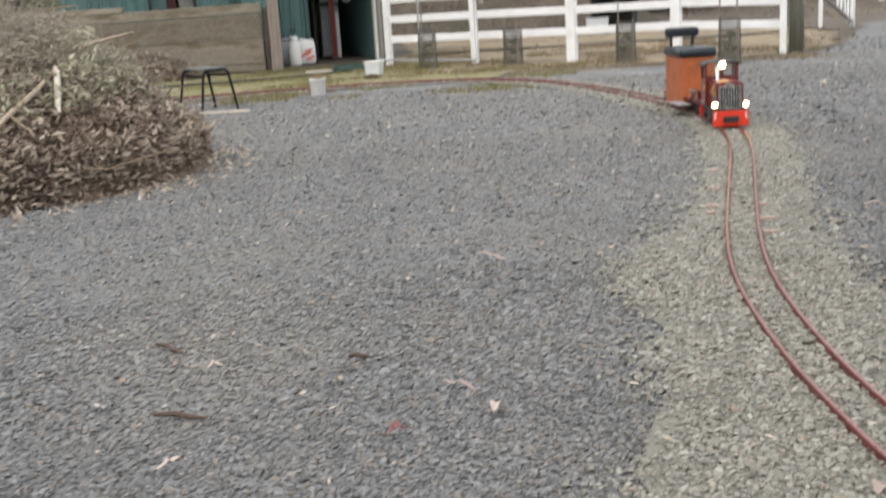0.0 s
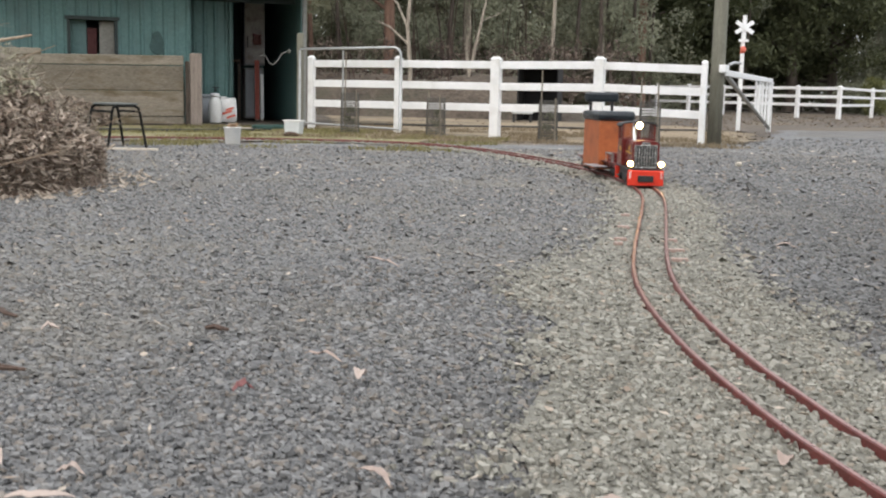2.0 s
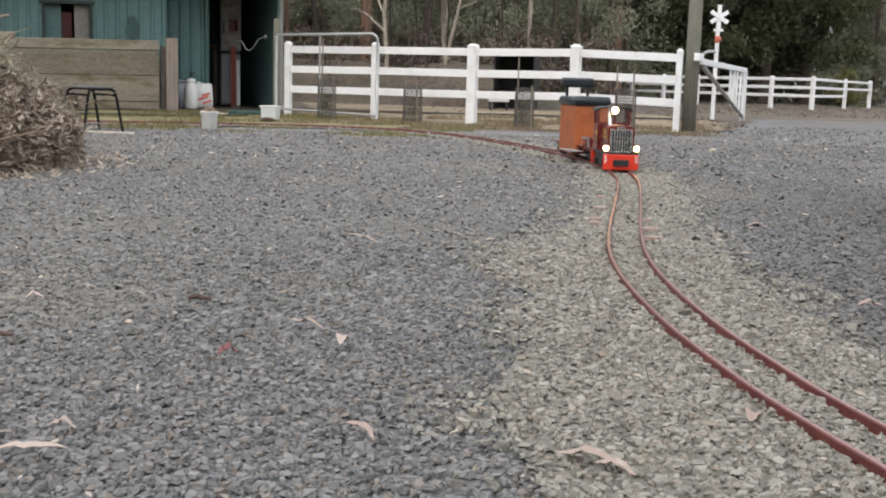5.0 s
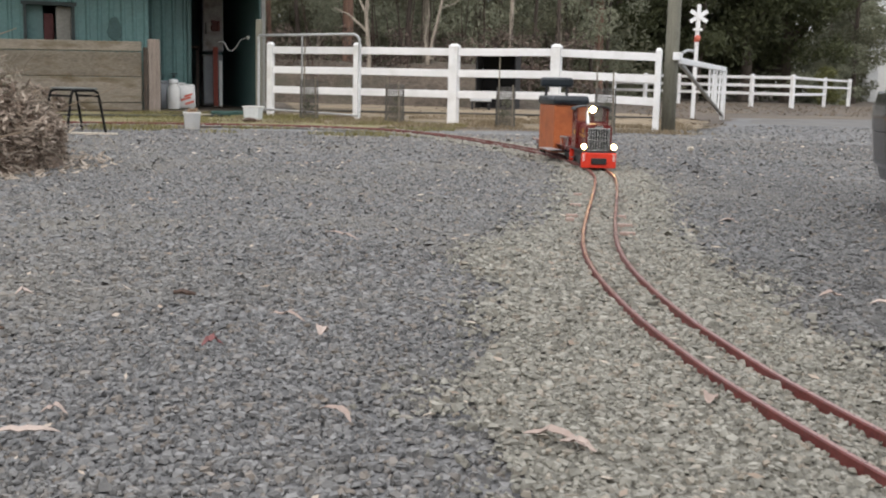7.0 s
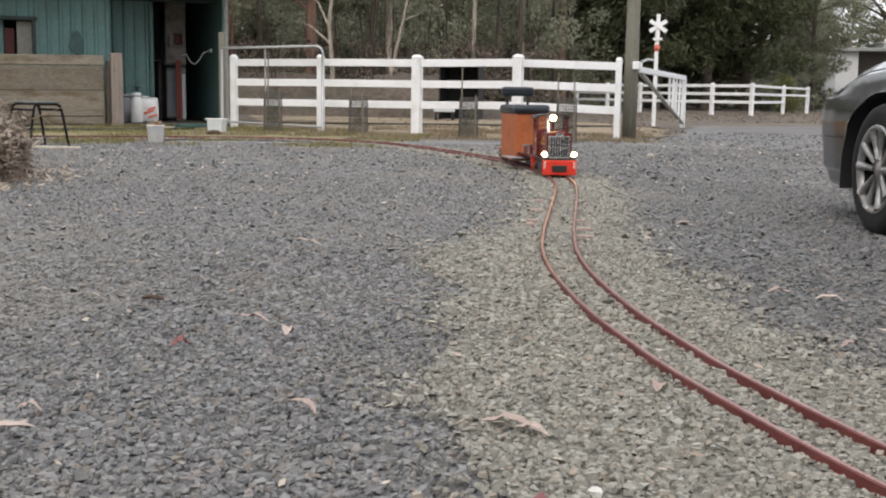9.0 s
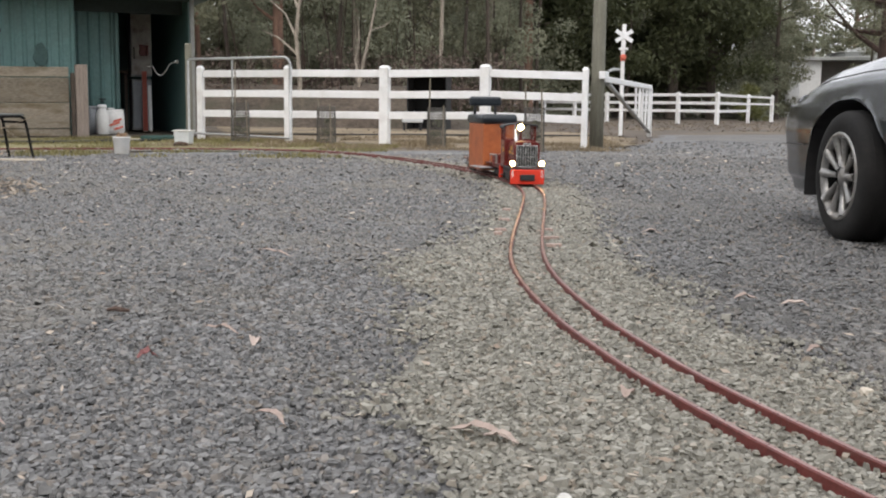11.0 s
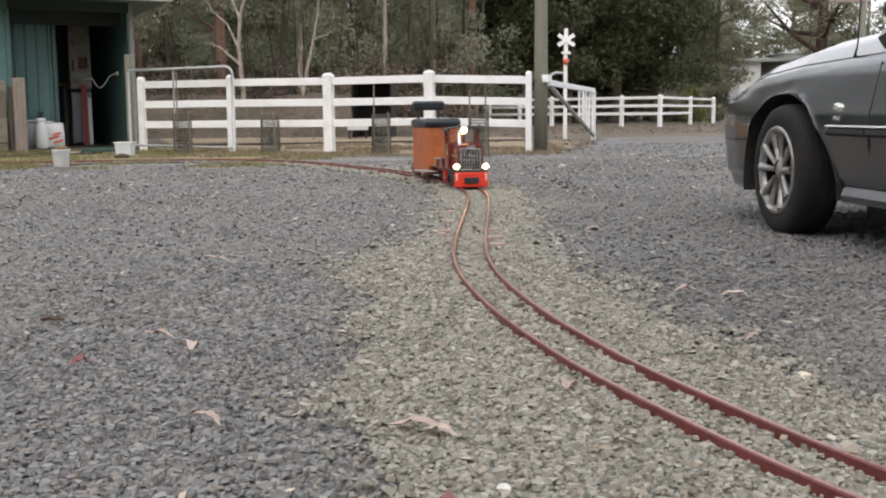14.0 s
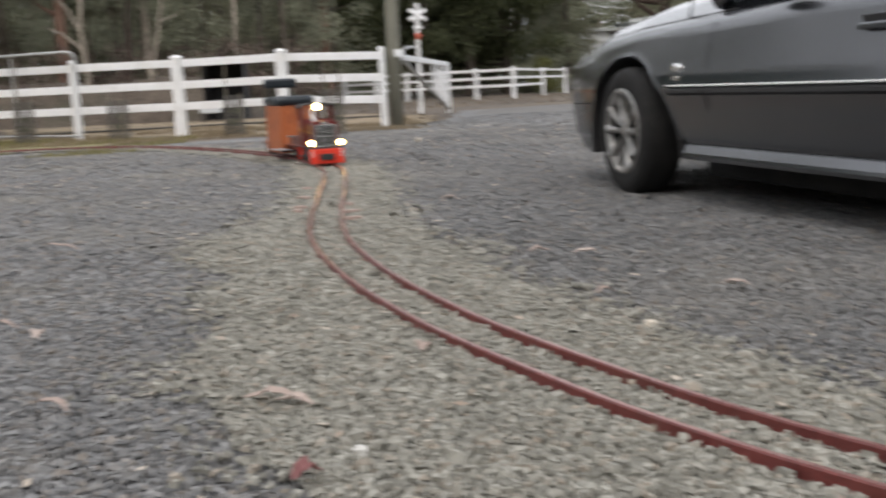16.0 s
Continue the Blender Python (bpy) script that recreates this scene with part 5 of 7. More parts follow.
for y in (-0.006, 0.006):
    part("pillar", box(0.013, 0.009, 0.11, -0.066, y, 0.385, 0.002), M_LOCO, loco)
for y in (-0.06, 0.06):
    part("cab_window", box(0.003, 0.10, 0.10, -0.066, y, 0.382), M_CLEAR, loco)
croof = bmesh.new()
arc = [(-0.138, 0.432), (-0.125, 0.447), (-0.08, 0.457), (0, 0.462), (0.08, 0.457), (0.125, 0.447), (0.138, 0.432)]
f0 = [croof.verts.new((-0.045, y, z)) for y, z in arc] + [croof.verts.new((-0.045, y, z - 0.010)) for y, z in reversed(arc)]
f1 = [croof.verts.new((-0.285, v.co.y, v.co.z)) for v in f0]
for k in range(len(f0)):
    croof.faces.new((f0[k], f0[(k + 1) % len(f0)], f1[(k + 1) % len(f0)], f1[k]))
croof.faces.new(f0), croof.faces.new(list(reversed(f1)))
bmesh.ops.recalc_face_normals(croof, faces=croof.faces)
part("cab_roof", croof, M_BLACK, loco, "dark curved cab roof")
top = part("top_lamp", lathe([(0.0, -0.03), (0.02, -0.03), (0.028, -0.01), (0.029, 0.008), (0.0, 0.006)], 20, "X"), M_BLACK, loco, smooth=True)
top.matrix_local = pose(-0.030, -0.005, 0.432)
part("lens", lathe([(0.0, 0.014), (0.014, 0.013), (0.025, 0.009), (0.0, 0.0085)], 20, "X"), M_CABGLOW, top, "lit warm top lamp", smooth=True)
part("exhaust", tube([(0.02, -0.045, 0.325), (0.02, -0.045, 0.345), (-0.02, -0.045, 0.375), (-0.035, -0.045, 0.42), (-0.035, -0.045, 0.475)], [0.013, 0.013, 0.011, 0.008, 0.008], 10), M_CHROME, loco, "silver exhaust pipe", smooth=True)
part("hood_plate", box(0.045, 0.002, 0.032, 0.13, -0.0992, 0.275), M_YELLOW, loco, "yellow plate")
part("hood_rail", tube([(0.26, -0.105, 0.235), (0.0, -0.105, 0.245)], 0.003, 6), M_YELLOW, loco)


def small_wheel(parent, x, y, r):
    bm = lathe([(0.0, -0.009), (r * 0.35, -0.010), (r * 0.8, -0.006), (r, -0.008), (r, 0.006), (r + 0.006, 0.008), (r + 0.006, 0.012), (0, 0.012)], 24, "Y")
    ob = part("wheel", bm, M_BLACK, parent, smooth=True)
    ob.matrix_local = pose(x, y, r, 0, 0, 0 if y > 0 else 180)


for x in (-0.15, 0.15):
    for y in (-GAUGE / 2, GAUGE / 2):
        small_wheel(loco, x, y, 0.045)
for y in (-0.10, 0.10):
    part("side_frame", box(0.44, 0.012, 0.05, 0, y, 0.055, 0.004), M_BLACK, loco)
    for x in (-0.15, 0.15):
        part("axle_box", box(0.05, 0.02, 0.045, x, y * 1.1, 0.048, 0.004), M_BLACK, loco)
for y in (-0.122, 0.122):
    part("step", box(0.10, 0.03, 0.008, -0.165, y, 0.05, 0.002), M_BLACK, loco)

wagon = thing("driver_wagon", track_pose(1.40, RAILTOP), "orange-brown ride-on driver wagon with padded black seat", "wagon")
part("underframe", box(1.28, 0.17, 0.035, 0, 0, 0.088, 0.004), M_LOCO, wagon, "low red underframe")
part("deck", box(1.28, 0.24, 0.010, 0, 0, 0.112, 0.003), M_LOCO, wagon)
part("seat_box", box(0.50, 0.285, 0.405, -0.09, 0, 0.240, 0.008), M_ORANGE, wagon, "scuffed orange-brown plywood box")
cush = bmesh.new()
add_box(cush, 0.55, 0.32, 0.070, pose(-0.09, 0, 0.478), 0.026)
for v in cush.verts:
    if v.co.z > 0.49:
        v.co.z += 0.045 * math.cos((v.co.x + 0.06) / 0.28 * 1.4) * math.cos(v.co.y / 0.16 * 1.2)
cush = part("cushion", cush, M_VINYL, wagon, "padded black vinyl seat", smooth=True)
for y in (-0.095, 0.095):
    part("backrest_post", box(0.022, 0.022, 0.17, -0.325, y, 0.56, 0.003), M_BLACK, wagon)
part("backrest", box(0.050, 0.30, 0.085, -0.325, 0, 0.635, 0.022), M_VINYL, wagon, "black padded backrest")
for sgn in (-1, 1):
    part("footrest", box(0.34, 0.115, 0.007, 0.27, sgn * 0.195, 0.078, 0.002), M_PLATE, wagon, "grey plate footrest")
    part("footrest_arm", box(0.02, 0.16, 0.012, 0.16, sgn * 0.15, 0.070, 0.002), M_BLACK, wagon)
    part("footrest_arm", box(0.02, 0.16, 0.012, 0.40, sgn * 0.15, 0.070, 0.002), M_BLACK, wagon)
    part("hand_rail", tube([(0.28, sgn * 0.11, 0.115), (0.28, sgn * 0.11, 0.185), (0.47, sgn * 0.11, 0.185), (0.47, sgn * 0.11, 0.115)], 0.007, 8), M_DULL_STEEL, wagon)
part("front_box", box(0.20, 0.19, 0.075, 0.375, 0, 0.155, 0.006), M_LOCO, wagon)
part("coupling_bar", box(0.24, 0.025, 0.012, 0.73, 0, 0.085, 0.003), M_BLACK, wagon)
for x in (-0.54, -0.44, 0.40, 0.50):
    for y in (-GAUGE / 2, GAUGE / 2):
        small_wheel(wagon, x, y, 0.036)
for x in (-0.49, 0.45):
    for y in (-0.092, 0.092):
        part("bogie_frame", box(0.17, 0.012, 0.035, x, y, 0.045, 0.003), M_BLACK, wagon)

# ---------------------------------------------------------------- brush pile
PILE = Vector((-5.38, 7.0, 0))


def pile_height(x, y):
    u, v = (x - PILE.x) / 2.05, (y - PILE.y) / 1.9
    r = math.hypot(u, v)
    h = 1.25 * max(0.0, 1 - r) ** 0.44
    return h * (0.92 + 0.26 * noise.noise((x * 0.9, y * 0.9, 3)) + 0.20 * noise.noise((x * 2.3, y * 2.3, 8))) + (0.07 * noise.noise((x * 4.5, y * 4.5, 1)) if h > 0.02 else 0)


pile = thing("brush_pile", pose(0, 0, 0), "heap of dead leaves, twigs and cut branches on the gravel", "brush pile")
bm = bmesh.new()
grid = [[bm.verts.new((PILE.x - 2.1 + 4.2 * i / 44, PILE.y - 2.7 + 5.4 * j / 50, max(0.0, pile_height(PILE.x - 2.1 + 4.2 * i / 44, PILE.y - 2.7 + 5.4 * j / 50)) - 0.01)) for j in range(51)] for i in range(45)]
for i in range(44):
    for j in range(50):
        q = (grid[i][j], grid[i + 1][j], grid[i + 1][j + 1], grid[i][j + 1])
        if max(v.co.z for v in q) > 0.0:
            bm.faces.new(q)
bmesh.ops.delete(bm, geom=[v for v in bm.verts if not v.link_faces], context="VERTS")
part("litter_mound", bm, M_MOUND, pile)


def pile_leaves(count, seed, size, lift, spread, top_only, width, z_lo=0.0):
    rng = np.random.default_rng(seed)
    out = []
    while len(out) < count:
        r, a = math.sqrt(rng.uniform(0, 1)) * spread, rng.uniform(0, 2 * math.pi)
        if not top_only and len(out) % 2:
            r = rng.uniform(0.86, 1.03) * min(1.0, spread)
        x, y = PILE.x + 2.05 * r * math.cos(a), PILE.y + 1.9 * r * math.sin(a)
        h = max(0.0, pile_height(x, y))
        if not top_only and len(out) % 2:
            h = rng.uniform(0, 1) * max(0.0, pile_height(PILE.x + 0.94 * (x - PILE.x), PILE.y + 0.94 * (y - PILE.y)))
        if top_only and h < z_lo:
            continue
        if r < 0.97 and lift > 0.03 and noise.noise((x * 3.1, y * 3.1, 11)) + 0.5 * noise.noise((x * 7, y * 7, h * 6)) > 0.24:
            continue
        out.append((x, y, h + 0.022 + abs(rng.normal(0, lift))))
    p = np.array(out)
    a = rng.normal(0, 1, (count, 3)) * [1, 1, 0.55]
    a /= np.linalg.norm(a, axis=1, keepdims=True)
    b = np.cross(a, rng.normal(0, 1, (count, 3)) * [0.5, 0.5, 1])
    b /= np.linalg.norm(b, axis=1, keepdims=True)
    n = np.cross(a, b)
    ln = size * rng.uniform(0.6, 1.6, (count, 1))
    a, b, n = a * ln, b * ln * width, n * ln * 0.18
    v = np.stack([p - a + n, p + b - 0.15 * a, p + a + n, p - b + 0.1 * a], 1).reshape(-1, 3)
    v[:, 2] = np.maximum(v[:, 2], 0.012)
    return v, np.arange(4 * count).reshape(-1, 4)


# the under leaves show through gaps above them as painted dark hollows
for nm, mat, args in (("dead_leaves", M_DEAD_LEAF, (36000, 3, 0.027, 0.04, 1.02, False, 0.34)), ("edge_leaves", M_PALE_LEAF, (3200, 4, 0.034, 0.0, 1.20, False, 0.28)),
                      ("under_leaves", M_HOLLOW_LEAF, (15000, 7, 0.032, 0.008, 1.0, False, 0.34)), ("foot_leaves", M_DEAD_LEAF, (5200, 6, 0.030, 0.0, 1.10, False, 0.32)),
                      ("bleached_leaves", M_PALE_LEAF, (2800, 8, 0.036, 0.05, 1.0, False, 0.30)),
                      ("wilted_leaves", M_STALE_LEAF, (9000, 5, 0.033, 0.10, 0.95, True, 0.26, 0.45))):
    v, f = pile_leaves(*args)
    ob = new(nm, from_arrays(nm, v, f, mat))
    ob.parent = pile
    ob["kind"] = "stuff"
rng = random.Random(15)
for k in range(170):
    r, a = rng.uniform(0.3, 1.0), rng.uniform(0, 6.283)
    x, y = PILE.x + 2.05 * r * math.cos(a), PILE.y + 1.9 * r * math.sin(a)
    h, ln = max(0.02, pile_height(x, y)), rng.choice((0.25, 0.4, 0.6, 0.9, 1.3))
    ang, up = rng.uniform(0, 6.283), rng.uniform(-0.2, 0.45)
    d = Vector((math.cos(ang), math.sin(ang), up)) * ln / 2
    base = Vector((x, y, h + 0.05 + max(0, -d.z) * 0.6))
    kink = Vector((rng.uniform(-1, 1), rng.uniform(-1, 1), rng.uniform(-1, 1))) * 0.06 * ln
    rad = rng.uniform(0.002, 0.006) * (1 + ln * 0.5)
    pts = [base - d, base - d * 0.3 + kink, base + d * 0.4 - kink, base + d]
    pts = [Vector((p.x, p.y, max(p.z, 0.03))) for p in pts]
    part("twig", tube(pts, [rad, rad * 0.9, rad * 0.7, rad * 0.3], 5), M_STICK, pile)
# thicker cut branches on top, some pointing to the shed
for (x0, y0), (x1, y1), lift, r in (((-5.6, 7.3), (-3.95, 7.55), 0.12, 0.024), ((-5.5, 7.0), (-4.05, 7.8), 0.16, 0.019), ((-5.2, 7.4), (-4.2, 7.8), 0.20, 0.014), ((-5.0, 6.5), (-4.0, 7.3), 0.10, 0.013),
                                  ((-5.9, 7.9), (-4.3, 7.35), 0.22, 0.017), ((-5.7, 6.6), (-4.35, 7.0), 0.14, 0.021), ((-5.3, 7.7), (-4.05, 7.25), 0.26, 0.012), ((-4.9, 6.3), (-4.35, 7.6), 0.15, 0.011),
                                  ((-5.4, 6.2), (-4.2, 6.45), 0.12, 0.016), ((-4.7, 7.9), (-3.75, 7.2), 0.10, 0.009)):
    a, b = (x0, y0, pile_height(x0, y0) - 0.05), (x1, y1, max(0.05, pile_height(x1, y1)) + lift)
    a, b = Vector(a), Vector(b)
    bend = [a.lerp(b, t) + Vector((rng.uniform(-1, 1), rng.uniform(-1, 1), rng.uniform(-1, 1))) * 0.03 for t in (0.2, 0.4, 0.6, 0.8)]
    bm = tube([a] + bend + [b], [r, r * 0.95, r * 0.9, r * 0.8, r * 0.7, r * 0.55], 8)
    for q in bend[1:]:
        add_tube(bm, [q, q + Vector((rng.uniform(0.05, 0.2), rng.uniform(-0.2, 0.2), rng.uniform(0.0, 0.16)))], [r * 0.35, r * 0.12], 5)
    part("branch", bm, M_STICK, pile, smooth=True)
# one long straight stick, a curl of pale bark and half-dry sprays on the face of the pile
M_PALE_STICK = material("pale peeled stick", (0.26, 0.20, 0.145), (0.52, 0.43, 0.335), 5, 0.85, fine=40, bump=0.3)
part("long_stick", tube([(-4.00, 5.72, 0.44), (-3.96, 6.00, 0.57), (-3.94, 6.31, 0.69), (-3.98, 6.64, 0.80), (-4.12, 7.02, 0.88), (-4.32, 7.46, 0.95)], [0.017, 0.017, 0.016, 0.015, 0.014, 0.011], 8), M_PALE_STICK, pile, "long straight pale stick", smooth=True)
part("branch", tube([(-4.45, 6.95, 0.80), (-4.10, 7.02, 0.90), (-3.85, 7.00, 0.95), (-3.60, 7.05, 1.00)], [0.017, 0.015, 0.013, 0.008], 7), M_PALE_STICK, pile, smooth=True)
bm = tube([(-3.96, 6.59, 0.82), (-3.88, 6.47, 0.78), (-3.84, 6.39, 0.68), (-3.81, 6.31, 0.60), (-3.77, 6.24, 0.54)], [0.008, 0.020, 0.023, 0.018, 0.010], 6)
for v in bm.verts:
    v.co += 0.012 * Vector((noise.noise(v.co * 14), noise.noise(v.co * 14 + Vector((4, 0, 0))), noise.noise(v.co * 14 + Vector((0, 4, 0)))))
part("bark_curl", bm, M_PALE_BIT, pile, "pale twisted curl of bark", smooth=True)
v, f = leaf_cloud([(-3.78, 6.42, 0.60), (-3.70, 6.50, 0.58), (-3.86, 6.72, 0.78), (-3.72, 6.72, 0.66), (-4.02, 6.12, 0.58), (-4.05, 7.1, 0.95)], [0.13, 0.11, 0.15, 0.12, 0.12, 0.16], 760, 0.033, 71, 0.3, 0.7)
ob = new("sprays", from_arrays("sprays", v, f, M_STALE_LEAF))
ob.parent = pile
ob["kind"] = "stuff"
# fine dry twigs that make the grey haze on the side towards the stool
v0, f0_ = [], []
nr = np.random.default_rng(9)
for k in range(15000):
    c = np.array([-4.45 + nr.normal(0, 0.40), 7.25 + nr.normal(0, 0.50), 0])
    c[2] = max(0.05, pile_height(c[0], c[1])) + abs(nr.normal(0, 0.12))
    d = nr.normal(0, 1, 3) * [1, 1, 0.8]
    d = d / np.linalg.norm(d) * nr.uniform(0.03, 0.14)
    s = np.cross(d, nr.normal(0, 1, 3))
    s = s / np.linalg.norm(s) * 0.0024
    k3 = len(v0)
    v0 += [c - d - s, c - d + s, c + d]
    f0_.append((k3, k3 + 1, k3 + 2))
v0 = np.array(v0)
v0[:, 2] = np.maximum(v0[:, 2], 0.02)
ob = new("dry_brush", from_arrays("dry_brush", v0, np.array(f0_), M_BRUSH))
ob.parent = pile
ob["kind"] = "stuff"

# ---------------------------------------------------------------- retaining wall by the shed
wall = thing("timber_retaining_wall", pose(-6.50, 18.42, 0), "low wall of weathered grey timber sleepers in front of the shed", "retaining wall")
ang = math.degrees(math.atan2(-0.41, -0.912))
for k, (z, h) in enumerate(((0.085, 0.16), (0.385, 0.425), (0.815, 0.415), (1.115, 0.165))):
    bm = box(4.55, 0.07, h, 2.505, 0.015 * (k % 2), z, 0.012)
    for v in bm.verts:
        v.co.z += 0.006 * noise.noise((v.co.x * 2, k, 0)) - 0.012 * v.co.x * (0.6 + 0.2 * k)
        v.co.y += 0.012 * noise.noise((v.co.x * 1.3, k, 7))
    b = part("timber_board", bm, M_TIMBER, wall)
    b.matrix_local = pose(0, 0, 0, 0, 0, ang)
p = part("upright_post", shifted(box(0.20, 0.16, 1.24, 0.03, 0.02, 0.62, 0.015), pose(0, 0, 0, 0, 0, ang)), M_TIMBER_POST, wall, "upright timber end post")
# dark strip paints the shadow in the gap between boards and end post
p = part("upright_post", shifted(box(0.07, 0.05, 1.10, 0.175, 0.085, 0.55, 0.01), pose(0, 0, 0, 0, 0, ang)), M_BARK_DARK, wall, "dark strip painting the shadowed gap beside the end post")
part("lintel_board", shifted(box(2.4, 0.12, 0.10, 3.7, 0.0, 1.20, 0.015), pose(0, 0, 0, 0, 0, ang)), M_TIMBER, wall)

heap = thing("leaf_heap", pose(-8.43, 17.20, 0), "low heap of brown leaves and twigs against the timber wall", "leaf heap")
bm = bmesh.new()
bmesh.ops.create_icosphere(bm, subdivisions=4, radius=1.0, matrix=Matrix.Diagonal((0.75, 0.42, 0.38, 1)))
for v in bm.verts:
    v.co *= 1 + 0.25 * noise.noise(v.co * 2.2) + 0.10 * noise.noise(v.co * 7)
    v.co.z = max(v.co.z, 0.0)
part("litter", bm, M_MOUND, heap)
nr = np.random.default_rng(23)
u = nr.normal(0, 1, (3200, 3))
u = u / np.linalg.norm(u, axis=1, keepdims=True) * [0.82, 0.46, 0.42]
u[:, 2] = np.abs(u[:, 2])
v, f = leaf_cloud([tuple(q) for q in u], [0.10] * len(u), 4200, 0.05, 24)
v[:, 2] = np.maximum(v[:, 2], 0.01)
ob = new("leaves", from_arrays("leaves", v, f, M_DEAD_LEAF))
ob.parent = heap
ob["kind"] = "stuff"

# soot mark on the shed's front
bm = bmesh.new()
bmesh.ops.create_icosphere(bm, subdivisions=3, radius=1.0, matrix=Matrix.Diagonal((0.115, 0.006, 0.20, 1)))
for v in bm.verts:
    q = noise.noise(v.co * 9)
    v.co.x, v.co.z = v.co.x * (1 + 0.35 * q) * (1.0 - 0.9 * v.co.z), v.co.z * (1 + 0.2 * q)
part("soot_mark", shifted(bm, SHED @ pose(2.50, -0.030, 1.40)), M_STAIN, shed, "dark sooty mark on the cladding", smooth=True)

# ---------------------------------------------------------------- things by the shed


def at_shed(x, y, z=0.05):
    return SHED @ Vector((x, y, z))


def upright(m_place, rz=0):
    return pose(m_place[0], m_place[1], m_place[2], 0, 0, rz)


cabinet = thing("white_cabinet", upright(at_shed(0.58, 2.15), 205), "tall off-white metal cabinet inside the dark shed", "cabinet")
part("body", box(0.40, 0.40, 1.20, 0, 0, 1.66, 0.02), M_BIN, cabinet)
part("door", box(0.37, 0.02, 1.14, 0, 0.212, 1.66, 0.008), M_OLD_WHITE, cabinet, "stained off-white door")
part("handle", box(0.025, 0.03, 0.22, 0.14, 0.236, 1.5, 0.005), M_TRIM, cabinet)
part("base", box(0.38, 0.38, 0.98, 0, 0, 0.52, 0.02), M_DULL_STEEL, cabinet, "dull grey steel base unit")
part("base_door", box(0.34, 0.02, 0.90, 0, 0.20, 0.52, 0.006), M_BIN, cabinet)
rag = thing("red_cloth", upright(at_shed(0.54, 1.86, 1.60), 205), "brown-red cloth hanging on the cabinet door", "cloth")
bm = bmesh.new()
add_box(bm, 0.17, 0.03, 0.20, None, 0.012)
bmesh.ops.subdivide_edges(bm, edges=bm.edges, cuts=2, use_grid_fill=True)
for v in bm.verts:
    v.co += Vector((0.03 * noise.noise(v.co * 12), 0.02 * noise.noise(v.co * 14 + Vector((3, 0, 0))), 0.03 * noise.noise(v.co * 10 + Vector((0, 7, 0)))))
part("cloth", bm, M_RAIL, rag, smooth=True)
part("fold", tube([(-0.06, 0.02, 0.09), (-0.04, 0.026, 0.0), (-0.05, 0.022, -0.10)], 0.012, 6), M_RAIL, rag, smooth=True)
for nm, x, col, lab, w, hgt in (("red_board", 0.57, M_RED_BOARD, "narrow red board leaning inside the shed doorway", 0.09, 1.12), ("white_board", 0.475, M_WHITE, "narrow white board leaning inside the shed doorway", 0.062, 0.86)):
    o = thing(nm, upright(at_shed(x, 1.66), 205), lab, "board")
    part("plank", box(w, 0.025, hgt, 0, 0, hgt / 2 + 0.03, 0.003, rx=2), col, o)
    part("end_cap", box(w + 0.006, 0.031, 0.03, 0, 0, 0.015, 0.003), M_TIMBER_POST, o)
cable = thing("wall_lamp", pose(0, 0, 0), "curved white goose-neck wall lamp in the shed doorway", "lamp")
part("arm", tube([at_shed(0.62, 0.9, 1.27), at_shed(0.52, 0.9, 1.28), at_shed(0.45, 0.88, 1.14), at_shed(0.38, 0.86, 1.11), at_shed(0.30, 0.84, 1.19), at_shed(0.23, 0.82, 1.32), at_shed(0.12, 0.80, 1.36)], 0.0095, 8), M_BUCKET, cable, smooth=True)
part("bulb", lathe([(0.0, -0.04), (0.018, -0.036), (0.033, 0.0), (0.027, 0.027), (0, 0.037)], 14), M_BUCKET, cable, smooth=True).matrix_local = upright(at_shed(0.095, 0.80, 1.365))
shelf = thing("wall_shelf", upright(at_shed(1.15, 2.4, 0), 205), "dark timber shelf with tools inside the shed", "shelf")
part("plank", box(0.75, 0.28, 0.04, 0, 0, 1.20, 0.004), M_TIMBER_POST, shelf)
part("bracket", box(0.04, 0.25, 0.04, -0.3, 0, 1.16), M_BLACK, shelf)
part("bracket", box(0.04, 0.25, 0.04, 0.3, 0, 1.16), M_BLACK, shelf)
part("leg", box(0.05, 0.05, 1.15, -0.33, 0, 0.62), M_TIMBER_POST, shelf)
part("leg", box(0.05, 0.05, 1.15, 0.33, 0, 0.62), M_TIMBER_POST, shelf)

bag = thing("plastic_sack", upright(at_shed(1.36, 0.28), 205), "full white plastic sack with red print leaning by the shed", "sack")
bm = bmesh.new()
add_box(bm, 0.47, 0.22, 0.44, pose(0, 0, 0.22), 0.06)
bmesh.ops.subdivide_edges(bm, edges=bm.edges, cuts=2, use_grid_fill=True)
for v in bm.verts:
    v.co += 0.028 * Vector((noise.noise(v.co * 7), noise.noise(v.co * 7 + Vector((5, 0, 0))), 0.5 * noise.noise(v.co * 7 + Vector((0, 5, 0)))))
    v.co.z = max(v.co.z, 0.0)
    v.co.x *= 1.05 - 0.15 * v.co.z
part("sack", bm, M_BAG, bag, smooth=True)
part("neck", shifted(lathe([(0.0, 0), (0.10, 0), (0.08, 0.02), (0.10, 0.04), (0.0, 0.045)], 10), pose(0.02, 0, 0.425)), M_BAG, bag, smooth=True)
for a, b, c in ((-0.13, 0.25, 0.15), (-0.07, 0.185, 0.21), (-0.15, 0.12, 0.16)):
    part("print", box(c, 0.004, 0.035, a + 0.03, 0.137, b, 0.001, ry=18), M_PRINT, bag, "faded red print")
jar = thing("plastic_bottle", upright(at_shed(1.52, 0.06), 205), "white plastic bottle with a round cap beside the sack", "bottle")
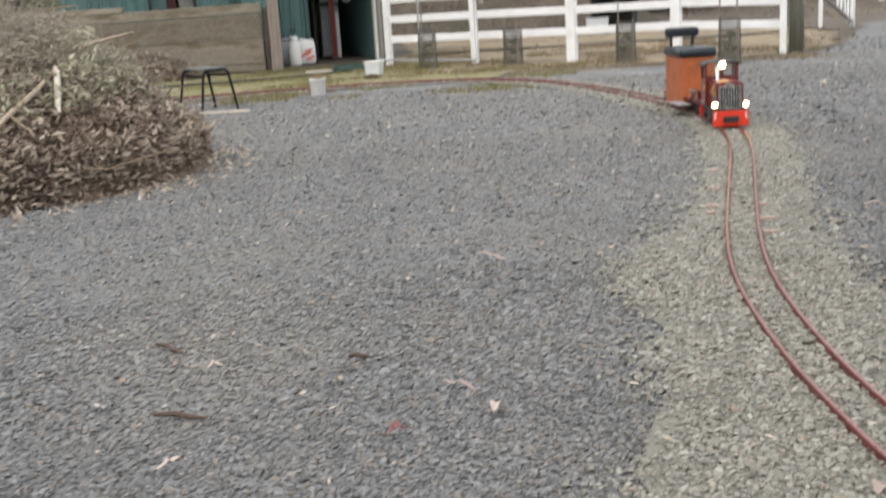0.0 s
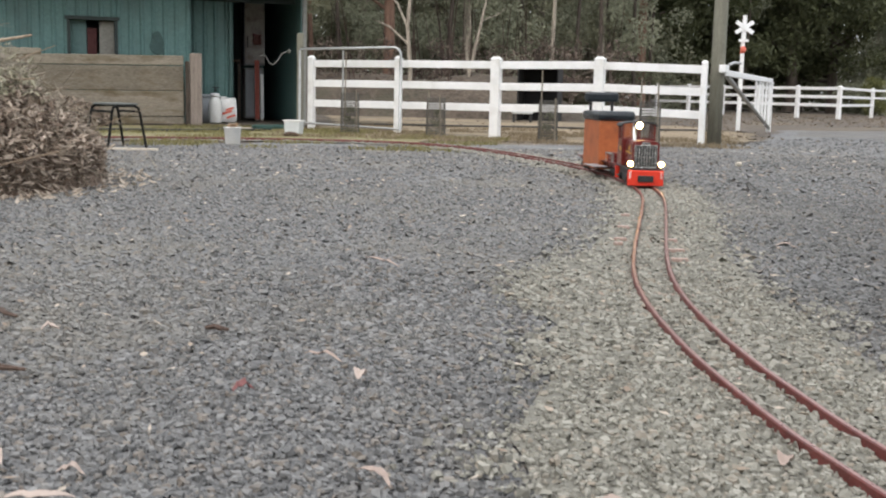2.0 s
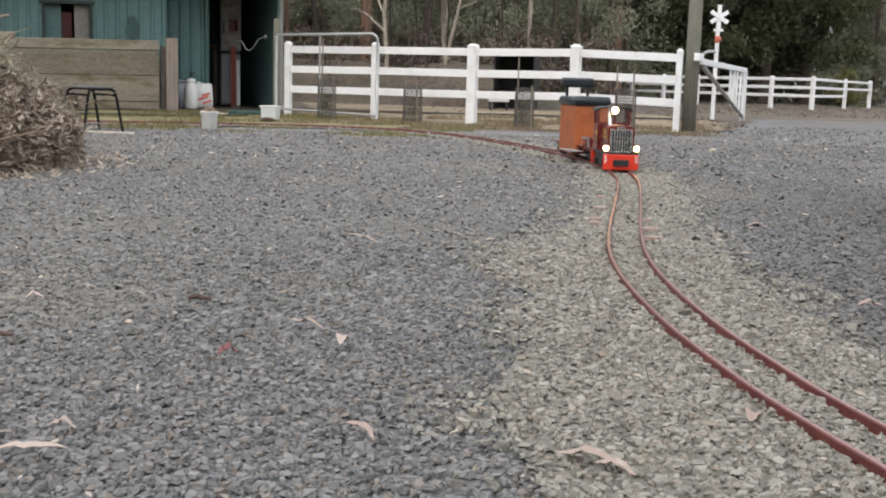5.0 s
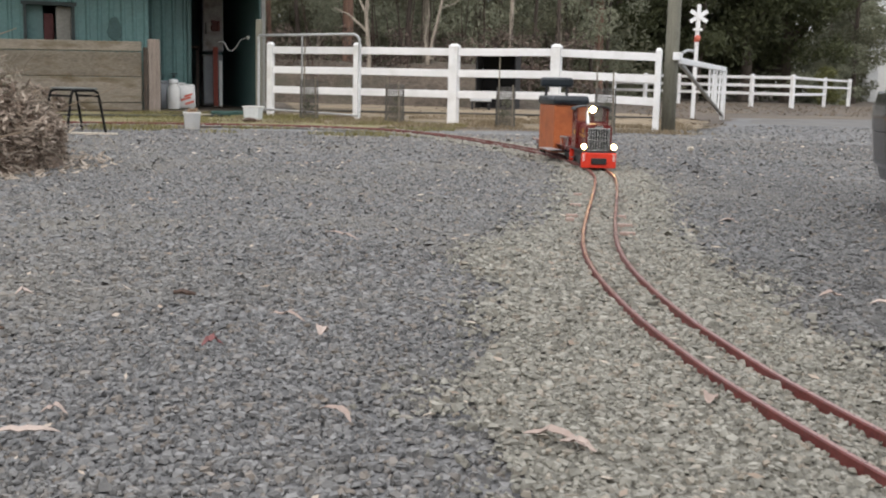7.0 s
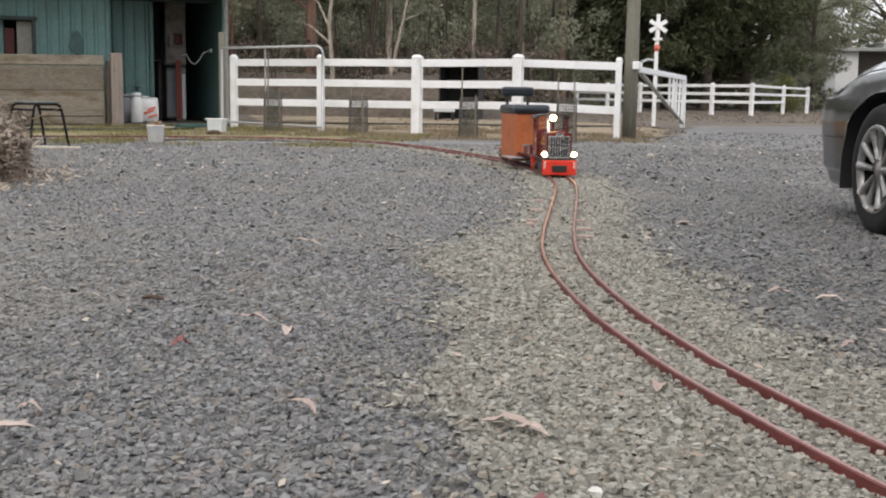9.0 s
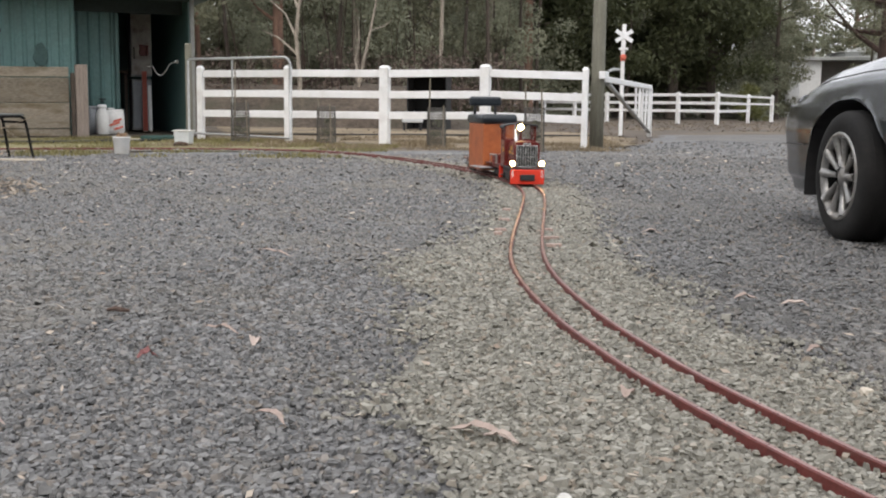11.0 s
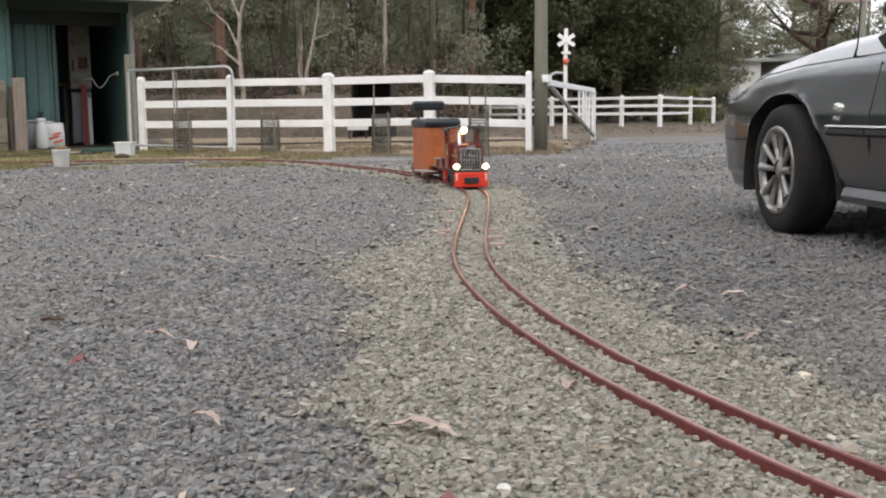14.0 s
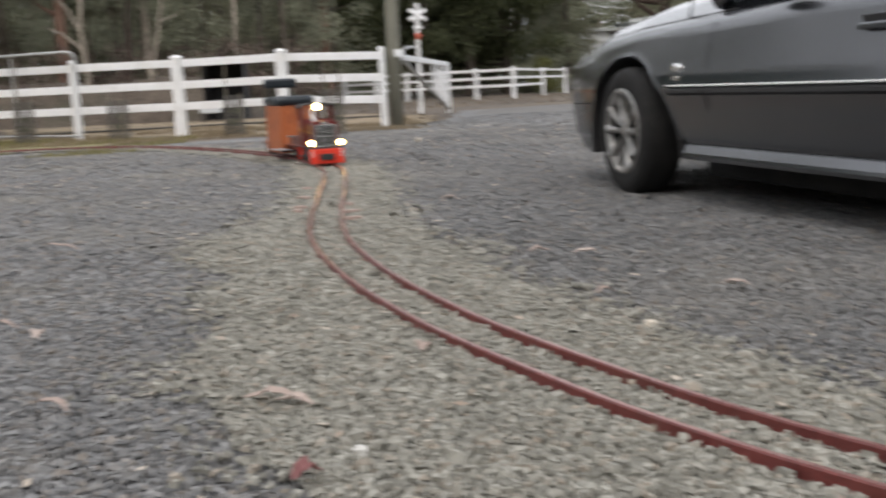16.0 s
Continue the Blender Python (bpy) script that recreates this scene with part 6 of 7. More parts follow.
part("bottle", lathe([(0.0, 0), (0.105, 0), (0.118, 0.03), (0.116, 0.33), (0.098, 0.40), (0.070, 0.44), (0.062, 0.46), (0.0, 0.46)], 20), M_BUCKET, jar, smooth=True)
part("cap", lathe([(0.0, 0.46), (0.076, 0.46), (0.081, 0.472), (0.076, 0.52), (0.0, 0.53)], 18), M_WHITE, jar, smooth=True)
bin_ = thing("plastic_bin", upright(at_shed(1.66, 0.26), 205), "grey plastic bin with a lid beside the shed wall", "bin")
part("tub", lathe([(0.0, 0), (0.15, 0), (0.18, 0.46), (0.0, 0.46)], 20), M_BIN, bin_, smooth=True)
part("lid", lathe([(0.0, 0.50), (0.10, 0.50), (0.19, 0.475), (0.195, 0.455), (0.0, 0.455)], 20), M_BIN, bin_, smooth=True)
tapm = thing("garden_tap", upright(at_shed(1.45, 0.70, 0.62), 205), "small black garden tap on the shed wall", "tap")
part("spout", tube([(0, 0.06, 0.0), (0, 0.0, 0.02), (0, -0.02, 0.0)], 0.014, 8), M_BLACK, tapm)
part("cross_handle", box(0.12, 0.02, 0.02, 0, 0.02, 0.05, 0.004), M_BLACK, tapm)

bucket = thing("white_bucket", pose(-4.13, 12.92, 0.012, 0, 0, 20), "white plastic bucket holding brown garden scraps", "bucket")
part("pail", lathe([(0.0, 0.0), (0.082, 0.0), (0.086, 0.006), (0.100, 0.19), (0.106, 0.195), (0.106, 0.207), (0.099, 0.207), (0.096, 0.18), (0.084, 0.012), (0.0, 0.012)], 28), M_BUCKET, bucket, smooth=True)
part("handle", tube([(0.106 * math.cos(a), 0.03 * math.sin(a), 0.195 + 0.05 * math.sin(a)) for a in [k * math.pi / 10 for k in range(11)]], 0.003, 6), M_DULL_STEEL, bucket)
bm = bmesh.new()
for k in range(16):
    a = k * 2.4
    add_box(bm, 0.07, 0.02, 0.02, pose(0.045 * math.cos(a), 0.045 * math.sin(a), 0.198 + 0.012 * (k % 3), k * 31, k * 17, k * 47))
part("scraps", bm, M_RUST, bucket)

tub = thing("storage_tub", pose(-4.18, 16.0, 0.016, 0, 0, -8), "cloudy white plastic storage tub on the grass", "tub")
bm = bmesh.new()
add_box(bm, 0.26, 0.20, 0.20, pose(0, 0, 0.101), 0.02)
for v in bm.verts:
    v.co.x *= 0.86 + 0.14 * v.co.z / 0.21
    v.co.y *= 0.86 + 0.14 * v.co.z / 0.21
part("tub", bm, M_TUB, tub, smooth=False)
part("rim", box(0.28, 0.22, 0.018, 0, 0, 0.202, 0.006), M_BUCKET, tub)
hose = thing("garden_hose", pose(-4.95, 17.4, 0.03), "coiled green hose lying on the grass", "hose")
part("coil", tube([(0.28 * math.cos(a) * (1 + 0.05 * math.sin(3 * a)), 0.30 * math.sin(a), 0.015 + 0.010 * a / 6.28) for a in [k * 0.3 for k in range(90)]], 0.013, 6), M_HOSE, hose, smooth=True)

M_STOOL = material("matt black tube", (0.006, 0.006, 0.006), (0.014, 0.014, 0.013), 12, 0.85, fine=60, bump=0.05, spec=0.15)
M_STOOL_TOP = material("dull grey-green board", (0.07, 0.075, 0.07), (0.14, 0.15, 0.14), 6, 0.6, fine=40, bump=0.05)
stool = thing("metal_stool", pose(-5.02, 11.60, 0.004, 0, 0, -38), "small black steel-framed stool with a dark grey top", "stool")
part("top", box(0.45, 0.31, 0.020, 0, 0, 0.480, 0.006), M_STOOL_TOP, stool, "flat dark grey-green top")
for x in (-0.225, 0.225):
    part("leg_frame", tube([(x * 1.10, -0.23, 0.0), (x * 1.03, -0.165, 0.38), (x * 1.02, -0.148, 0.44), (x * 1.01, -0.105, 0.462), (x * 1.01, 0.105, 0.462), (x * 1.02, 0.148, 0.44), (x * 1.03, 0.165, 0.38), (x * 1.10, 0.23, 0.0)], 0.015, 8), M_STOOL, stool, "bent black tube legs", smooth=True)
for y in (-0.155, 0.155):
    part("rail", rod((-0.23, y, 0.40), (0.23, y, 0.40), 0.012), M_STOOL, stool)
plank = thing("pale_plank", pose(-4.80, 11.25, 0.02, 0, 0, 8), "pale weathered plank lying on the gravel", "plank")
part("board", box(0.75, 0.07, 0.022, 0, 0, 0, 0.004), M_PALE_BIT, plank)
offcut = thing("pale_plank", pose(-5.42, 17.35, 0.03, 0, 0, 8), "short pale plank on the grass by the timber wall", "plank")
part("board", box(0.50, 0.10, 0.03, 0, 0, 0, 0.005), M_PALE_BIT, offcut)
scrap = thing("dark_bark", pose(-4.05, 15.35, 0.016, 0, 0, 20), "curled piece of dark bark on the grass", "bark")
part("curl", tube([(-0.11, 0, 0.02), (-0.03, 0.02, 0.035), (0.05, 0.0, 0.03), (0.12, 0.02, 0.015)], [0.02, 0.035, 0.03, 0.012], 7), M_DARK_BIT, scrap, smooth=True)
pipe = thing("irrigation_pipe", pose(0, 0, 0), "black irrigation pipe lying along the grass", "pipe")
part("pipe", tube([(-9.5, 14.6, 0.03), (-7.8, 15.3, 0.03), (-6.2, 15.9, 0.03), (-5.2, 16.7, 0.03), (-4.9, 17.3, 0.03)], 0.022, 8), M_BLACK, pipe, smooth=True)

# ---------------------------------------------------------------- pipe gate, tree guards, crossing
gate = thing("pipe_gate", pose(0, 0, 0), "galvanised pipe farm gate standing against the white fence", "gate")
ga, gb = Vector((-4.60, 17.98, 0)), Vector((-2.83, 17.42, 0))
gd = (gb - ga).normalized()
zt = 1.33
loop = [ga + Vector((0, 0, 0.12)), ga + Vector((0, 0, zt - 0.02)), ga + gd * 0.02 + Vector((0, 0, zt))] + [gb - gd * 0.12 + Vector((0, 0, zt + 0.03))]
loop += [gb - gd * (0.12 - 0.12 * math.sin(a)) + Vector((0, 0, zt - 0.09 + 0.12 * math.cos(a))) for a in (0.4, 0.8, 1.2, 1.57)]
loop += [gb + Vector((0, 0, 0.06))]
part("outer_pipe", tube(loop, 0.022, 10), M_GALV, gate, smooth=True)
part("bottom_pipe", rod(ga + Vector((0, 0, 0.13)), gb + Vector((0, 0, 0.08)), 0.019), M_GALV, gate)
part("middle_bar", rod(ga.lerp(gb, 0.44) + Vector((0, 0, 0.10)), ga.lerp(gb, 0.44) + Vector((0, 0, zt + 0.01)), 0.015), M_GALV, gate)
post = thing("gate_post", pose(-4.66, 18.25, 0), "weathered square grey gate post", "post")
part("post", box(0.10, 0.10, 1.60, 0, 0, 0.80, 0.012), M_POLE, post)


def tree_guard(x, y, r, h, stake_h, seed):
    rr = random.Random(seed)
    g = thing("tree_guard", pose(x, y, 0.012), "dark wire mesh tree guard held by thin stakes", "tree guard", "tree guards along the fence")
    bm = bmesh.new()
    n = 34
    for k in range(n):
        a = 2 * math.pi * k / n
        add_rod(bm, (r * math.cos(a), r * math.sin(a), 0.0), (r * 0.94 * math.cos(a), r * 0.94 * math.sin(a), h), 0.0034, None, 4, False)
    for j in range(17):
        z = h * j / 16
        add_tube(bm, [((r - 0.06 * r * j / 16) * math.cos(2 * math.pi * k / 20), (r - 0.06 * r * j / 16) * math.sin(2 * math.pi * k / 20), z) for k in range(21)], 0.0034, 4, False)
    part("wire_mesh", bm, M_MESH, g)
    for k in range(2):
        a = 2.6 + 3.0 * k + rr.uniform(-0.3, 0.3)
        part("stake", rod((r * math.cos(a), r * math.sin(a), 0), (r * 0.95 * math.cos(a) + rr.uniform(-0.02, 0.02), r * 0.95 * math.sin(a), stake_h[k]), 0.013, 0.011, 6), M_STAKE, g)
    v, f = leaf_cloud([(0, 0, h * 0.35), (0.02, 0, h * 0.6)], [0.08, 0.07], 60, 0.04, seed)
    o = new("seedling", from_arrays("seedling", v, f, M_LEAF_OLIVE))
    o.parent = g


tree_guard(-3.55, 17.0, 0.145, 0.62, (1.25, 0.66), 1)
tree_guard(-2.20, 17.0, 0.15, 0.58, (0.70, 0.62), 2)
tree_guard(-0.46, 16.3, 0.145, 0.58, (1.02, 0.62), 3)
tree_guard(0.92, 15.05, 0.145, 0.60, (0.92, 0.86), 4)

sign = thing("crossing_sign", pose(3.36, 24.0, 0, 0, 0, 6), "white star-shaped railway crossing sign on a white post", "sign")
part("post", box(0.075, 0.075, 2.05, 0, 0, 1.025, 0.008), M_WHITE_POST, sign)
for k, (ln, rot) in enumerate(((0.50, 0), (0.43, 58), (0.43, -58))):
    part("arm", box(0.085, 0.02, ln, 0, -0.05 - 0.012 * k, 2.15, 0.004, ry=rot), M_WHITE, sign)
part("small_plate", box(0.20, 0.02, 0.055, 0, -0.05, 1.88, 0.004), M_WHITE, sign)
part("warning_lamp", shifted(lathe([(0.0, -0.03), (0.05, -0.03), (0.065, 0.0), (0.05, 0.02), (0.0, 0.02)], 16, "Y"), pose(0, -0.06, 1.70)), M_PRINT, sign, "red warning lamp", smooth=True)
part("red_band", box(0.085, 0.085, 0.12, 0, 0, 1.68, 0.004), M_PRINT, sign, "red painted band")

barrier = thing("road_barrier", pose(0, 0, 0), "white swinging road barrier with hanging slats and a grey stay", "barrier")
ba, bb = Vector((2.06, 16.7, 1.05)), Vector((3.92, 23.6, 1.06))
bdir = (bb - ba).normalized()
brz = math.degrees(math.atan2(bdir.y, bdir.x))
mid = (ba + bb) / 2
part("top_rail", box((bb - ba).length, 0.07, 0.09, mid.x, mid.y, mid.z, 0.008, rz=brz), M_WHITE, barrier)
part("counterweight", box(0.34, 0.10, 0.11, 2.02, 16.35, 1.10, 0.01, rz=brz), M_WHITE, barrier)
part("latch", tube([(2.10, 16.5, 1.16), (2.2, 16.7, 1.20), (2.32, 16.9, 1.20)], 0.022, 8), M_GALV, barrier)
part("stay", rod(ba + bdir * 0.4 - Vector((0, 0, 0.05)), bb - Vector((0, 0, 0.97)), 0.035), M_DULL_STEEL, barrier, "grey steel stay")
part("stay", rod(ba + bdir * 0.7 - Vector((0, 0, 0.05)), bb - bdir * 0.5 - Vector((0, 0, 0.92)), 0.02), M_DULL_STEEL, barrier)
for k in range(5):
    q = bb - bdir * (0.25 + 0.62 * k)
    part("slat", box(0.15, 0.03, 0.98 - 0.11 * k, q.x, q.y, 0.55 + 0.05 * k, 0.005, ry=(-7, 6)[k % 2], rz=brz), M_WHITE, barrier)
part("leg", box(0.09, 0.09, 1.04, bb.x, bb.y, 0.52, 0.006, rz=brz), M_WHITE_POST, barrier)

# ---------------------------------------------------------------- beyond the fence
house = thing("house", pose(29.15, 77, 0, 0, 0, -8), "white single-storey house with low pale roofs among the trees", "house")
part("wing_wall", box(1.35, 8.0, 3.84, -5.82, 0, 1.92, 0.02), M_WALL, house, "off-white end wall")
# the verandah's shade is put into this wall's grey colour
part("wall", box(11.6, 5.4, 3.84, 0.68, 1.3, 1.92, 0.02), M_TANK, house, "wall coloured grey for the shade under the verandah")
part("verandah_roof", box(13.5, 8.7, 0.22, 0, -0.05, 3.96, 0.03, rx=0.6), M_HOUSE_ROOF, house, "pale flat verandah roof")
part("upper_wall", box(9.6, 5.0, 0.42, 1.6, 1.0, 4.28, 0.02), M_WALL, house)
rf = bmesh.new()
va = [rf.verts.new(p) for p in ((-3.7, -1.9, 4.48), (6.9, -1.9, 4.48), (6.9, 3.9, 4.48), (-3.7, 3.9, 4.48))]
vb = [rf.verts.new(p) for p in ((-1.5, 1.0, 5.0), (4.8, 1.0, 5.0))]
for f in ((va[0], va[1], vb[1], vb[0]), (va[1], va[2], vb[1]), (va[2], va[3], vb[0], vb[1]), (va[3], va[0], vb[0]), (va[3], va[2], va[1], va[0])):
    rf.faces.new(f)
part("roof", rf, M_HOUSE_ROOF, house, "pale grey hipped roof")
for x in (-2.0, 1.5, 4.8):
    part("verandah_post", box(0.12, 0.12, 3.84, x, -3.9, 1.92, 0.01), M_WALL, house)
for x in (-3.2, 0.0, 3.2):
    w = part("window", box(1.4, 0.06, 1.2, x, -1.42, 1.8, 0.01), M_DARK_WINDOW, house)
    part("window_frame", box(1.55, 0.05, 0.08, x, -1.45, 2.44, 0.01), M_WALL, w)
    part("window_sill", box(1.6, 0.10, 0.07, x, -1.46, 1.17, 0.01), M_WALL, w)

tank = thing("grey_outbuilding", pose(-6.0, 35.0, 0, 0, 0, 10), "low weathered grey outbuilding behind the fence", "outbuilding")
part("wall", box(3.4, 1.6, 1.0, 0, 0, 0.50, 0.03), M_TANK, tank)
part("door", box(0.75, 0.06, 0.9, 0.9, -0.82, 0.46, 0.01), M_DARK_SHED, tank)
part("roof", box(3.45, 1.65, 0.05, 0, 0, 1.03, 0.01, rx=2), M_TANK, tank)
cov = thing("black_shelter", pose(-0.95, 27.5, 0, 0, 0, -6), "small black open shelter behind the white fence", "shelter")
part("roof", box(1.1, 1.1, 0.05, 0, 0, 1.42, 0.01, rx=6), M_DARK_SHED, cov)
part("back_panel", box(0.95, 0.03, 1.35, 0, 0.5, 0.70, 0.005), M_DARK_SHED, cov)
part("side_panel", box(0.03, 1.0, 1.35, -0.48, 0, 0.70, 0.005), M_DARK_SHED, cov)
part("side_panel", box(0.03, 1.0, 1.35, 0.48, 0, 0.70, 0.005), M_DARK_SHED, cov)
trough = thing("white_trough", pose(-1.32, 26.4, 0, 0, 0, 6), "pale grey trough on low black legs behind the fence", "trough")
part("basin", box(0.50, 0.30, 0.17, 0, 0, 0.285, 0.03), M_TUB, trough)
part("rim", box(0.55, 0.35, 0.025, 0, 0, 0.375, 0.008), M_TUB, trough)
for x in (-0.2, 0.2):
    for y in (-0.11, 0.11):
        part("leg", box(0.05, 0.05, 0.215, x, y, 0.107, 0.004), M_BLACK, trough)
line2 = thing("pipe_on_ground", pose(0, 0, 0), "dark pipe lying on the dry grass behind the fence", "pipe")
part("pipe", tube([(-4.3, 20.6, 0.05), (-2.5, 20.9, 0.05), (-0.5, 21.2, 0.06), (1.0, 21.6, 0.05), (2.6, 22.2, 0.05)], 0.016, 8), M_BLACK, line2, smooth=True)

cross = thing("timber_utility_pole", pose(18.5, 45, 0), "pale timber pole with one short cross arm among the trees", "pole")
part("shaft", lathe([(0.0, 0), (0.16, 0), (0.15, 3.0), (0.13, 6.8), (0.0, 6.8)], 12), M_POLE, cross, smooth=True)
part("cross_arm", box(1.3, 0.09, 0.11, -0.58, -0.12, 4.98, 0.01), M_TIMBER_POST, cross)
thin = thing("dead_sapling", pose(-2.82, 30, 0), "slender pale dead sapling leaning behind the fence", "tree")
bm = tube([(-0.35, 0, 0), (-0.12, 0, 1.2), (-0.03, 0, 1.75), (0.08, 0, 2.2), (0.16, 0, 2.6), (0.30, 0.05, 3.3), (0.38, 0.05, 4.4)], [0.06, 0.05, 0.045, 0.04, 0.036, 0.03, 0.012], 8)
add_tube(bm, [(-0.14, 0, 1.15), (-0.25, 0.05, 1.8), (-0.14, 0.05, 2.4), (-0.2, 0.1, 3.2)], [0.035, 0.03, 0.022, 0.008], 6)
add_tube(bm, [(0.16, 0, 2.6), (0.55, 0.1, 2.75), (0.8, 0.1, 2.95)], [0.02, 0.014, 0.006], 6)
part("trunk", bm, M_BARK_PALE, thin, smooth=True)

# one bare pale gum with forked limbs
bare = thing("bare_gum_tree", pose(-4.55, 29.5, 0), "pale leafless gum tree with forked twisting limbs", "tree")
bm = tube([(0, 0, 0), (0.05, 0, 1.2), (-0.05, 0, 2.4), (0.02, 0, 3.2), (0.28, 0.1, 4.2), (0.2, 0.1, 5.6), (0.5, 0.1, 7.0)], [0.072, 0.061, 0.054, 0.047, 0.040, 0.029, 0.014], 9)
add_tube(bm, [(-0.02, 0, 2.3), (-0.35, 0.05, 3.0), (-0.75, 0.05, 3.35), (-1.1, 0.1, 4.1)], [0.036, 0.029, 0.022, 0.010], 7)
add_tube(bm, [(0.02, 0, 3.1), (-0.3, 0, 3.9), (-0.42, 0.1, 4.8), (-0.9, 0.1, 5.7)], [0.036, 0.029, 0.022, 0.010], 7)
add_tube(bm, [(0.0, 0, 1.9), (-0.5, -0.1, 2.35), (-0.95, -0.1, 2.55)], [0.043, 0.029, 0.011], 6)
add_tube(bm, [(0.2, 0.1, 3.9), (0.55, 0.1, 4.6), (0.75, 0.1, 5.8)], [0.043, 0.029, 0.011], 6)
part("trunk", bm, M_BARK_PALE, bare, smooth=True)

# ---------------------------------------------------------------- litter on the gravel


def leaf_mesh(length, width, curl, seed):
    rr = random.Random(seed)
    bm = bmesh.new()
    n = 9
    rows = []
    for k in range(n):
        t = k / (n - 1)
        w = width * math.sin(math.pi * min(1, t * 0.93 + 0.07)) ** 0.8 + 0.001
        x, y = (t - 0.5) * length, curl * length * math.sin(math.pi * t)
        z = 0.014 * math.sin(math.pi * t) * rr.uniform(0.3, 1.2) + 0.003
        rows.append([bm.verts.new((x, y - w / 2, z + 0.25 * w)), bm.verts.new((x, y, z)), bm.verts.new((x, y + w / 2, z + 0.3 * w))])
    for q, w in zip(rows, rows[1:]):
        for k in range(2):
            bm.faces.new((q[k], q[k + 1], w[k + 1], w[k]))
    out = bmesh.ops.extrude_face_region(bm, geom=bm.faces[:])
    bmesh.ops.translate(bm, vec=(0, 0, 0.0012), verts=[g for g in out["geom"] if isinstance(g, bmesh.types.BMVert)])
    bmesh.ops.recalc_face_normals(bm, faces=bm.faces)
    return bm


LIFT = 0.026
for k, (x, y, ln, w, curl, rz) in enumerate(((-0.408, 2.072, 0.095, 0.016, 0.10, -42), (-0.947, 1.882, 0.11, 0.020, -0.16, 20), (-0.70, 2.93, 0.12, 0.013, 0.03, -25), (0.942, 3.570, 0.08, 0.024, 0.1, 5),
                                              (1.076, 3.466, 0.085, 0.022, 0.1, -12), (0.947, 5.488, 0.10, 0.02, 0.02, -5), (-0.83, 4.54, 0.20, 0.016, 0.02, -40), (0.36, 2.30, 0.05, 0.03, 0.1, 60), (-1.13, 2.04, 0.07, 0.035, 0.1, -20),
                                              (-1.35, 2.35, 0.085, 0.015, 0.08, 55), (-0.95, 2.0, 0.05, 0.016, 0.02, 10), (0.93, 2.78, 0.06, 0.02, 0.0, 20), (1.30, 2.75, 0.07, 0.018, 0.1, -30), (-1.53, 3.09, 0.05, 0.025, 0.1, 30), (-0.566, 2.762, 0.05, 0.03, 0.1, 80))):
    o = part("fallen_leaf", leaf_mesh(ln, w, curl, k), M_FALLEN)
    o.matrix_world = pose(0.96 * x, 0.96 * y, LIFT, 4, 3, rz)
    tagged(o, "long curled pinkish-brown dry gum leaf on gravel", "leaf", "fallen leaves on the gravel")
o = part("bark_strip", leaf_mesh(0.12, 0.022, 0.05, 41), M_FALLEN)
o.matrix_world = pose(0.02, 1.91, LIFT, 5, 2, -22)
tagged(o, "torn strip of pinkish bark lying on gravel", "bark")
o = part("bark_strip", leaf_mesh(0.08, 0.018, -0.06, 42), M_FALLEN)
o.matrix_world = pose(0.06, 1.87, LIFT + 0.004, 4, 0, -38)
tagged(o, "torn strip of pinkish bark lying on gravel", "bark")
for x, y, ln, rz in ((-1.47, 2.67, 0.17, -8), (-1.78, 3.28, 0.16, -35), (-1.080, 3.202, 0.07, -10)):
    o = part("bark_stick", tube([(-ln / 2, 0, 0.012), (-ln * 0.1, 0.008, 0.016), (ln * 0.2, -0.004, 0.015), (ln / 2, 0.006, 0.012)], [0.006, 0.009, 0.008, 0.004], 6), M_DARK_BIT)
    o.matrix_world = pose(0.96 * x, 0.96 * y, LIFT - 0.008, 0, 0, rz)
    tagged(o, "short dark brown stick on the gravel", "stick", "sticks on the gravel")
for x, y, s, mat, nm, lab in ((0.16, 1.67, 0.0125, M_WHITE_STONE, "white_pebble", "small white pebble on the pale gravel"), (0.927, 2.405, 0.014, M_PALE_BIT, "pale_pebble", "tan pebble on the pale gravel"),
                              (1.66, 12.0, 0.035, M_PALE_BIT, "white_pebble", "pale stone on the far gravel")):
    bm = bmesh.new()
    bmesh.ops.create_icosphere(bm, subdivisions=2, radius=s)
    for v in bm.verts:
        v.co *= 1 + 0.8 * noise.noise(v.co * 70 + Vector((x, y, 0)))
        v.co.z *= 0.75
    o = part(nm, bm, mat)
    o.matrix_world = pose(0.95 * x, 0.95 * y, 0.018 + s * 0.6)
    tagged(o, lab, "stone")
for x, y, s in ((-0.81, 2.59, 0.028), (0.07, 1.55, 0.030)):
    o = part("red_leaf", leaf_mesh(s * 1.8, s, 0.1, 50), M_RED_BIT)
    o.matrix_world = pose(0.96 * x, 0.96 * y, LIFT, 6, 0, 30)
    tagged(o, "small crumpled faded red leaf on gravel", "leaf")
# countless small chips and leaf scraps
nr = np.random.default_rng(21)
r = np.sqrt(nr.uniform(1.3 ** 2, 15.5 ** 2, 2600))
a = nr.uniform(-0.62, 0.60, 2600)
p = np.stack([r * np.sin(a), r * np.cos(a), np.full(2600, 0.030)], 1)
keep = p[:, 1] < 15.0
p = p[keep]
n = len(p)
ang = nr.uniform(0, 6.283, n)
ln = (np.minimum(nr.lognormal(-4.4, 0.45, n), 0.016) * (1 + 0.07 * r[keep]))[:, None]
d = np.stack([np.cos(ang), np.sin(ang), nr.normal(0, 0.15, n)], 1) * ln
s = np.stack([-np.sin(ang), np.cos(ang), nr.normal(0, 0.3, n)], 1) * ln * nr.uniform(0.2, 0.5, (n, 1))
v = np.stack([p - d, p + s, p + d, p - s], 1).reshape(-1, 3)
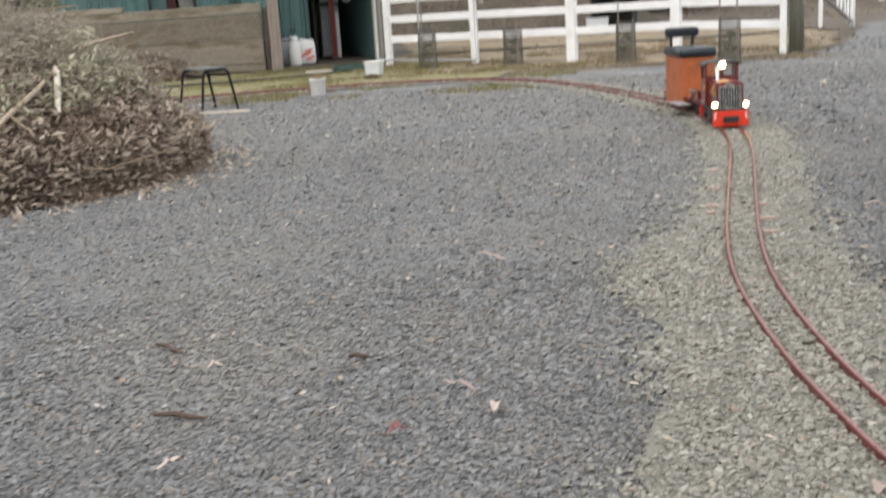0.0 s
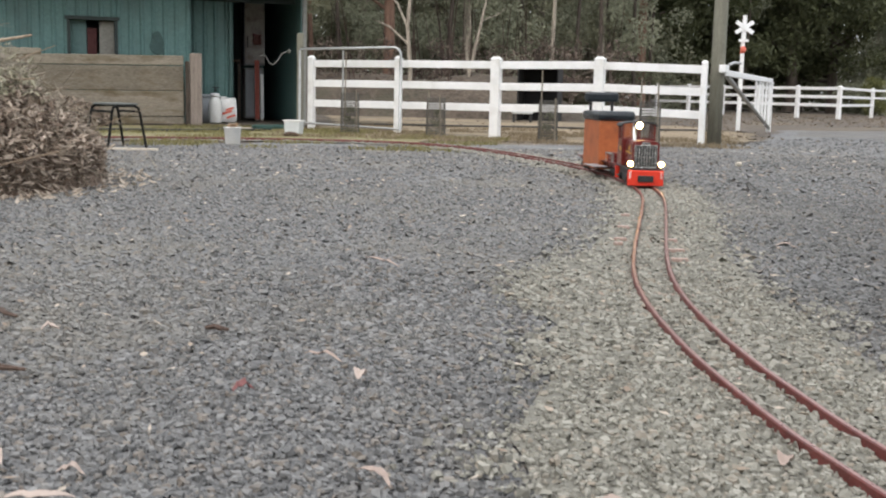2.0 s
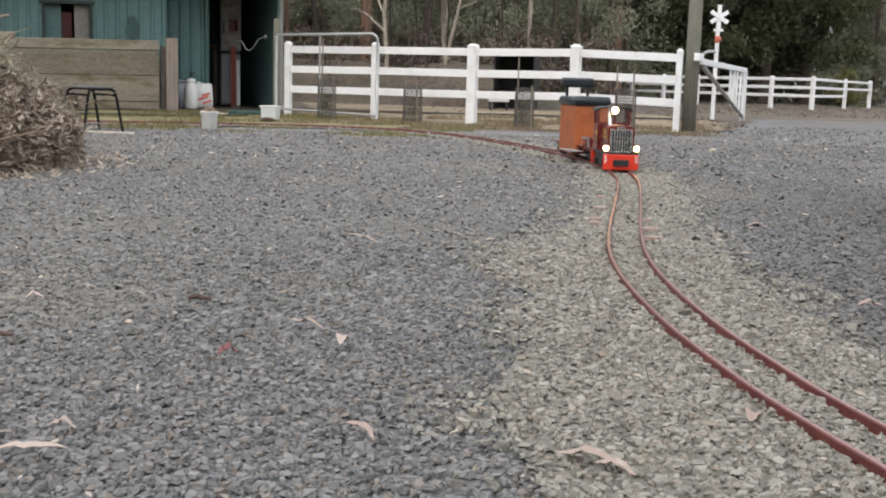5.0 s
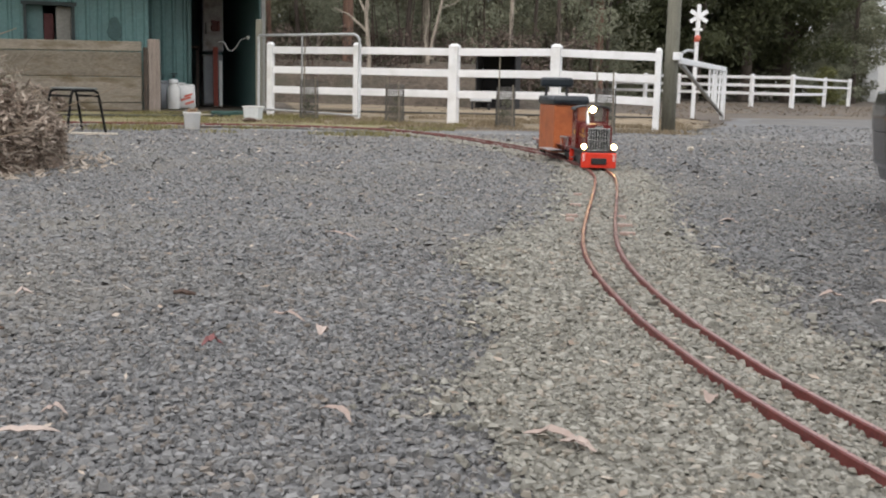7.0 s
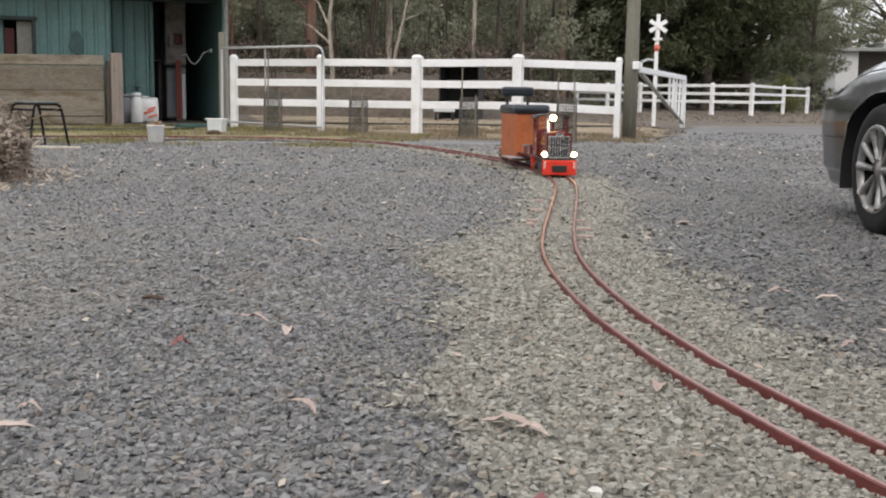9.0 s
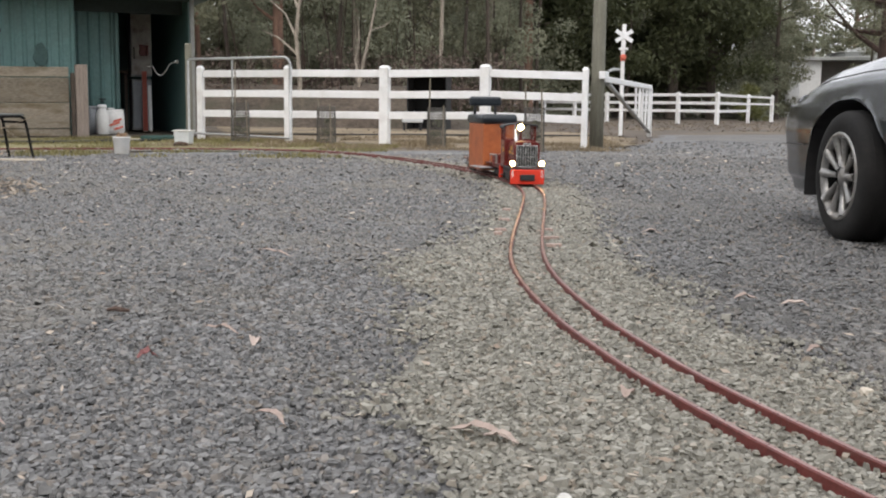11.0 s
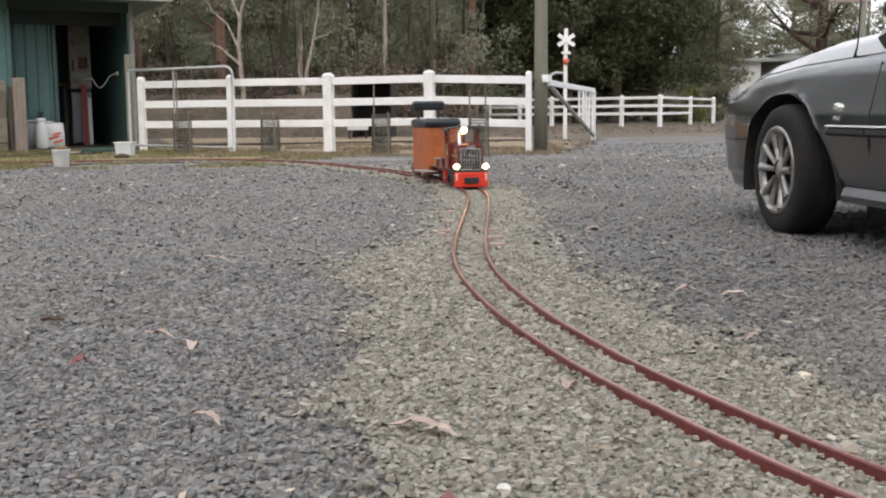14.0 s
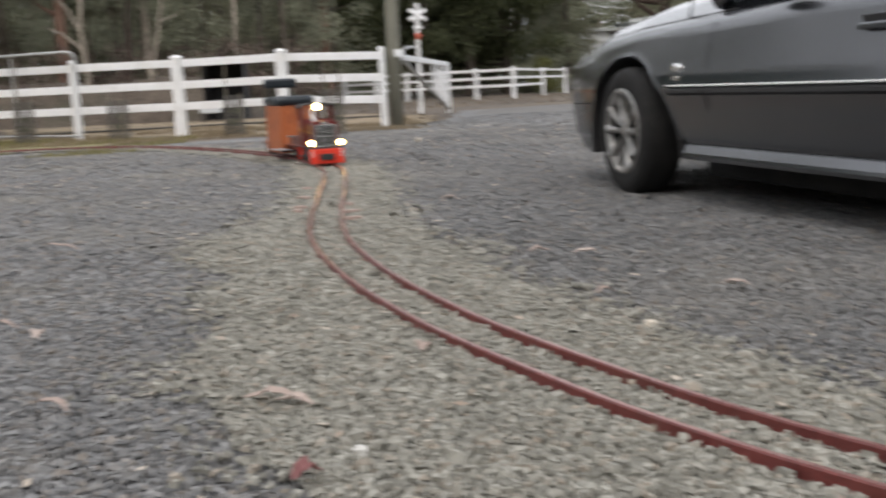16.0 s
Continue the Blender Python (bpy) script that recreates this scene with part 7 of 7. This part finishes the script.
M_SCRAP = leafy("pale leaf scraps", (0.20, 0.14, 0.10), (0.62, 0.55, 0.46), 0.1, 0.7)
tagged(new("leaf_litter", from_arrays("leaf_litter", v, np.arange(4 * n).reshape(-1, 4), M_SCRAP)), "scattered pale leaf scraps and bark chips", "leaf litter", kind="stuff")
# brown leaves on the bare earth beyond the fence
n = 9000
p = np.stack([nr.uniform(-4.5, 17, n), nr.uniform(19, 50, n), np.full(n, 0.02)], 1)
p = p[np.where(p[:, 0] > 3.5, p[:, 1] > 29, (p[:, 0] > 2.3) | (nr.uniform(0, 1, n) < 0.3))]
n = len(p)
v, f = leaf_cloud([tuple(q) for q in p], [0.03] * n, n, 0.038, 44, 0.0, 0.2)
v[:, 2] = np.clip(v[:, 2], 0.012, 0.07)
M_EARTH_LEAF = leafy("brown leaves on bare earth", (0.065, 0.050, 0.038), (0.27, 0.215, 0.16), 0.1, 0.8)
tagged(new("earth_litter", from_arrays("earth_litter", v, f, M_EARTH_LEAF)), "scattered brown leaves on the bare earth", "leaf litter", kind="stuff")


# grass blades on the verge and along the fence
def blades(name, n, area, hgt, mat, label, seed):
    nr = np.random.default_rng(seed)
    x0, x1, y0, y1 = area
    p = np.stack([nr.uniform(x0, x1, 4 * n), nr.uniform(y0, y1, 4 * n)], 1)
    keep = [k for k in range(4 * n) if noise.noise((p[k, 0] * 0.9, p[k, 1] * 0.9, seed)) + 0.3 * noise.noise((p[k, 0] * 4, p[k, 1] * 4, seed)) > 0.05 and p[k, 1] > 12.6 + 0.1 * p[k, 0] and (p[k, 0] < -1.0 or p[k, 1] > 15.2) and ((NEAR_LINE - p[k]) ** 2).sum(1).min() > 0.16][:n]
    p = p[keep]
    n = len(p)
    h = hgt * nr.uniform(0.4, 1.3, n)
    a = nr.uniform(0, 6.283, n)
    w = 0.006
    base = np.stack([p[:, 0], p[:, 1], np.full(n, 0.012)], 1)
    side = np.stack([np.cos(a), np.sin(a), np.zeros(n)], 1) * w
    tip = base + np.stack([nr.normal(0, 0.35, n) * h, nr.normal(0, 0.35, n) * h, h], 1)
    v = np.stack([base - side, base + side, tip], 1).reshape(-1, 3)
    tagged(new(name, from_arrays(name, v, np.arange(3 * n).reshape(-1, 3), mat)), label, "grass", kind="stuff")


M_BLADE = leafy("green and straw grass blades", (0.12, 0.12, 0.045), (0.36, 0.31, 0.15), 0.3)
M_DRY_BLADE = leafy("dry grass blades", (0.16, 0.125, 0.08), (0.38, 0.31, 0.21), 0.3)
blades("grass_blades", 16000, (-11.0, -1.0, 12.0, 18.5), 0.05, M_BLADE, "short green and straw grass blades", 4)
blades("dry_grass_blades", 15000, (-4.6, 2.6, 15.2, 22.0), 0.055, M_DRY_BLADE, "short dry grass blades by the fence", 6)

# big brown-barked tree beyond the car
big = tree("spreading_tree", "dark brown-barked tree with bare spreading limbs", 9, 0.46, M_BARK_BROWN, M_LEAF_OLIVE, 61, 9, 3600, 0.10, 0.45, 3.4, 0.0, 0.3, 14)
big.matrix_world = pose(20.6, 55, 0, 0, 0, 40)
